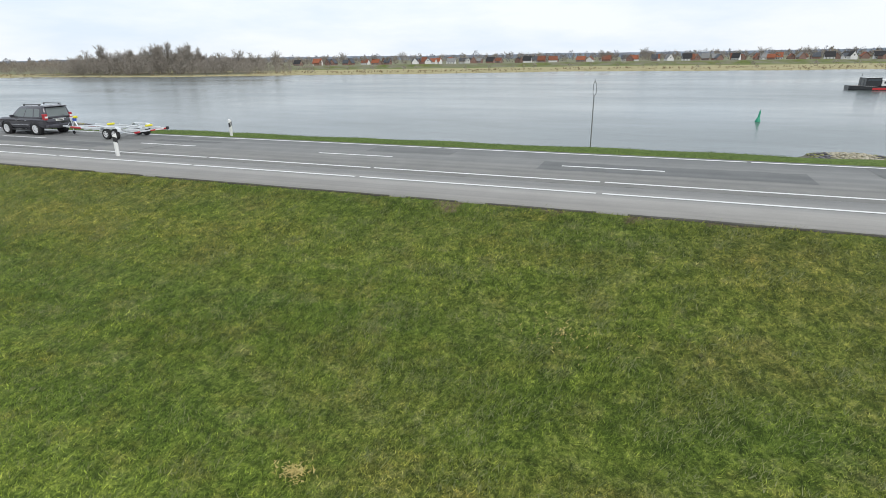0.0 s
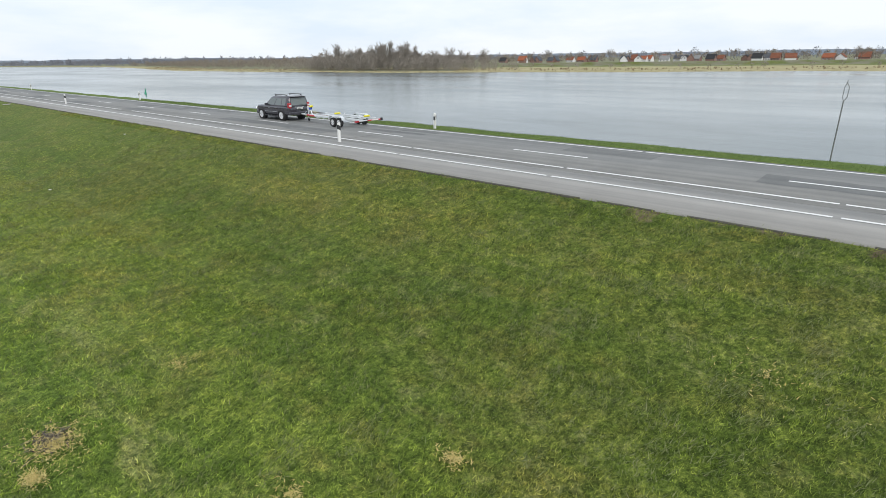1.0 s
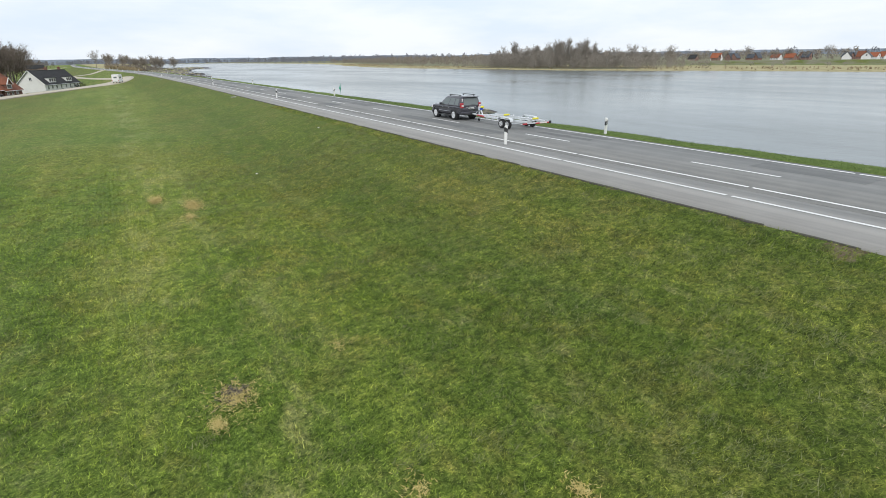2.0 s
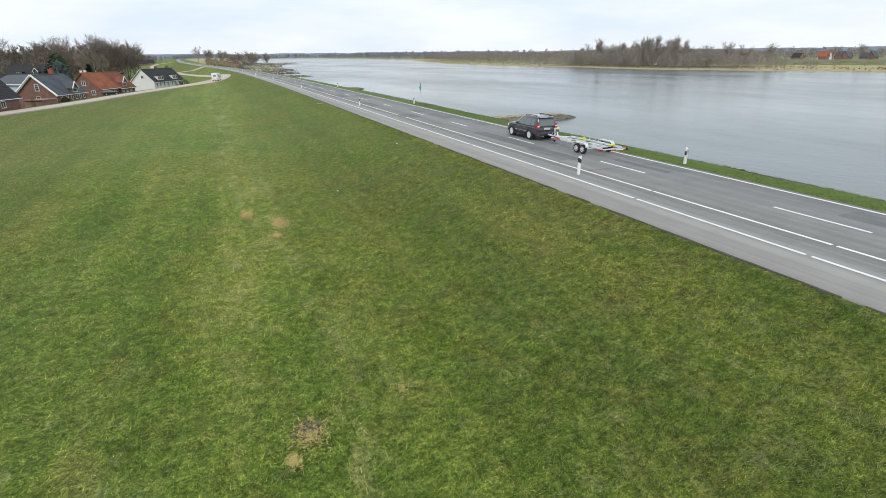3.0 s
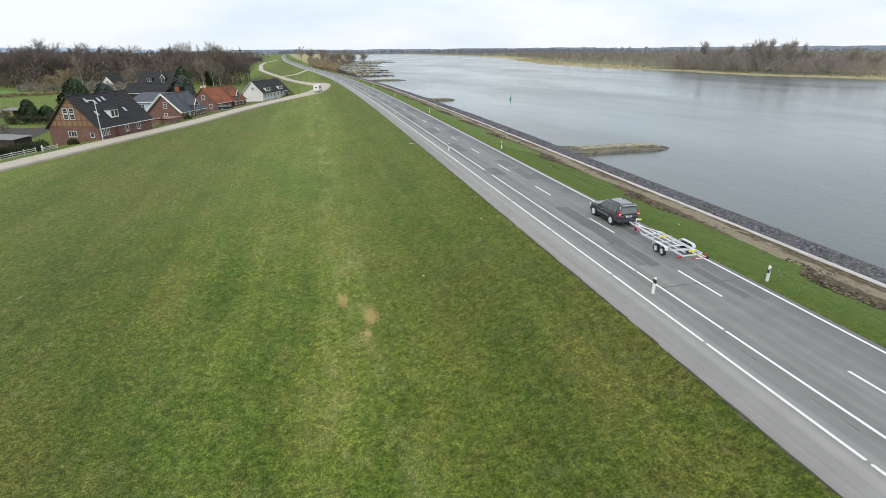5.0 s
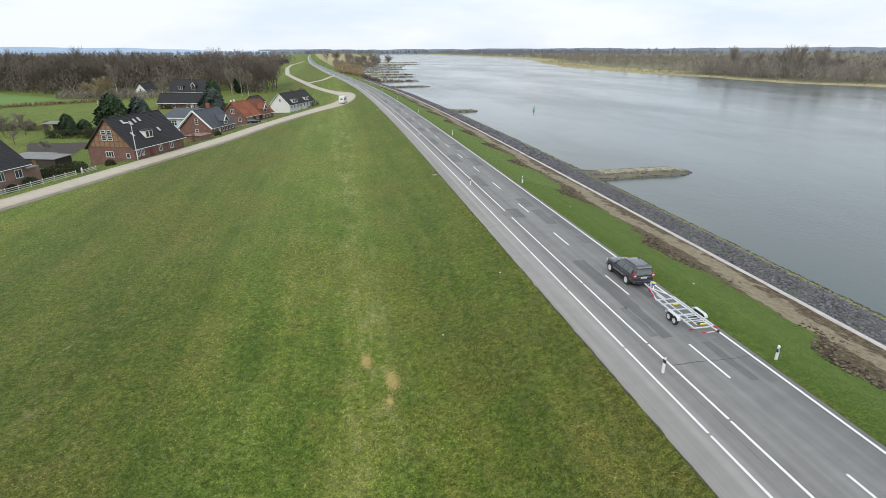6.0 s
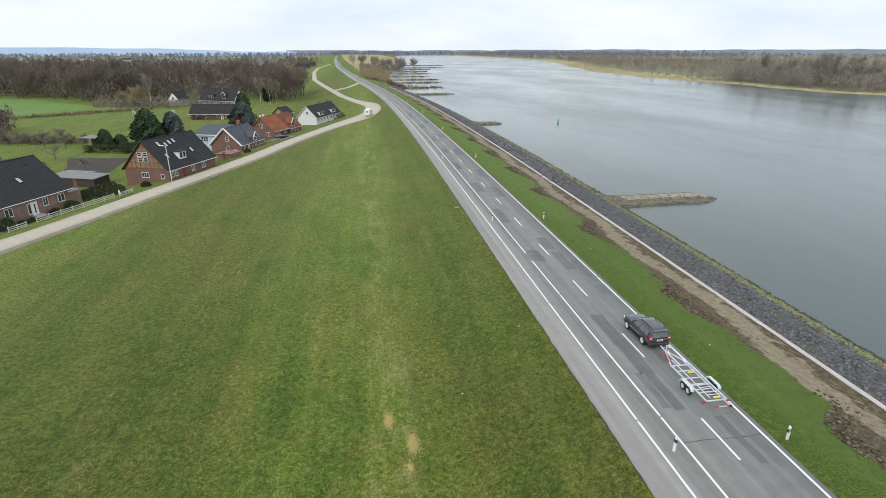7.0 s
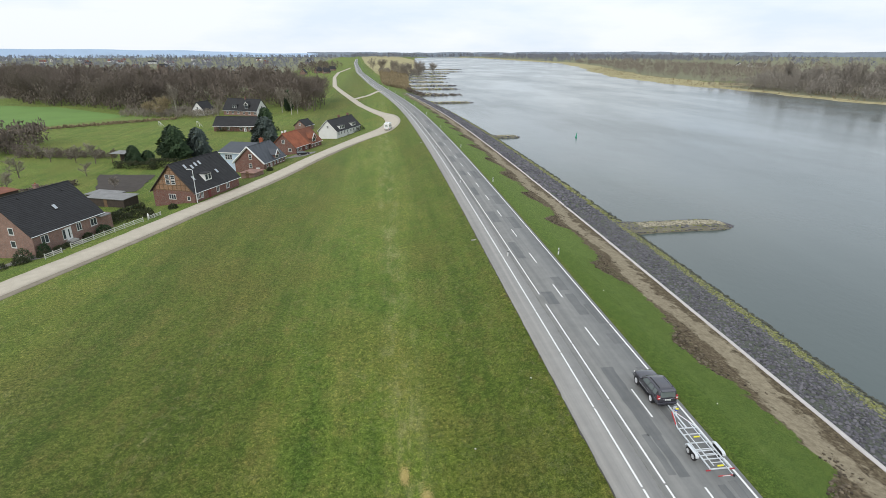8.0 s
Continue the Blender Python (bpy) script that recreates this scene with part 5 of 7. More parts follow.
def dormer(h, y, w, z0, z1, out_f=0.75, wall="white", roof="tile_dark", panes=2, gabled=False):
    """Stands out of the lane-side slope at height z0 to z1."""
    L, W, eave, ridge, over = h["_dim"]
    hw = W / 2
    xf = hw * (ridge - z0) / (ridge - eave) + 0.05
    xb = hw * max(0.05, (ridge - z1) / (ridge - eave)) - 0.3
    d = part("dormer", boxes((xb, xf, y - w / 2, y + w / 2, z0 - 0.1, z1)), M[wall], h)
    if gabled:
        bm = bmesh.new()
        for s in (1, -1):
            vs = [bm.verts.new(p) for p in ((xb - 1.2, y, z1 + w * 0.62), (xf + 0.3, y, z1 + w * 0.62), (xf + 0.3, y + s * (w / 2 + 0.3), z1 - 0.25), (xb, y + s * (w / 2 + 0.3), z1 - 0.25))]
            ws = [bm.verts.new(v.co + Vector((0, 0, 0.14))) for v in vs]
            for f in ((0, 1, 2, 3), (7, 6, 5, 4), (0, 4, 5, 1), (1, 5, 6, 2), (2, 6, 7, 3), (3, 7, 4, 0)):
                bm.faces.new([(vs + ws)[i] for i in f])
        bmesh.ops.recalc_face_normals(bm, faces=bm.faces[:])
        part("dormer_roof", bm, M[roof], d)
        bm = bmesh.new()
        v = [bm.verts.new(p) for p in ((xf, y - w / 2, z1), (xf, y + w / 2, z1), (xf, y, z1 + w * 0.55))]
        u = [bm.verts.new(q.co + Vector((-1.0, 0, 0))) for q in v]
        bm.faces.new(v)
        for i in range(3):
            bm.faces.new((v[i], u[i], u[(i + 1) % 3], v[(i + 1) % 3]))
        part("dormer_gable", bm, M[wall], d)
        for s in (1, -1):
            bm = bmesh.new()
            rod(bm, (xf + 0.32, y, z1 + w * 0.62 + 0.05), (xf + 0.32, y + s * (w / 2 + 0.32), z1 - 0.2), 0.16, n=4)
            part("barge_board", bm, M["white"], d)
    else:
        part("dormer_roof", boxes((xb - 0.6, xf + 0.35, y - w / 2 - 0.25, y + w / 2 + 0.25, z1, z1 + 0.12)), M[roof], d)
    pw = (w - 0.2) / panes
    for k in range(panes):
        window(d, pose(xf, y - w / 2 + 0.1 + pw * (k + 0.5), z0 + 0.15, 0, 0, 90), pw - 0.08, z1 - z0 - 0.3, 0, 0, "white", False)
    return d


def door(h, m, w=1.0, hh=2.1, mat="white", glass_strip=True):
    d = part("door", boxes((-w / 2, w / 2, -0.06, 0.03, 0, hh), (-w / 2 - 0.08, w / 2 + 0.08, -0.09, 0.03, hh, hh + 0.1)), M[mat], h, m=m)
    if glass_strip:
        part("door_glass", boxes((-w * 0.08, w * 0.12, -0.075, -0.05, 0.3, hh - 0.3)), M["pane"], d)
    part("door_handle", boxes((w * 0.34, w * 0.40, -0.13, -0.06, 0.95, 1.1)), M["chrome"], d)
    part("door_step", boxes((-w / 2 - 0.3, w / 2 + 0.3, -1.0, 0.0, -0.35, -0.02)), M["concrete"], d)


LANE_TURN = -18.4
# low brown-brick house with a large dark roof
h1 = house_shell("house", "long brown-brick house with a dark tiled roof", pose(-67.0, 96.8, -3.5, 0, 0, LANE_TURN), 15.2, 13.0, 3.2, 8.9, "brick_brown", "tile_dark", base=-2.0)
for y, w, z in ((2.3, 1.5, 0.9), (9.6, 1.1, 1.0), (13.0, 1.5, 0.9)):
    window(h1, front(h1, y, z), w, 1.5, 1)
window(h1, front(h1, 6.2, 0.3), 0.7, 1.9, 0)
door(h1, front(h1, 7.2, 0.0), 1.25, 2.25)
for x, z, w, hh in ((2.4, 2.9, 1.1, 1.3), (2.2, 0.5, 1.1, 1.3), (-1.6, 3.2, 1.0, 1.2), (3.2, -1.6, 1.0, 0.8), (-2.2, 0.5, 1.2, 1.3)):
    window(h1, gable(h1, x, z), w, hh, 0)
skylight(h1, 8.2, 0.55)
chimney(h1, 9.2, -0.6, 0.7, 0.7, "brick_brown")
for y, f in ((4.0, 0.12), (12.5, 0.2)):
    part("roof_vent", soft_box(-0.15, 0.15, -0.12, 0.12, 0, 0.25, 0.03), M["black"], h1, m=on_roof(h1, y, f))
part("porch_roof", boxes((6.5, 7.6, 14.0, 16.4, 2.35, 2.55)), M["felt"], h1)
part("side_annexe", boxes((2.5, 6.4, 15.2, 17.6, -1.5, 2.3)), M["brick_brown"], h1)

# half-timbered gable house
h2 = house_shell("house", "half-timbered gable house of red brick with a dark steep roof", pose(-48.5, 127.2, -3.5, 0, 0, -20.0), 17.4, 11.2, 2.75, 8.75, "brick_red", "tile_dark", base=-3.0)
bm = bmesh.new()
v = [bm.verts.new(p) for p in ((-5.3, -0.04, 2.75), (5.3, -0.04, 2.75), (0, -0.04, 8.45))]
bm.faces.new(v)
u = [bm.verts.new(q.co + Vector((0, 0.06, 0))) for q in v]
for i in range(3):
    bm.faces.new((v[i], u[i], u[(i + 1) % 3], v[(i + 1) % 3]))
bmesh.ops.recalc_face_normals(bm, faces=bm.faces[:])
part("gable_infill", bm, M["brick_ochre"], h2, "ochre brick infill panels")
for z in (2.78, 4.0, 5.2, 6.4, 7.4):
    w = 5.45 * (8.6 - z) / 5.85
    part("timber_rail", boxes((-w, w, -0.09, 0.0, z - 0.08, z + 0.08)), M["timber"], h2)
for k in range(-4, 5):
    x = k * 1.16
    top = 8.45 - abs(x) * 1.08
    if top > 3.2:
        part("timber_stud", boxes((x - 0.075, x + 0.075, -0.088, 0.0, 2.8, top)), M["timber"], h2)
for s in (1, -1):
    bm = bmesh.new()
    rod(bm, (s * 6.0, -0.42, 2.28), (0, -0.42, 8.72), 0.14, n=4)
    part("barge_board", bm, M["darkwood"], h2)
for x in (-0.72, 0.72):
    for z in (4.15, 5.35):
        window(h2, gable(h2, x - 0.2, z) @ pose(0, -0.09, 0), 1.15, 1.05, 0, 1, sill=False)
window(h2, gable(h2, -0.4, 0.6), 1.9, 1.25, 2)
window(h2, gable(h2, 4.0, 0.5), 0.9, 1.0, 0)
part("cellar_door", boxes((-0.4, 0.7, -0.06, 0.0, -2.4, -0.5)), M["reddoor"], h2)
for y, w in ((1.2, 1.0), (2.6, 0.9), (5.4, 0.9), (8.6, 1.1), (12.6, 1.3)):
    if y == 5.4:
        door(h2, front(h2, y, 0.1), 1.0, 2.0, "reddoor", False)
    else:
        window(h2, front(h2, y, 0.7), w, 1.35, 1, 0)
for y, f in ((3.0, 0.62), (5.6, 0.27), (7.2, 0.22), (8.8, 0.2), (11.8, 0.62), (3.6, 0.2)):
    skylight(h2, y, f, 0.85, 1.25)
dormer(h2, 7.0, 2.5, 3.9, 5.6, panes=2)
part("roof_vent", soft_box(-0.15, 0.15, -0.12, 0.12, 0, 0.3, 0.03), M["black"], h2, m=on_roof(h2, 13.6, 0.12))

# house with white barge boards and a slate-blue roof
h3 = house_shell("house", "brick house with slate-blue roof and white barge boards", pose(-40.0, 166.0, -4.2, 0, 0, -18.0), 13.4, 9.6, 2.4, 6.9, "brick_red", "tile_blue", base=-2.0)
for s in (1, -1):
    bm = bmesh.new()
    rod(bm, (s * 5.3, -0.45, 1.95), (0, -0.45, 6.95), 0.26, n=4)
    part("barge_board", bm, M["white"], h3)
window(h3, gable(h3, 0.6, 3.2), 1.0, 1.6, 0, 2)
window(h3, gable(h3, 0.4, 0.6), 1.0, 1.3, 0, 1)
for y in (2.0, 6.6, 8.6, 10.4, 12.2):
    window(h3, front(h3, y, 0.7), 0.85, 1.5, 0, 1)
door(h3, front(h3, 4.4, 0.0), 1.0, 2.1, "white")
chimney(h3, 9.2, -0.5, 0.95, 1.2, "tile_orange")
dormer(h3, 8.2, 2.3, 2.3, 3.6, wall="brick_red", roof="tile_blue", panes=1, gabled=True)
wing = part("rear_wing", boxes((-10.2, -3.0, 1.2, 8.0, -2.0, 4.9)), M["cladding"], h3, "pale blue clad rear wing")
bm = bmesh.new()
slab(bm, [(0.5, 4.75), (8.4, 6.75), (8.4, 6.95), (0.5, 4.97)], -10.7, -1.2)
part("wing_roof", bm, M["tile_blue"], wing)
bm = bmesh.new()
slab(bm, [(1.2, 4.9), (8.0, 6.6), (8.0, 4.9)], -10.2, -3.0)
part("wing_cheek", bm, M["cladding"], wing)
window(wing, pose(-7.4, 1.2, 2.7), 2.4, 1.5, 2, 1)
part("fascia", boxes((-10.6, -1.4, 0.46, 0.52, 4.66, 4.92)), M["white"], wing)

# orange-roofed house with a cross gable
h4 = house_shell("house", "brick house with a weathered orange tiled roof", pose(-34.6, 195.6, -4.6, 0, 0, -21.0), 9.5, 9.4, 2.6, 7.0, "brick_red", "tile_orange", base=-1.5)
for y in (1.6, 3.4, 7.6):
    window(h4, front(h4, y, 0.8), 1.1, 1.4, 1)
door(h4, front(h4, 5.6, 0.0), 1.1, 2.1, "reddoor")
window(h4, gable(h4, 0.0, 3.4), 1.2, 1.4, 1)
window(h4, gable(h4, 2.4, 0.7), 1.2, 1.3, 1)
for y in (1.0, 3.0):
    chimney(h4, y, -0.6, 0.5, 0.6, "render_white")
h4b = house_shell("house", "brick house wing with a rust-brown hipped roof", pose(-30.9, 205.3, -4.6, 0, 0, -21.0), 9.0, 9.8, 2.3, 6.9, "brick_red", "tile_rust", base=-1.5)
for y in (1.6, 4.0, 6.4):
    window(h4b, front(h4b, y, 0.8), 1.0, 1.4, 1)
dormer(h4b, 3.2, 2.6, 2.4, 3.9, wall="brick_red", roof="tile_rust", panes=1, gabled=True)

# white rendered row with dormers
h5 = house_shell("house", "white rendered row house with dark roof and dormers", pose(-22.4, 231.5, -4.3, 0, 0, -22.0), 24.0, 8.4, 2.6, 6.8, "render_white", "tile_dark", base=-1.5)
for y in (2.0, 4.6, 7.5, 10.5, 14.0, 17.0, 20.0, 22.6):
    window(h5, front(h5, y, 0.8), 1.1, 1.3, 1)
window(h5, gable(h5, 0.2, 3.6), 0.9, 1.1, 1)
dormer(h5, 6.0, 4.6, 2.9, 4.4, wall="render_white", panes=3)
dormer(h5, 17.5, 4.2, 2.9, 4.4, wall="render_white", panes=3)
for y in (12.0, 21.0):
    chimney(h5, y, -0.3, 0.8, 0.8)
for s in (1, -1):
    bm = bmesh.new()
    rod(bm, (s * 4.6, -0.45, 2.2), (0, -0.45, 6.85), 0.12, n=4)
    part("barge_board", bm, M["white"], h5)

# houses further back
h6 = house_shell("house", "white gabled house with a grey roof near the wood", pose(-90.0, 341.0, -5.5, 0, 0, -118.0), 24.0, 10.0, 3.2, 9.2, "brick_brown", "tile_dark", base=-0.6)
for y in (3, 7, 11, 15, 19, 23):
    window(h6, front(h6, y, 0.9), 1.5, 1.4, 1)
dormer(h6, 8.0, 3.4, 4.0, 6.0, wall="tile_dark", panes=2)
dormer(h6, 17.0, 2.6, 3.8, 6.2, wall="tile_dark", panes=1, gabled=True)
chimney(h6, 13.0, 0, 0.9, 0.8)
bm = bmesh.new()
ring = [(-4.9, 0.0), (4.9, 0.0), (4.9, 3.2), (0, 8.95), (-4.9, 3.2)]
va, vb = [[bm.verts.new((x, y, z)) for x, z in ring] for y in (23.9, 24.06)]
for k in range(5):
    bm.faces.new((va[k], vb[k], vb[(k + 1) % 5], va[(k + 1) % 5]))
bm.faces.new(vb)
bmesh.ops.recalc_face_normals(bm, faces=bm.faces[:])
part("white_gable", bm, M["render_white"], h6, "white rendered gable wall")
for x, z in ((-2.0, 0.8), (2.0, 0.8), (0.0, 4.2)):
    window(h6, pose(x, 24.06, z, 0, 0, 180), 1.2, 1.3, 1)
h7 = house_shell("house", "low red-brick building with a brown-grey roof", pose(-77.0, 268.5, -5.5, 0, 0, -100.0), 20.0, 9.0, 2.8, 6.4, "brick_red", "tile_dark", base=-0.6)
for y in (3, 7, 13, 17):
    window(h7, front(h7, y, 0.7), 1.2, 1.4, 1)
door(h7, front(h7, 15, 0.0), 1.2, 2.1, "render_white")
h8 = house_shell("house", "white gabled house at the edge of the wood", pose(-106, 334, -5.5, 0, 0, -15.0), 11.0, 8.0, 3.0, 7.6, "render_white", "tile_dark", base=-0.6)
window(h8, gable(h8, 0, 3.6), 1.2, 1.3, 1)
h9 = house_shell("house", "small brown house beside the lane", pose(-38, 262, -5.2, 0, 0, -25.0), 7.0, 6.0, 2.2, 4.6, "brick_brown", "tile_dark", base=-0.6)
window(h9, gable(h9, 0, 2.0), 1.0, 1.2, 1)
for hh in (h1, h2, h3, h4, h4b, h5, h6, h7, h8, h9):
    del hh["_dim"]

# sheds in the garden
def shed(label, x, y, turn, w, l, z, wall, roof, tilt=0.25, posts=False):
    s = thing("shed", label, "shed", pose(x, y, float(height(x, y)), 0, 0, turn))
    if posts:
        for px in (-w / 2, w / 2 - 0.14):
            for py in (0, l - 0.14):
                part("post", boxes((px, px + 0.14, py, py + 0.14, -0.2, z)), M["timber"], s)
        part("back_wall", boxes((-w / 2, w / 2, l - 0.1, l, -0.2, z - 0.3)), M[wall], s)
    else:
        part("wall", boxes((-w / 2, w / 2, 0, l, -0.4, z)), M[wall], s)
        part("shed_door", boxes((-0.45, 0.45, -0.05, 0.0, 0.0, 1.9)), M["timber"], s)
    bm = bmesh.new()
    slab(bm, [(-0.35, z), (l + 0.35, z + tilt), (l + 0.35, z + tilt + 0.12), (-0.35, z + 0.12)], -w / 2 - 0.3, w / 2 + 0.3)
    part("roof", bm, M[roof], s)
    return s


shed("low dark wooden shed with a grey felt roof", -66.0, 131.5, -20, 10.5, 4.5, 2.0, "darkwood", "felt")
shed("low garden store with grey roof", -69.5, 136.0, -20, 7.5, 4.0, 1.9, "darkwood", "felt", 0.1)
shed("open wooden shelter with a pale roof", -87.0, 187.5, -15, 5.2, 4.0, 3.2, "darkwood", "felt", 0.3, True)
shed("rusty dark garden shed", -96.0, 140.0, -30, 6.5, 4.0, 2.2, "darkwood", "tile_rust", 0.2)
shed("small greenhouse with pale glass roof", -84.0, 128.0, -25, 3.5, 7.0, 2.9, "palepane", "palepane", 0.2, True)
shed("small pale hut by the wood", -136.0, 352.0, 10, 5.0, 4.0, 2.6, "cladding", "felt", 0.3)
shed("brick garden wall block beside the lane", -37.6, 152.5, -20, 4.0, 5.0, 1.4, "brick_brown", "brick_brown", 0.0)


# fences, lamp, goals, ground plots
def fence(label, a, b, hgt, rails, mat, step=2.2):
    a, b = np.array(a, float), np.array(b, float)
    n = max(1, round(float(np.hypot(*(b - a))) / step))
    f = thing("fence", label, "fence")
    pts = [a + (b - a) * k / n for k in range(n + 1)]
    pts = [Vector((p[0], p[1], float(height(*p)))) for p in pts]
    for p in pts:
        part("fence_post", boxes((p.x - 0.05, p.x + 0.05, p.y - 0.05, p.y + 0.05, p.z - 0.2, p.z + hgt + 0.08)), M[mat], f)
    for p, q in zip(pts, pts[1:]):
        for k in range(rails):
            z = hgt * (k + 0.6) / rails
            bm = bmesh.new()
            rod(bm, p + Vector((0.06, 0, z)), q + Vector((0.06, 0, z)), 0.06, n=4)
            part("fence_rail", bm, M[mat], f)


fence("pale weathered ranch fence beside the lane", (-55.9, 96.6), (-49.4, 111.5), 0.95, 3, "fence_wood")
fence("short pale gate fence beside the lane", (-57.3, 91.2), (-56.2, 94.2), 0.9, 3, "fence_wood", 1.5)
fence("short pale gate fence beside the lane", (-48.9, 112.6), (-47.6, 116.0), 0.8, 3, "fence_wood", 1.6)
lamp = thing("street_lamp", "slim grey street lamp beside the lane", "street lamp", at(-42.8, 125.2))
bm = bmesh.new()
rod(bm, (0, 0, -0.2), (0, 0, 7.7), 0.10, 0.07)
rod(bm, (0, 0, 7.7), (-0.5, -0.2, 7.95), 0.06)
part("pole", bm, M["alloy"], lamp)
part("lamp_head", soft_box(-1.15, -0.4, -0.42, -0.14, 7.88, 8.04, 0.04), M["alloy"], lamp)
cabinet = thing("utility_cabinet", "low white cabinet at the lane beside the brick house", "cabinet", at(-36.9, 163.2, 0, -18))
part("body", soft_box(-0.5, 0.5, -0.3, 0.3, -0.1, 1.0, 0.03), M["white"], cabinet)
part("cap", soft_box(-0.56, 0.56, -0.36, 0.36, 1.0, 1.08, 0.02), M["concrete"], cabinet)
stone = thing("painted_stone", "white painted marker beside the drive", "marker", at(-49.6, 114.5))
bm = bmesh.new()
lathe(bm, [(0.18, -0.1), (0.2, 0.5), (0.12, 0.95), (0.04, 1.1)], 10)
part("marker_body", bm, M["white"], stone)


def goal(x, y, turn):
    g = thing("football_goal", "white football goal on the meadow", "goal", pose(x, y, float(height(x, y)), 0, 0, turn), group="football goals")
    for px in (-2.5, 2.5):
        bm = bmesh.new()
        rod(bm, (px, 0, -0.1), (px, 0, 2.2), 0.09)
        part("upright", bm, M["white"], g)
        bm = bmesh.new()
        rod(bm, (px, 0, 2.2), (px, 1.4, 0.0), 0.05)
        part("brace", bm, M["white"], g)
    bm = bmesh.new()
    rod(bm, (-2.55, 0, 2.2), (2.55, 0, 2.2), 0.09)
    part("crossbar", bm, M["white"], g)


goal(-110.0, 286.0, -60)
goal(-91.0, 284.0, -60)


def plot(name, ring, lift, mat, label, category):
    """A field or bed laid just over the ground, as a fan of ground-hugging strips."""
    ring = np.asarray(ring, float)
    k, n = 14, 14
    A, B, C, D = ring
    u, v = np.meshgrid(np.linspace(0, 1, n), np.linspace(0, 1, k))
    P = (1 - v)[..., None] * ((1 - u)[..., None] * A + u[..., None] * B) + v[..., None] * ((1 - u)[..., None] * D + u[..., None] * C)
    P = P + RNG.normal(0, 0.25, P.shape) * ((u == 0) | (u == 1) | (v == 0) | (v == 1))[..., None]
    Z = height(P[..., 0], P[..., 1]) + lift
    i = np.arange(n * k).reshape(k, n)
    f = np.stack([i[:-1, :-1], i[:-1, 1:], i[1:, 1:], i[1:, :-1]], -1).reshape(-1, 4)
    ob = part(name, raw_mesh(name, np.column_stack([P.reshape(-1, 2), Z.ravel()]), f), M[mat])
    for p in ob.data.polygons:
        if p.normal.z < 0:
            ob.data.flip_normals()
        break
    return tagged(ob, label, category, kind="structure")


plot("field", [(-172, 264), (-112, 312), (-140, 335), (-330, 330)], 0.10, "meadow", "light green meadow behind the gardens", "meadow")
plot("field", [(-178, 268), (-143, 332), (-215, 395), (-420, 470)], 0.16, "crop", "bright green winter crop field", "field")
plot("pavement", [(-66, 88), (-58.3, 92.5), (-57.0, 96.5), (-62, 99)], 0.06, "drive", "grey paved drive", "drive")
plot("pavement", [(-60.2, 101.8), (-58.9, 103.4), (-54.6, 100.8), (-55.3, 99.0)], 0.06, "drive", "narrow garden path of grey paving", "path")
plot("pavement", [(-33, 184), (-25.6, 182.0), (-22.4, 190), (-29.0, 193.5)], 0.06, "drive", "reddish paved forecourt", "drive")
plot("garden_bed", [(-73.5, 141.7), (-65.2, 147.3), (-68.2, 167.3), (-85.5, 170)], 0.08, "dug", "bare dug garden bed", "garden bed")


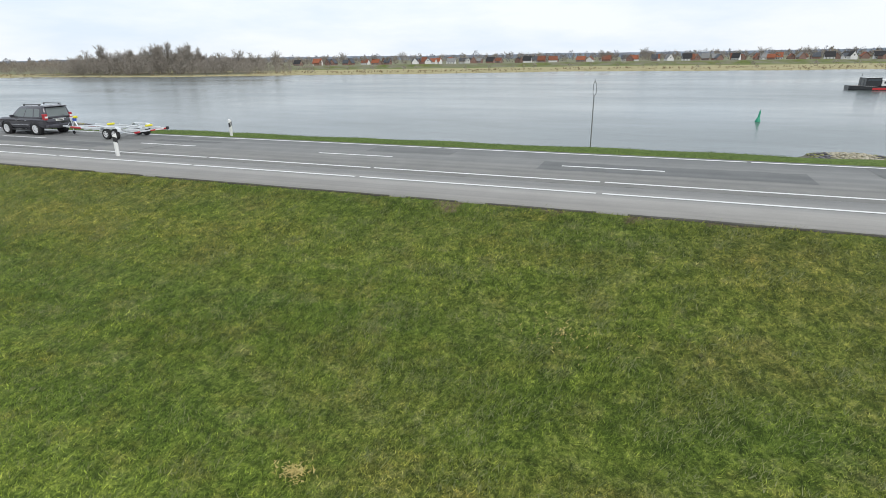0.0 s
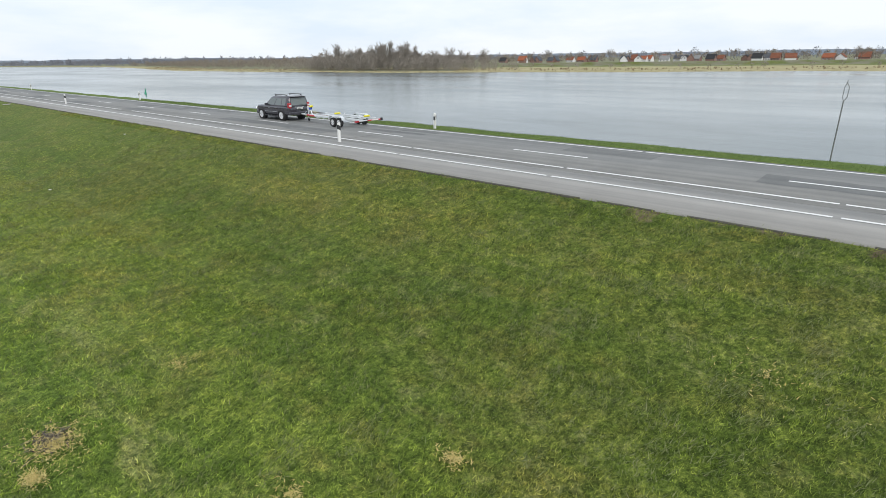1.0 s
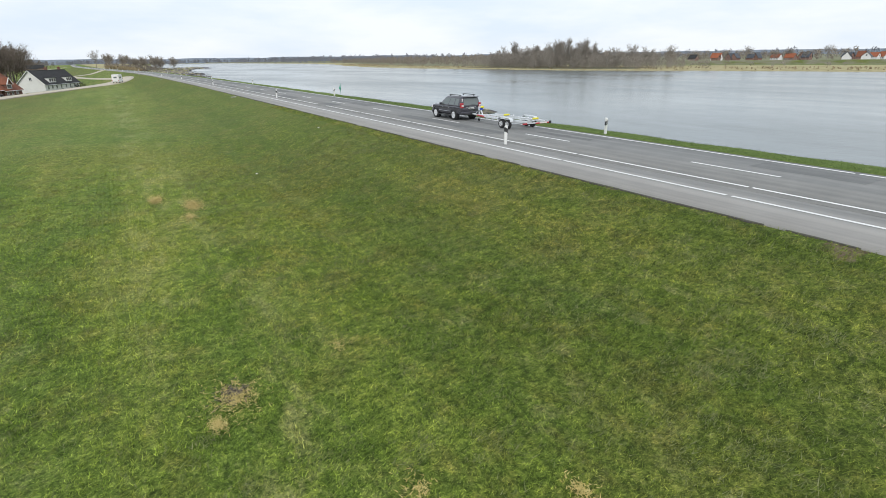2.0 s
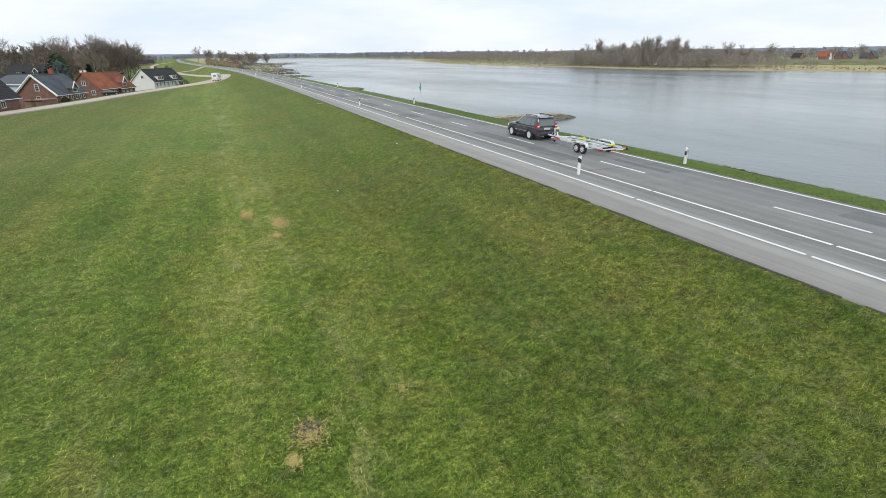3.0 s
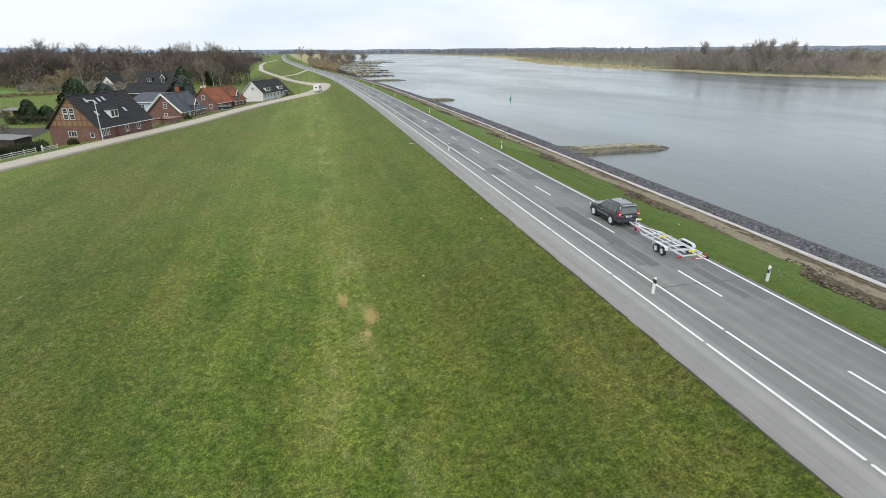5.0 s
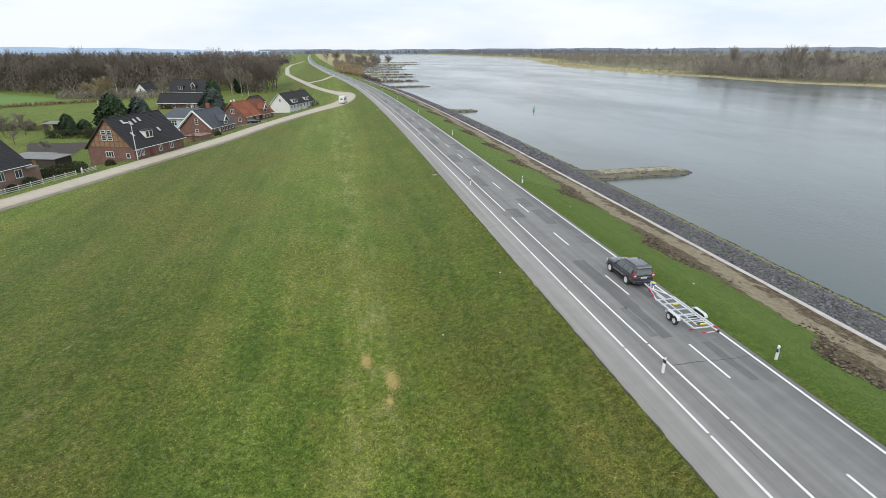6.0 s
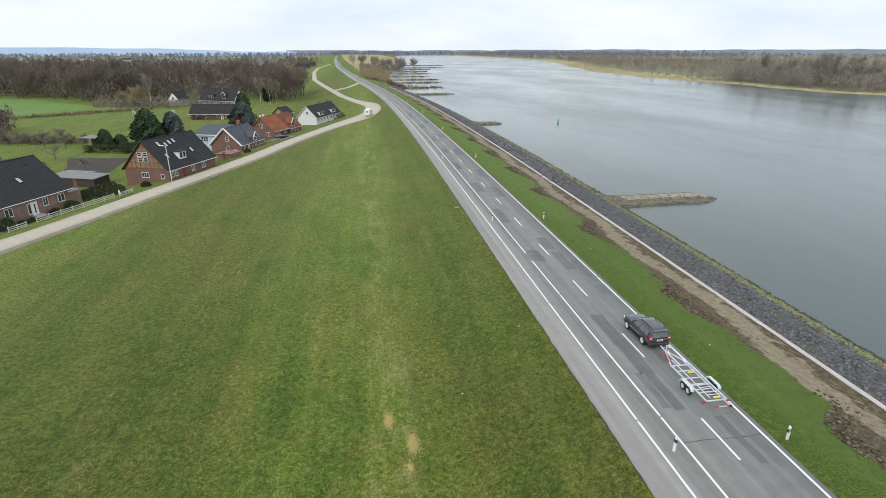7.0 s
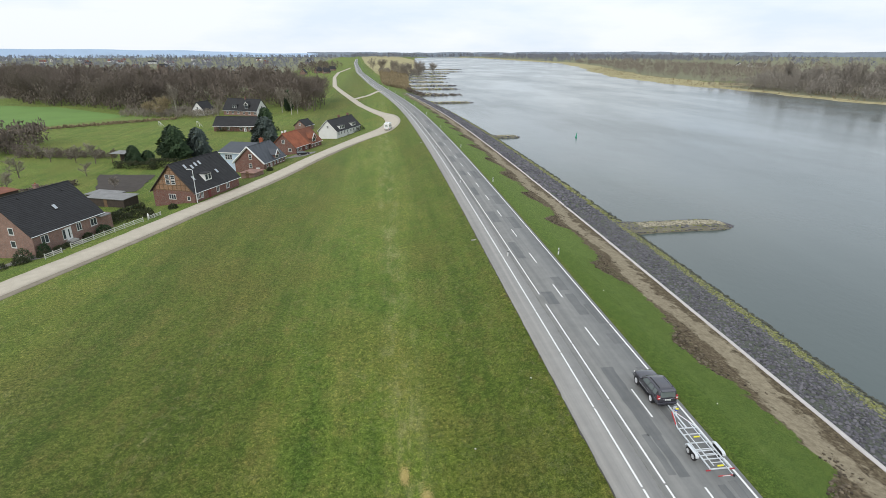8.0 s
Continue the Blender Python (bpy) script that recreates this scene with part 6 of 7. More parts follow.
# ---- bare trees, conifers, hedges ----
def tree_shape(seed, height_m=1.0, levels=4, kids=(5, 5, 5), trunk=0.022, twig_w=0.004, lean=0.5, start=0.3, droop=0.0, split=None):
    """A leafless tree of unit height: tapered limbs, and at their ends fans of twigs. Returns corners, triangles and, if split, the count of trunk triangles."""
    r = random.Random(seed)
    V, F = [], []

    def limb(a, b, ra, rb, sides=3):
        d = (b - a).normalized()
        u = d.cross(Vector((0.3, 0.5, 0.8))).normalized()
        w = d.cross(u)
        i = len(V)
        for p, q in ((a, ra), (b, rb)):
            for k in range(sides):
                t = 2 * math.pi * k / sides
                V.append(p + q * (math.cos(t) * u + math.sin(t) * w))
        for k in range(sides):
            j = (k + 1) % sides
            F.append((i + k, i + j, i + sides + j))
            F.append((i + k, i + sides + j, i + sides + k))

    def twig(a, b, w):
        d = (b - a)
        u = d.cross(Vector((r.uniform(-1, 1), r.uniform(-1, 1), r.uniform(-1, 1)))).normalized() * w
        i = len(V)
        V.extend((a + u, a - u, b))
        F.append((i, i + 1, i + 2))

    def grow(a, d, length, rad, lev):
        b = a + d * length
        if lev == 0:
            for _ in range(4):
                e = (d + Vector((r.gauss(0, 0.7), r.gauss(0, 0.7), r.gauss(0.15 - droop, 0.5)))).normalized()
                o = a + d * length * r.uniform(0.0, 0.9)
                twig(o, o + e * length * r.uniform(0.7, 1.4), twig_w)
            twig(a, b, twig_w * 1.4)
            return
        mid = a + d * length * 0.5 + Vector((r.gauss(0, 0.04), r.gauss(0, 0.04), 0)) * length
        limb(a, mid, rad, rad * 0.8, 4 if lev == levels - 1 else 3)
        limb(mid, b, rad * 0.8, rad * 0.55, 4 if lev == levels - 1 else 3)
        n = kids[levels - 1 - lev] if levels - 1 - lev < len(kids) else 4
        for k in range(n):
            f = start + (1 - start) * (k + r.random()) / n if lev == levels - 1 else 0.25 + 0.75 * (k + r.random()) / n
            t = r.uniform(0, 2 * math.pi)
            side = Vector((math.cos(t), math.sin(t), 0))
            up = 0.75 if lev == levels - 1 else 0.35
            e = (d * (0.55 + r.uniform(0, 0.4)) + side * lean * r.uniform(0.7, 1.5) + Vector((0, 0, up * 0.4 - droop))).normalized()
            grow(a + d * length * f, e, length * r.uniform(0.42, 0.62) * (1.15 - 0.4 * (f if lev == levels - 1 else 0.3)), rad * 0.45, lev - 1)
        if lev < levels - 1:
            grow(b, (d + Vector((r.gauss(0, 0.2), r.gauss(0, 0.2), 0.1))).normalized(), length * 0.5, rad * 0.5, lev - 1)

    grow(Vector((0, 0, -0.02)), Vector((r.gauss(0, 0.03), r.gauss(0, 0.03), 1)).normalized(), 0.72, trunk, levels - 1)
    v = np.array([p[:] for p in V])
    v[:, 2] *= height_m / v[:, 2].max()
    return v, np.array(F)


def puff_shape(seed, n=40, tall=1.0, wide=0.32, size=0.10, low=0.15):
    """A far tree: a short stem under a loose mass of small twig fans."""
    g = np.random.default_rng(seed)
    a = g.uniform(0, 6.3, n)
    h = g.beta(1.7, 1.3, n)
    rad = wide * np.sqrt(g.random(n)) * np.sin(np.pi * np.clip(0.12 + 0.86 * h, 0, 1)) ** 0.7
    c = np.column_stack([rad * np.cos(a), rad * np.sin(a), low + (tall - low) * h])
    d = g.normal(0, 1, (n, 3, 3)) * np.array([0.55, 0.55, 1.0]) * size
    v = (c[:, None, :] + d).reshape(-1, 3)
    f = np.arange(n * 3).reshape(-1, 3)
    s = np.array([(-0.012, 0, -0.02), (0.012, 0, -0.02), (0, 0, 0.6), (0, -0.012, -0.02), (0, 0.012, -0.02), (0, 0, 0.6)])
    return np.concatenate([v, s]), np.concatenate([f, [(n * 3, n * 3 + 1, n * 3 + 2), (n * 3 + 3, n * 3 + 4, n * 3 + 5)]])


WOOD = [tree_shape(k, 1.0, 4, (10, 5, 4), 0.012, 0.0022, 0.5, 0.30) for k in range(6)]
POPLAR = [tree_shape(20 + k, 1.0, 4, (11, 4, 4), 0.012, 0.003, 0.22, 0.2) for k in range(3)]
PUFF = [puff_shape(60 + k) for k in range(6)]
PUFF_FINE = [puff_shape(140 + k, 230, 1.0, 0.40, 0.040, 0.03) for k in range(5)]
PUFF_DENSE = [puff_shape(80 + k, 90, 1.0, 0.42, 0.075, 0.05) for k in range(5)]


def wood(name, shapes, pts, sizes, mat, label, category="wood", flat=1.0):
    pts = np.asarray(pts, float)
    n = len(pts)
    sizes = np.resize(sizes, n)
    rows = np.column_stack([pts[:, 0], pts[:, 1], height(pts[:, 0], pts[:, 1]) - 0.1, sizes, RNG.uniform(0, 6.3, n), RNG.integers(0, len(shapes), n), np.full(n, flat) * RNG.uniform(0.85, 1.1, n)])
    return scatter(name, shapes, rows, mat, label, category)


def in_band(line, depth, n, back):
    """Random places behind a line of corners, spread over a depth in the direction back."""
    line = np.asarray(line, float)
    seg = np.hypot(*np.diff(line, axis=0).T)
    t = np.concatenate([[0], np.cumsum(seg)])
    u = RNG.uniform(0, t[-1], n)
    d = RNG.uniform(0, 1, n) ** 1.25 * depth
    return np.column_stack([np.interp(u, t, line[:, 0]) + back[0] * d, np.interp(u, t, line[:, 1]) + back[1] * d])


EDGE = [(-43, 345), (-66, 372), (-100, 366), (-128, 362), (-150, 356), (-200, 396), (-245, 418), (-330, 520), (-440, 590)]
wood("bare_wood", WOOD, in_band(EDGE, 140, 170, (-0.25, 0.95)), RNG.uniform(20, 27, 170), M["bark"], "leafless broadleaf wood behind the fields")
wood("wood_undergrowth", PUFF_DENSE, in_band(EDGE, 120, 420, (-0.25, 0.95)), RNG.uniform(5, 10, 420), M["bark"], "tangled brown undergrowth of the wood", "undergrowth")
wood("bare_wood", PUFF, in_band([(-60, 470), (-200, 520), (-450, 640)], 260, 500, (-0.25, 0.95)), RNG.uniform(13, 20, 500), M["bark"], "deeper part of the leafless wood")
p = np.column_stack([RNG.uniform(-62, -38, 26), RNG.uniform(348, 425, 26)])
wood("bare_wood", WOOD, p, RNG.uniform(17, 24, 26), M["bark"], "leafless end of the wood towards the lane")
wood("wood_thicket", PUFF_FINE, in_band([(-38, 352)] + EDGE, 130, 300, (-0.25, 0.95)), RNG.uniform(11, 20, 300), M["bark"], "dense fine branches inside the wood", "thicket")
# trees on the near shore further up the river
p = np.column_stack([RNG.uniform(-15, 85, 70), RNG.uniform(890, 1080, 70)])
p[:, 0] += (p[:, 1] - 900) * 0.12
p = p[:32]
wood("shore_grove", WOOD, p, RNG.uniform(17, 27, 32), M["bark_warm"], "leafless grove on the near shore")
wood("shore_scrub", PUFF_DENSE, np.column_stack([RNG.uniform(0, 70, 90), RNG.uniform(880, 1060, 90)]), RNG.uniform(5, 10, 90), M["bark_warm"], "brown scrub under the grove", "scrub")
y = RNG.uniform(540, 980, 2600)
x = bend(y) + RNG.uniform(0.55, 1.0, 2600) * near_shore(y)
REED = [puff_shape(120 + k, 14, 1.0, 0.9, 0.5, 0.0) for k in range(4)]
wood("reed_bed", REED, np.column_stack([x, y]), RNG.uniform(1.2, 2.4, 2600), M["reed"], "dry straw-coloured reeds on the shore", "reeds")
x = RNG.uniform(24, 75, 260)
wood("groyne_scrub", PUFF_DENSE, np.column_stack([x, 500 + (x - 24) * 0.05 + RNG.normal(0, 4, 260)]), RNG.uniform(2, 4.5, 260), M["bark"], "dark scrub on a groyne", "scrub")

BRUSH = [puff_shape(160 + k, 36, 1.0, 0.8, 0.11, 0.0) for k in range(4)]
cy = 48.7 + 22.5 * RNG.integers(-2, 10, 620) + RNG.normal(-0.5, 3.4, 620)
cs = np.minimum(soil_edge(cy) + 0.3 + np.abs(RNG.normal(0, 1.6, 620)), 40.3)
wood("brush_heap", BRUSH, np.column_stack([cs + bend(cy), cy]), RNG.uniform(0.2, 0.62, 620), M["brush"], "brown brushwood and roots on the turned soil", "brushwood", 0.5)

# ---- the far bank ----
def bank_points(n, q0, q1, y0, y1):
    y = RNG.uniform(y0, y1, n)
    return np.column_stack([far_shore(y) + RNG.uniform(q0, q1, n), y])


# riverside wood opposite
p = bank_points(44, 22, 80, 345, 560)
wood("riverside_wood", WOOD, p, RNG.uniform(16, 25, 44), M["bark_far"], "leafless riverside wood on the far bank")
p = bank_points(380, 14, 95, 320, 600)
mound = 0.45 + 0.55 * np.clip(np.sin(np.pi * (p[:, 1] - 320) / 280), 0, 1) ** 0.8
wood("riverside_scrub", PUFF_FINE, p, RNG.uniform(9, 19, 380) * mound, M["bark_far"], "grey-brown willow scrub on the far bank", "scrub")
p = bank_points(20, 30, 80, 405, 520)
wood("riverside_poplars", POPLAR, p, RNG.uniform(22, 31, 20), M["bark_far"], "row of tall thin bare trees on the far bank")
p = bank_points(420, 60, 240, 680, 1900)
wood("riverside_wood", PUFF_DENSE, p, RNG.uniform(7, 14, 420), M["bark_warm"], "bare wood upstream on the far bank")
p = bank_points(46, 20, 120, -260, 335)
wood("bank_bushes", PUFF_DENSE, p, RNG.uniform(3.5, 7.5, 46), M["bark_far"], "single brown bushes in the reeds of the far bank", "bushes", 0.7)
p = bank_points(1500, 1, 60, -500, 1300)
wood("far_reeds", REED, p, RNG.uniform(0.5, 1.0, 1500), M["reed"], "dry reeds along the far waterline", "reeds")
p = bank_points(560, 110, 330, 400, 1300)
p = p[(p[:, 1] < 640) | (p[:, 0] - far_shore(p[:, 1]) > 190)]
wood("meadow_trees", PUFF, p, RNG.uniform(6, 11, len(p)), M["bark_warm"], "loose bare trees behind the riverside wood")
# tree lines behind the far dike and on the horizon
p = bank_points(640, 260, 560, -700, 1200)
wood("village_trees", PUFF_DENSE, p, RNG.uniform(8, 14, 640), M["bark_warm"], "bare trees among the far village")
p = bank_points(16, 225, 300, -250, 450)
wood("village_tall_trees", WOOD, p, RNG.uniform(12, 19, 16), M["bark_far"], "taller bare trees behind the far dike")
# woods beyond here wear haze_wood, paled to blue-grey in place of air haze
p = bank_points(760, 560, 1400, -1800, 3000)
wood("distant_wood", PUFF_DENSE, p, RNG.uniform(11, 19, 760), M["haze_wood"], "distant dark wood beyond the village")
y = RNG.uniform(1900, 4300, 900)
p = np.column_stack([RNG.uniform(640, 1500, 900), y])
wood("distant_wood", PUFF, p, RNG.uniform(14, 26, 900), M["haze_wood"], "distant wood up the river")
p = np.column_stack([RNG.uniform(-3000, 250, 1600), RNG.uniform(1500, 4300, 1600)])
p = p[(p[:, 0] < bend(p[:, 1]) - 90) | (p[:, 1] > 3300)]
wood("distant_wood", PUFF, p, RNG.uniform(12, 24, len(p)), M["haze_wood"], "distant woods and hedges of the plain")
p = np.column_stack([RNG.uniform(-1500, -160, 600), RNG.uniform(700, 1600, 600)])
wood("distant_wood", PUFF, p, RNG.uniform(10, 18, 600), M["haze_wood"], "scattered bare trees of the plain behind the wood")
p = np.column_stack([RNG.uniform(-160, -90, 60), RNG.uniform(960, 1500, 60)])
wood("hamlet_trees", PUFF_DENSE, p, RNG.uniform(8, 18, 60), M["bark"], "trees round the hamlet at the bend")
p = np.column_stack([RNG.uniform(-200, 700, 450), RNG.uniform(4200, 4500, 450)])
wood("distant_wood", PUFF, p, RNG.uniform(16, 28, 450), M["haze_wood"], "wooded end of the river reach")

# hills on the skyline, distance haze painted in as blue
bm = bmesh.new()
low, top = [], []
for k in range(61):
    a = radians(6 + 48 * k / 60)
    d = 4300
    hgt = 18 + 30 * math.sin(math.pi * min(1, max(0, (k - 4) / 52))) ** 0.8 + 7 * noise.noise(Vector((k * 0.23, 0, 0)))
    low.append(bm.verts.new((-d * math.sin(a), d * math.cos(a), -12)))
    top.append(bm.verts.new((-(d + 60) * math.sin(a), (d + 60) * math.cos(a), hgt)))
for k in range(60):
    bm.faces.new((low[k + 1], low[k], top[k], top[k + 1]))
tagged(part("backdrop_hills", bm, M["hills"]), "low hills on the skyline, haze painted in as blue", "hills", kind="structure")


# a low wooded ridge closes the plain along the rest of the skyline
# its grey-blue is distance haze, put into the colour
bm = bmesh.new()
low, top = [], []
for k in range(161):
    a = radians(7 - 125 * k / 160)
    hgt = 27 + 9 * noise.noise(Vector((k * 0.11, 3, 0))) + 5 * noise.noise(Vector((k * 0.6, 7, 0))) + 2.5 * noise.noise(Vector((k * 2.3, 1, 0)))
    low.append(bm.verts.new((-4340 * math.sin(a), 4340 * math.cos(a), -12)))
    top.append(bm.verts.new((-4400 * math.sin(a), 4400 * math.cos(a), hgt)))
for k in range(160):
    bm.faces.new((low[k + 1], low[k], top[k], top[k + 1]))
tagged(part("backdrop_ridge", bm, M["ridge"]), "low wooded ridge on the skyline, haze painted into its colour", "ridge", kind="structure")


# ---- far village houses ----
def far_house(x, y, turn, L, W, eave, ridge, wall, roof):
    z = float(height(x, y))
    h = thing("far_house", "small %s house seen far off" % ("red-roofed" if roof in ("tile_orange", "tile_rust") else "dark-roofed"), "house", pose(x, y, z, 0, 0, turn), group="far village houses")
    bm = bmesh.new()
    slab(bm, [(-W / 2, -0.5), (W / 2, -0.5), (W / 2, eave), (0, ridge), (-W / 2, eave)], 0, L)
    part("wall", bm, M[wall], h)
    for s in (1, -1):
        bm = bmesh.new()
        slab(bm, [(s * -0.05, ridge + 0.25), (s * (W / 2 + 0.5), eave - 0.3), (s * (W / 2 + 0.5), eave - 0.1), (s * -0.05, ridge + 0.5)], -0.4, L + 0.4)
        part("roof_slope", bm, M[roof], h)
    for k in range(3):
        xx = L * (k + 0.5) / 3
        win = part("window", boxes((xx - 0.7, xx + 0.7, -W / 2 - 0.06, -W / 2, 0.9, 2.3)), M["white"], h)
        part("pane", boxes((xx - 0.55, xx + 0.55, -W / 2 - 0.09, -W / 2 - 0.06, 1.0, 2.2)), M["pane"], win)
    part("gable_window", boxes((-0.06, 0, -0.6, 0.6, eave + 0.4, eave + 1.7)), M["pane"], h)


for k in range(84):
    y = -330 + 9.2 * k + RNG.uniform(-6, 6)
    x = float(far_shore(y)) + RNG.uniform(220, 345)
    turn = [0, 90, 80, 100, 10][k % 5] + float(RNG.uniform(-12, 12)) + (180 if k % 2 else 0)
    wall = ["render_white", "brick_brown", "brick_brown", "render_white"][int(RNG.integers(0, 4))]
    roof = ["tile_dark", "tile_rust", "tile_dark", "tile_blue", "tile_rust", "felt", "tile_blue", "tile_orange"][int(RNG.integers(0, 8))]
    far_house(x, y, turn, RNG.uniform(7, 11), RNG.uniform(7, 9), 3.2, RNG.uniform(6.6, 8.8), wall, roof)
for x, y, t in ((-96, 980, 20), (-112, 1010, 35), (-104, 1060, 10), (-120, 1100, 60), (-98, 1130, 20), (-125, 940, 80), (850, 1215, 40), (830, 1160, 10), (870, 1280, 70), (815, 1110, 100)):
    far_house(x, y, t, 12, 9, 3.2, 8.0, "brick_brown" if x < 0 else "render_white", "tile_dark")


for k in range(44):
    y = float(RNG.uniform(1250, 2600))
    x = -float(RNG.uniform(0.10, 0.95)) * y
    far_house(x, y, RNG.uniform(0, 180), RNG.uniform(12, 30), RNG.uniform(9, 12), RNG.uniform(3.5, 7), RNG.uniform(8, 11), "render_white" if k % 3 else "brick_brown", "tile_dark" if k % 2 else "tile_rust")


# ---- single trees and bushes of the gardens ----
def split_tree(name, label, shape, m, size, bark, crown_mat, category="tree"):
    v, f = shape
    t = thing(name, label, category, m)
    k = 8 + 8
    trunk, crown = f[:k], f[k:]
    part("trunk", raw_mesh("trunk", v * size, trunk), bark, t)
    part("crown", raw_mesh("crown", v * size, crown), crown_mat, t)
    return t


GARDEN = [tree_shape(200 + k, 1.0, 4, (8, 5, 4), 0.026, 0.006, 0.75, 0.22) for k in range(3)]
for k, (x, y, s) in enumerate(((-102, 190.4, 6.5), (-94.7, 188, 7.5), (-111, 192.3, 5), (-106.4, 167.5, 7), (-88, 168, 4.5), (-120, 200, 6), (-99, 150, 6), (-72, 150, 4))):
    split_tree("garden_tree", "small bare fruit tree in the garden", GARDEN[k % 3], at(x, y, 0, k * 77), s, M["bark"], M["bark_warm"])
WILLOW = tree_shape(301, 1.0, 4, (16, 7, 5), 0.03, 0.004, 0.8, 0.12, 0.1)
split_tree("willow", "broad pale bare willow at the edge of the wood", WILLOW, at(-123, 330, 0), 12.5, M["bark"], M["willow"])
split_tree("willow", "broad pale bare willow at the edge of the wood", WILLOW, at(-134, 338, 0, 100), 9.0, M["bark"], M["willow"])
BIRCH = tree_shape(310, 1.0, 4, (9, 4, 4), 0.012, 0.003, 0.3, 0.35)
for x, y, s in ((-117, 330, 19), (-84, 296, 13), (-52, 330, 17), (-49, 334, 15), (-60, 345, 16)):
    split_tree("birch", "slender bare birch with a pale trunk", BIRCH, at(x, y, 0, x * 7), s, M["birch"], M["bark_warm"])


def conifer(label, m, tall, wide, mat, seed):
    g = np.random.default_rng(seed)
    t = thing("conifer", label, "conifer", m)
    bm = bmesh.new()
    rod(bm, (0, 0, -0.2), (0, 0, tall * 0.9), tall * 0.022, 0.03, n=7)
    part("trunk", bm, M["bark"], t)
    n = 2600
    h = g.beta(1.1, 1.5, n)
    a0 = g.uniform(0, 6.3, n)
    lump = 1 + 0.16 * np.sin(3 * a0 + 9 * h) + 0.12 * np.sin(5 * a0 - 14 * h)
    rad = wide * np.minimum(1, 0.55 + 2.2 * h) * (1 - h) ** 0.42 * g.uniform(0.3, 1.0, n) ** 0.5 * lump
    a = a0
    c = np.column_stack([rad * np.cos(a), rad * np.sin(a), tall * (0.06 + 0.94 * h) - rad * 0.15])
    out = np.column_stack([np.cos(a), np.sin(a), np.full(n, -0.25)])
    w = np.column_stack([-np.sin(a), np.cos(a), np.zeros(n)])
    L = tall * 0.075 * g.uniform(0.6, 1.3, n)[:, None]
    tip = c + out * L + g.normal(0, 0.03 * tall * 0.3, (n, 3))
    s = w * L * 0.38
    up = np.array([0, 0, 1.0]) * L * 0.25
    v = np.stack([c + s + up, c - s + up, tip, c - s - up * 1.2], 1).reshape(-1, 3)
    i = np.arange(n)[:, None] * 4
    part("crown", raw_mesh("crown", v, np.concatenate([i + (0, 1, 2), i + (1, 3, 2)])), mat, t)


conifer("dense dark green conifer in the garden", at(-71.5, 194.5), 11.5, 5.4, M["needles"], 1)
conifer("bluish fir beside a darker conifer", at(-65.0, 199.5), 10.0, 4.2, M["bluefir"], 2)
conifer("large dark bluish fir behind the houses", at(-45.5, 218.5), 11.5, 5.2, M["bluefir"], 3)
conifer("tall dark conifer behind the houses", at(-47.5, 232.0), 13.5, 3.6, M["needles"], 4)
conifer("small dark conifer beside the shelter", at(-81.0, 184.5), 6.5, 2.6, M["needles"], 5)
conifer("small dark conifer beside the shelter", at(-77.5, 187.0), 4.5, 2.6, M["needles"], 6)
conifer("dark conifer at the wood's edge", at(-57, 352), 13.0, 2.2, M["needles"], 7)


def bush(label, m, rx, ry, rz, mat, seed, n=700, leaf=0.09, name="bush"):
    """A clipped or loose bush of many small leaves."""
    g = np.random.default_rng(seed)
    t = thing(name, label, "bush" if name == "bush" else "hedge", m)
    d = g.normal(0, 1, (n, 3))
    d /= np.linalg.norm(d, axis=1)[:, None]
    d[:, 2] = np.abs(d[:, 2]) if name == "bush" else d[:, 2]
    if name == "hedge":
        d = np.clip(d * 1.5, -1, 1)
    c = d * np.array([rx, ry, rz]) * g.uniform(0.72, 1.05, (n, 1))
    if name == "hedge":
        c[:, 2] = np.abs(c[:, 2])
    v = (c[:, None, :] + g.normal(0, leaf, (n, 3, 3))).reshape(-1, 3)
    part("foliage", raw_mesh("foliage", v, np.arange(n * 3).reshape(-1, 3)), mat, t)
    bm = bmesh.new()
    for k in range(4):
        a = k * 1.57
        rod(bm, (0, 0, -0.1), (0.35 * rx * math.cos(a), 0.35 * ry * math.sin(a), rz * 0.6), 0.03, 0.012, n=4)
    part("stems", bm, M["bark"], t)


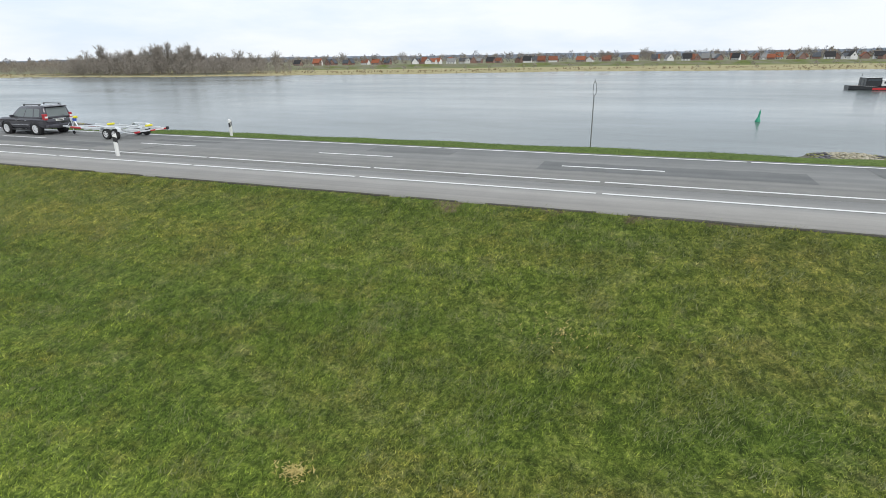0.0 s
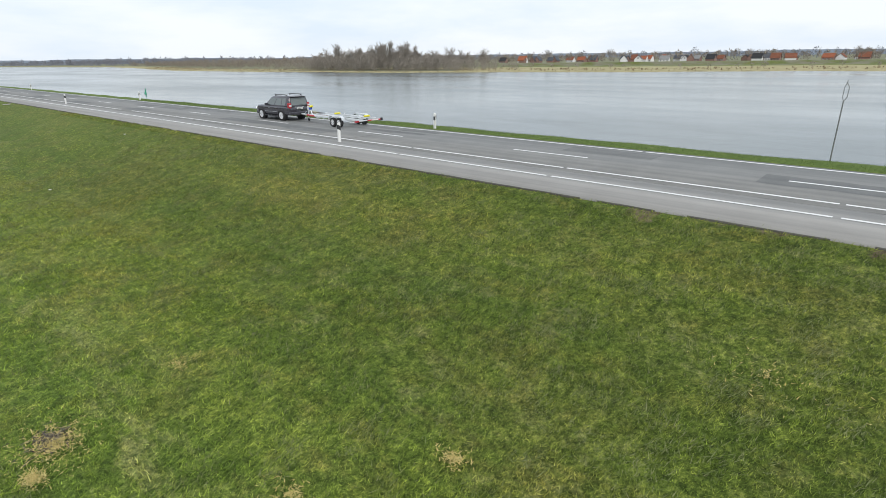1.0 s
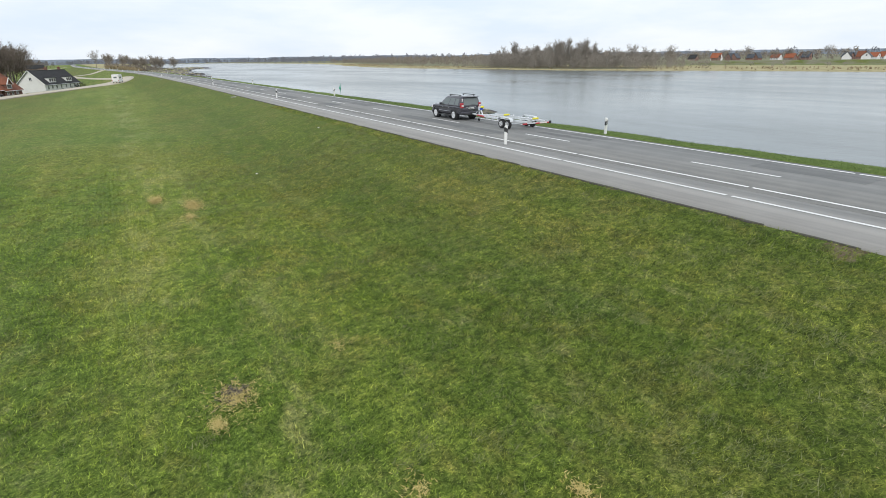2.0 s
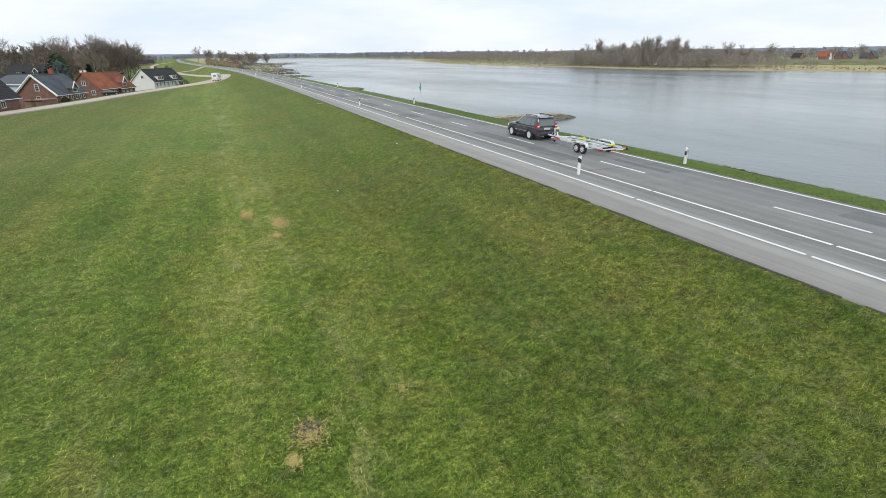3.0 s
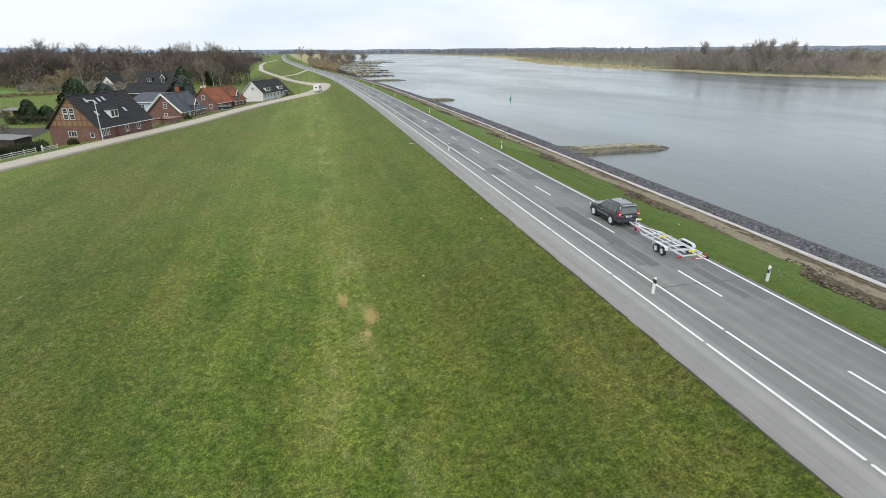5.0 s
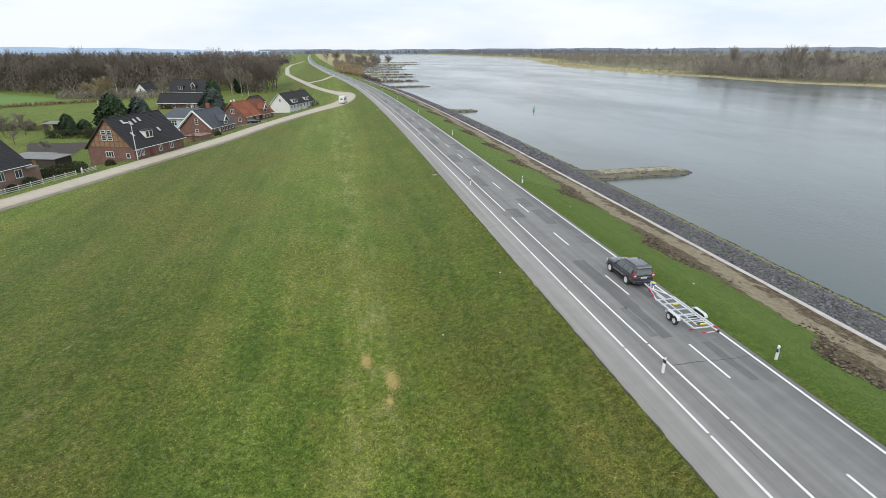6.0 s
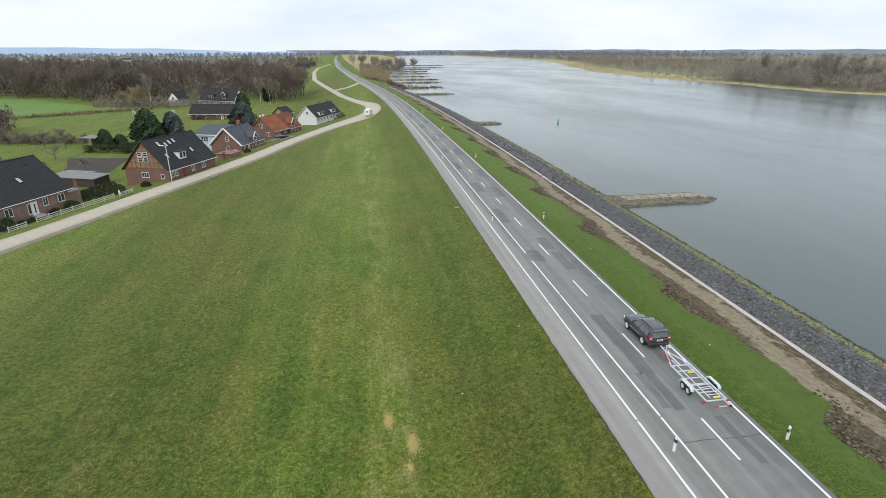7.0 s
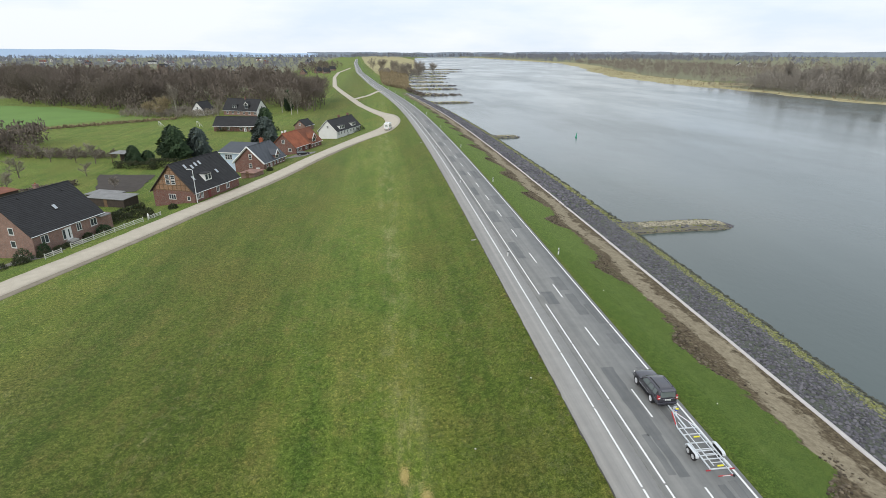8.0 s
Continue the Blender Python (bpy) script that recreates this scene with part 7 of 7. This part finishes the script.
for k, (x, y, r, hh, lab, mat) in enumerate(((-61.6, 92.6, 1.25, 2.0, "rounded dark evergreen bush at the house corner", "needles"), (-59.8, 95.4, 0.95, 1.9, "upright dark evergreen bush by the front wall", "needles"), (-61.0, 90.8, 1.2, 1.1, "low rounded evergreen bush", "hedge"),
                                              (-59.0, 93.6, 0.9, 0.8, "small bush in the front bed", "hedge"), (-58.2, 97.0, 0.9, 0.7, "low yellowish bush in the front bed", "hedge"), (-57.8, 98.8, 0.8, 0.6, "low bush in the front bed", "hedge"),
                                              (-55.2, 107.2, 1.2, 1.4, "rounded dark bush by the front wall", "needles"), (-56.6, 104.0, 0.8, 0.9, "reddish brown bush by the door", "hedge"), (-63.5, 88.0, 1.6, 1.3, "clipped hedge bush beside the drive", "hedge"), (-66.5, 87.0, 1.6, 1.2, "clipped hedge bush beside the drive", "hedge"),
                                              (-50.0, 116.0, 1.0, 1.9, "upright dark bush at the garden corner", "hedge"), (-47.0, 121.6, 0.9, 1.0, "small bush at the house corner", "hedge"), (-53.0, 118.0, 2.2, 1.6, "loose green and brown garden shrubs", "hedge"), (-55.5, 115.5, 2.4, 1.7, "loose green and brown garden shrubs", "hedge"), (-57.5, 118.5, 2.0, 1.5, "loose green and brown garden shrubs", "hedge"),
                                              (-33.0, 160.5, 0.8, 1.0, "small bush at the house front", "hedge"), (-9.5, 252.0, 2.0, 2.4, "dark bush at the end of the row", "hedge"), (-15.5, 240.5, 1.2, 1.8, "dark bush at the house front", "needles"), (-18.0, 234.5, 1.0, 1.6, "dark bush at the house front", "hedge"), (-13.2, 246.5, 1.6, 2.2, "dark bush at the house front", "needles"), (-11.2, 249.5, 1.5, 2.0, "dark bush at the house front", "hedge"), (-16.6, 238.0, 1.0, 1.4, "dark bush at the house front", "hedge"))):
    bush(lab, at(x, y, 0, k * 50), r * 1.2, r * 1.2, hh * 1.1, M[mat], 400 + k, 1100)
for k, (x, y, rx, ry, hh, turn) in enumerate(((-78, 178, 7, 1.2, 2.2, -15), (-70, 180, 5, 1.4, 2.6, -10), (-62, 262, 1.0, 14, 2.0, -95), (-58, 121.5, 6, 0.8, 1.6, 70), (-120, 205, 16, 2.2, 3.0, -25), (-140, 215, 14, 2.0, 3.4, -30), (-90, 150, 8, 1.0, 1.4, 55))):
    bush("dull green and brown garden hedge", at(x, y, 0, turn), rx, ry, hh, M["hedge"] if k < 4 else M["bark"], 500 + k, 2200, 0.16, "hedge")
p = np.column_stack([RNG.uniform(-150, -95, 240), RNG.uniform(318, 352, 240)])
p = p[(p[:, 1] > 330 - (p[:, 0] + 150) * 0.25)]
wood("edge_scrub", PUFF_DENSE, p, RNG.uniform(2.5, 5.0, len(p)), M["bark_warm"], "brown scrub along the foot of the wood", "scrub")
p = np.column_stack([RNG.uniform(-152, -134, 45), RNG.uniform(196, 240, 45)])
wood("garden_thicket", PUFF_DENSE, p, RNG.uniform(5, 10, 45), M["bark"], "bare brown thicket at the edge of the gardens", "thicket")
p = np.column_stack([RNG.uniform(-128, -92, 110), np.zeros(110)])
p[:, 1] = 203 - (p[:, 0] + 128) * 0.12 + RNG.normal(0, 1.2, 110)
wood("garden_scrub", PUFF_DENSE, p, RNG.uniform(1.6, 3.4, 110), M["bark"], "low brown scrub between garden and meadow", "scrub")
p = np.column_stack([RNG.uniform(-62, -52, 60), RNG.uniform(113, 124, 60)])
p = p[(p[:, 0] < -0.35 * (118 - p[:, 1]) - 51.5)]
wood("garden_shrubs", PUFF_DENSE, p, RNG.uniform(0.6, 1.3, len(p)), M["hedge"], "mixed green and brown garden shrubs", "shrubs")
u = RNG.uniform(0, 1, 500)
p = np.column_stack([-176 + u * 64, 266 + u * 50 + RNG.normal(0, 0.9, 500)])
wood("field_edge_grass", REED, p, RNG.uniform(0.5, 1.1, 500), M["reed"], "dry grass strip between the fields", "dry grass")

# ---- turf: blades on the slope that the camera passes nearest ----
def blade_field(name, n, x0, x1, y0, y1, size, mat, label, fall=None):
    x = RNG.uniform(x0, x1, n)
    y = RNG.uniform(y0, y1, n)
    if fall is not None:
        keep = RNG.random(n) < fall(x, y)
        x, y = x[keep], y[keep]
        n = len(x)
    # tussocks: draw blades towards clump centres
    cx, cy = np.round(x / 0.23) * 0.23, np.round(y / 0.21) * 0.21
    pull = 0.35 * RNG.random(n)
    x, y = x + (cx - x) * pull, y + (cy - y) * pull
    z = height(x, y) + relief(x, y) - 0.01
    lush = 0.75 + 0.5 * np.sin(x * 1.3 + 1.7 * np.sin(y * 0.9)) * np.sin(y * 1.1 + 1.3 * np.sin(x * 0.7))
    h = size * RNG.uniform(0.5, 1.3, n) * (0.7 + 0.5 * np.clip(lush, 0, 1.3))
    a = RNG.uniform(0, 6.3, n)
    w = size * 0.10 * RNG.uniform(0.7, 1.4, n)
    lean = RNG.normal(0, 0.75, (2, n)) * h + np.array([[0.25], [-0.35]]) * h
    v = np.stack([np.column_stack([x - w * np.cos(a), y - w * np.sin(a), z]), np.column_stack([x + w * np.cos(a), y + w * np.sin(a), z]), np.column_stack([x + lean[0], y + lean[1], z + h])], 1).reshape(-1, 3)
    me = raw_mesh(name, v, np.arange(n * 3).reshape(-1, 3))
    me.materials.append(mat)
    return tagged(new(name, me), label, "grass", kind="stuff")


blade_field("grass", 1000000, -10, 15.4, -9, 34, 0.062, M["blade"], "short winter grass on the dike slope", lambda x, y: np.clip(1.3 - np.hypot((x - 5) / 17, (y - 7) / 27) * 1.25, 0, 1))
blade_field("grass", 340000, -30, 15.4, 8, 66, 0.10, M["blade"], "short winter grass further along the slope", lambda x, y: np.clip(1.25 - np.hypot((x + 4) / 27, (y - 32) / 32) * 1.25, 0, 1))
blade_field("verge_grass", 64000, 26.2, 35, -6, 75, 0.075, M["verge"], "bright grass of the river verge")
blade_field("edge_grass", 16000, 14.9, 15.82, -8, 62, 0.085, M["blade"], "ragged grass growing over the path edge")


def tussocks(n, per, x0, x1, y0, y1):
    """Loose pale tufts of longer grass, each of many leaning blades."""
    cx, cy, r = np.repeat(RNG.uniform(x0, x1, n), per), np.repeat(RNG.uniform(y0, y1, n), per), np.repeat(RNG.uniform(0.10, 0.34, n), per)
    m = n * per
    x, y = cx + RNG.normal(0, 1, m) * r, cy + RNG.normal(0, 1, m) * r * 1.3
    keep = x < 15.3
    x, y, m = x[keep], y[keep], int(keep.sum())
    z = height(x, y) + relief(x, y)
    h = RNG.uniform(0.06, 0.13, m)
    a, w = RNG.uniform(0, 6.3, m), RNG.uniform(0.004, 0.010, m)
    lx, ly = RNG.normal(0.3, 0.6, m) * h, RNG.normal(-0.4, 0.6, m) * h
    v = np.stack([np.column_stack([x - w * np.cos(a), y - w * np.sin(a), z]), np.column_stack([x + w * np.cos(a), y + w * np.sin(a), z]), np.column_stack([x + lx, y + ly, z + h])], 1).reshape(-1, 3)
    me = raw_mesh("tussock_grass", v, np.arange(m * 3).reshape(-1, 3))
    me.materials.append(M["tussock"])
    tagged(new("tussock_grass", me), "pale coarse tufts in the dike turf", "grass", kind="stuff")


tussocks(900, 60, 3.0, 15.2, -8, 40)
tussocks(420, 60, -12, 3.0, 4, 48)


def bare_patch(x, y, r, n, seed):
    g = np.random.default_rng(seed)
    a, d = g.uniform(0, 6.3, n), r * np.abs(g.normal(0, 0.5, n))
    px, py = x + d * np.cos(a) * 0.8, y + d * np.sin(a) * (2.0 if y > 25 else 1.2)
    z = height(px, py) + relief(px, py) + 0.03 + 0.05 * g.random(n)
    L = g.uniform(0.03, 0.11 if y < 25 else 0.16, n)
    t = g.uniform(0, 6.3, n)
    dx, dy = L * np.cos(t), L * np.sin(t)
    v = np.stack([np.column_stack([px - dy * 0.12, py + dx * 0.12, z]), np.column_stack([px + dy * 0.12, py - dx * 0.12, z]), np.column_stack([px + dx, py + dy, z + g.uniform(-0.01, 0.05, n)])], 1).reshape(-1, 3)
    me = raw_mesh("dry_patch", v, np.arange(n * 3).reshape(-1, 3))
    me.materials.append(M["straw"])
    tagged(new("dry_patch", me), "patch of dry straw-coloured grass in the turf", "dry grass", kind="stuff")


for k, (x, y, r, n) in enumerate(((1.1, 33.8, 0.5, 3600), (2.7, 31.0, 0.62, 4600), (2.3, 28.6, 0.4, 700), (1.2, 11.7, 0.95, 1000), (0.7, 10.9, 0.3, 450), (5.7, 5.3, 0.3, 260), (4.0, 12.5, 0.6, 160), (10.5, 1.5, 1.2, 140), (3.4, 6.9, 0.5, 160))):
    bare_patch(x, y, r, n, 700 + k)
heap = thing("twig_heap", "small heap of dark dry twigs on the turf", "twig heap", at(1.25, 11.9))
vs, fs = [], []
for k in range(420):
    a, d = RNG.uniform(0, 6.3), abs(RNG.normal(0, 0.24))
    q = np.array((d * math.cos(a), d * math.sin(a) * 1.2, RNG.uniform(0.02, 0.13) * math.exp(-d * 2)))
    e = np.array((RNG.normal(0, 0.13), RNG.normal(0, 0.13), RNG.normal(0, 0.03)))
    w = np.array((-e[1], e[0], 0.0)) * 0.09
    vs += [q + w, q - w, q + e, q + e * 0.5 + (0, 0, 0.02)]
    fs += [(4 * k, 4 * k + 1, 4 * k + 2), (4 * k, 4 * k + 3, 4 * k + 1)]
tagged(part("twigs", raw_mesh("twigs", vs, fs), M["twig_dark"], heap), kind="stuff")
for k, (x, y) in enumerate(((7.2, 35.8), (28.6, 61), (29.5, 37), (13.9, 43))):
    s = thing("litter_scrap", "small white scrap of litter on the grass", "litter", at(x, y, 0.03, k * 40))
    part("scrap", soft_box(-0.07, 0.07, -0.05, 0.05, 0.0, 0.03, 0.01), M["white"], s)
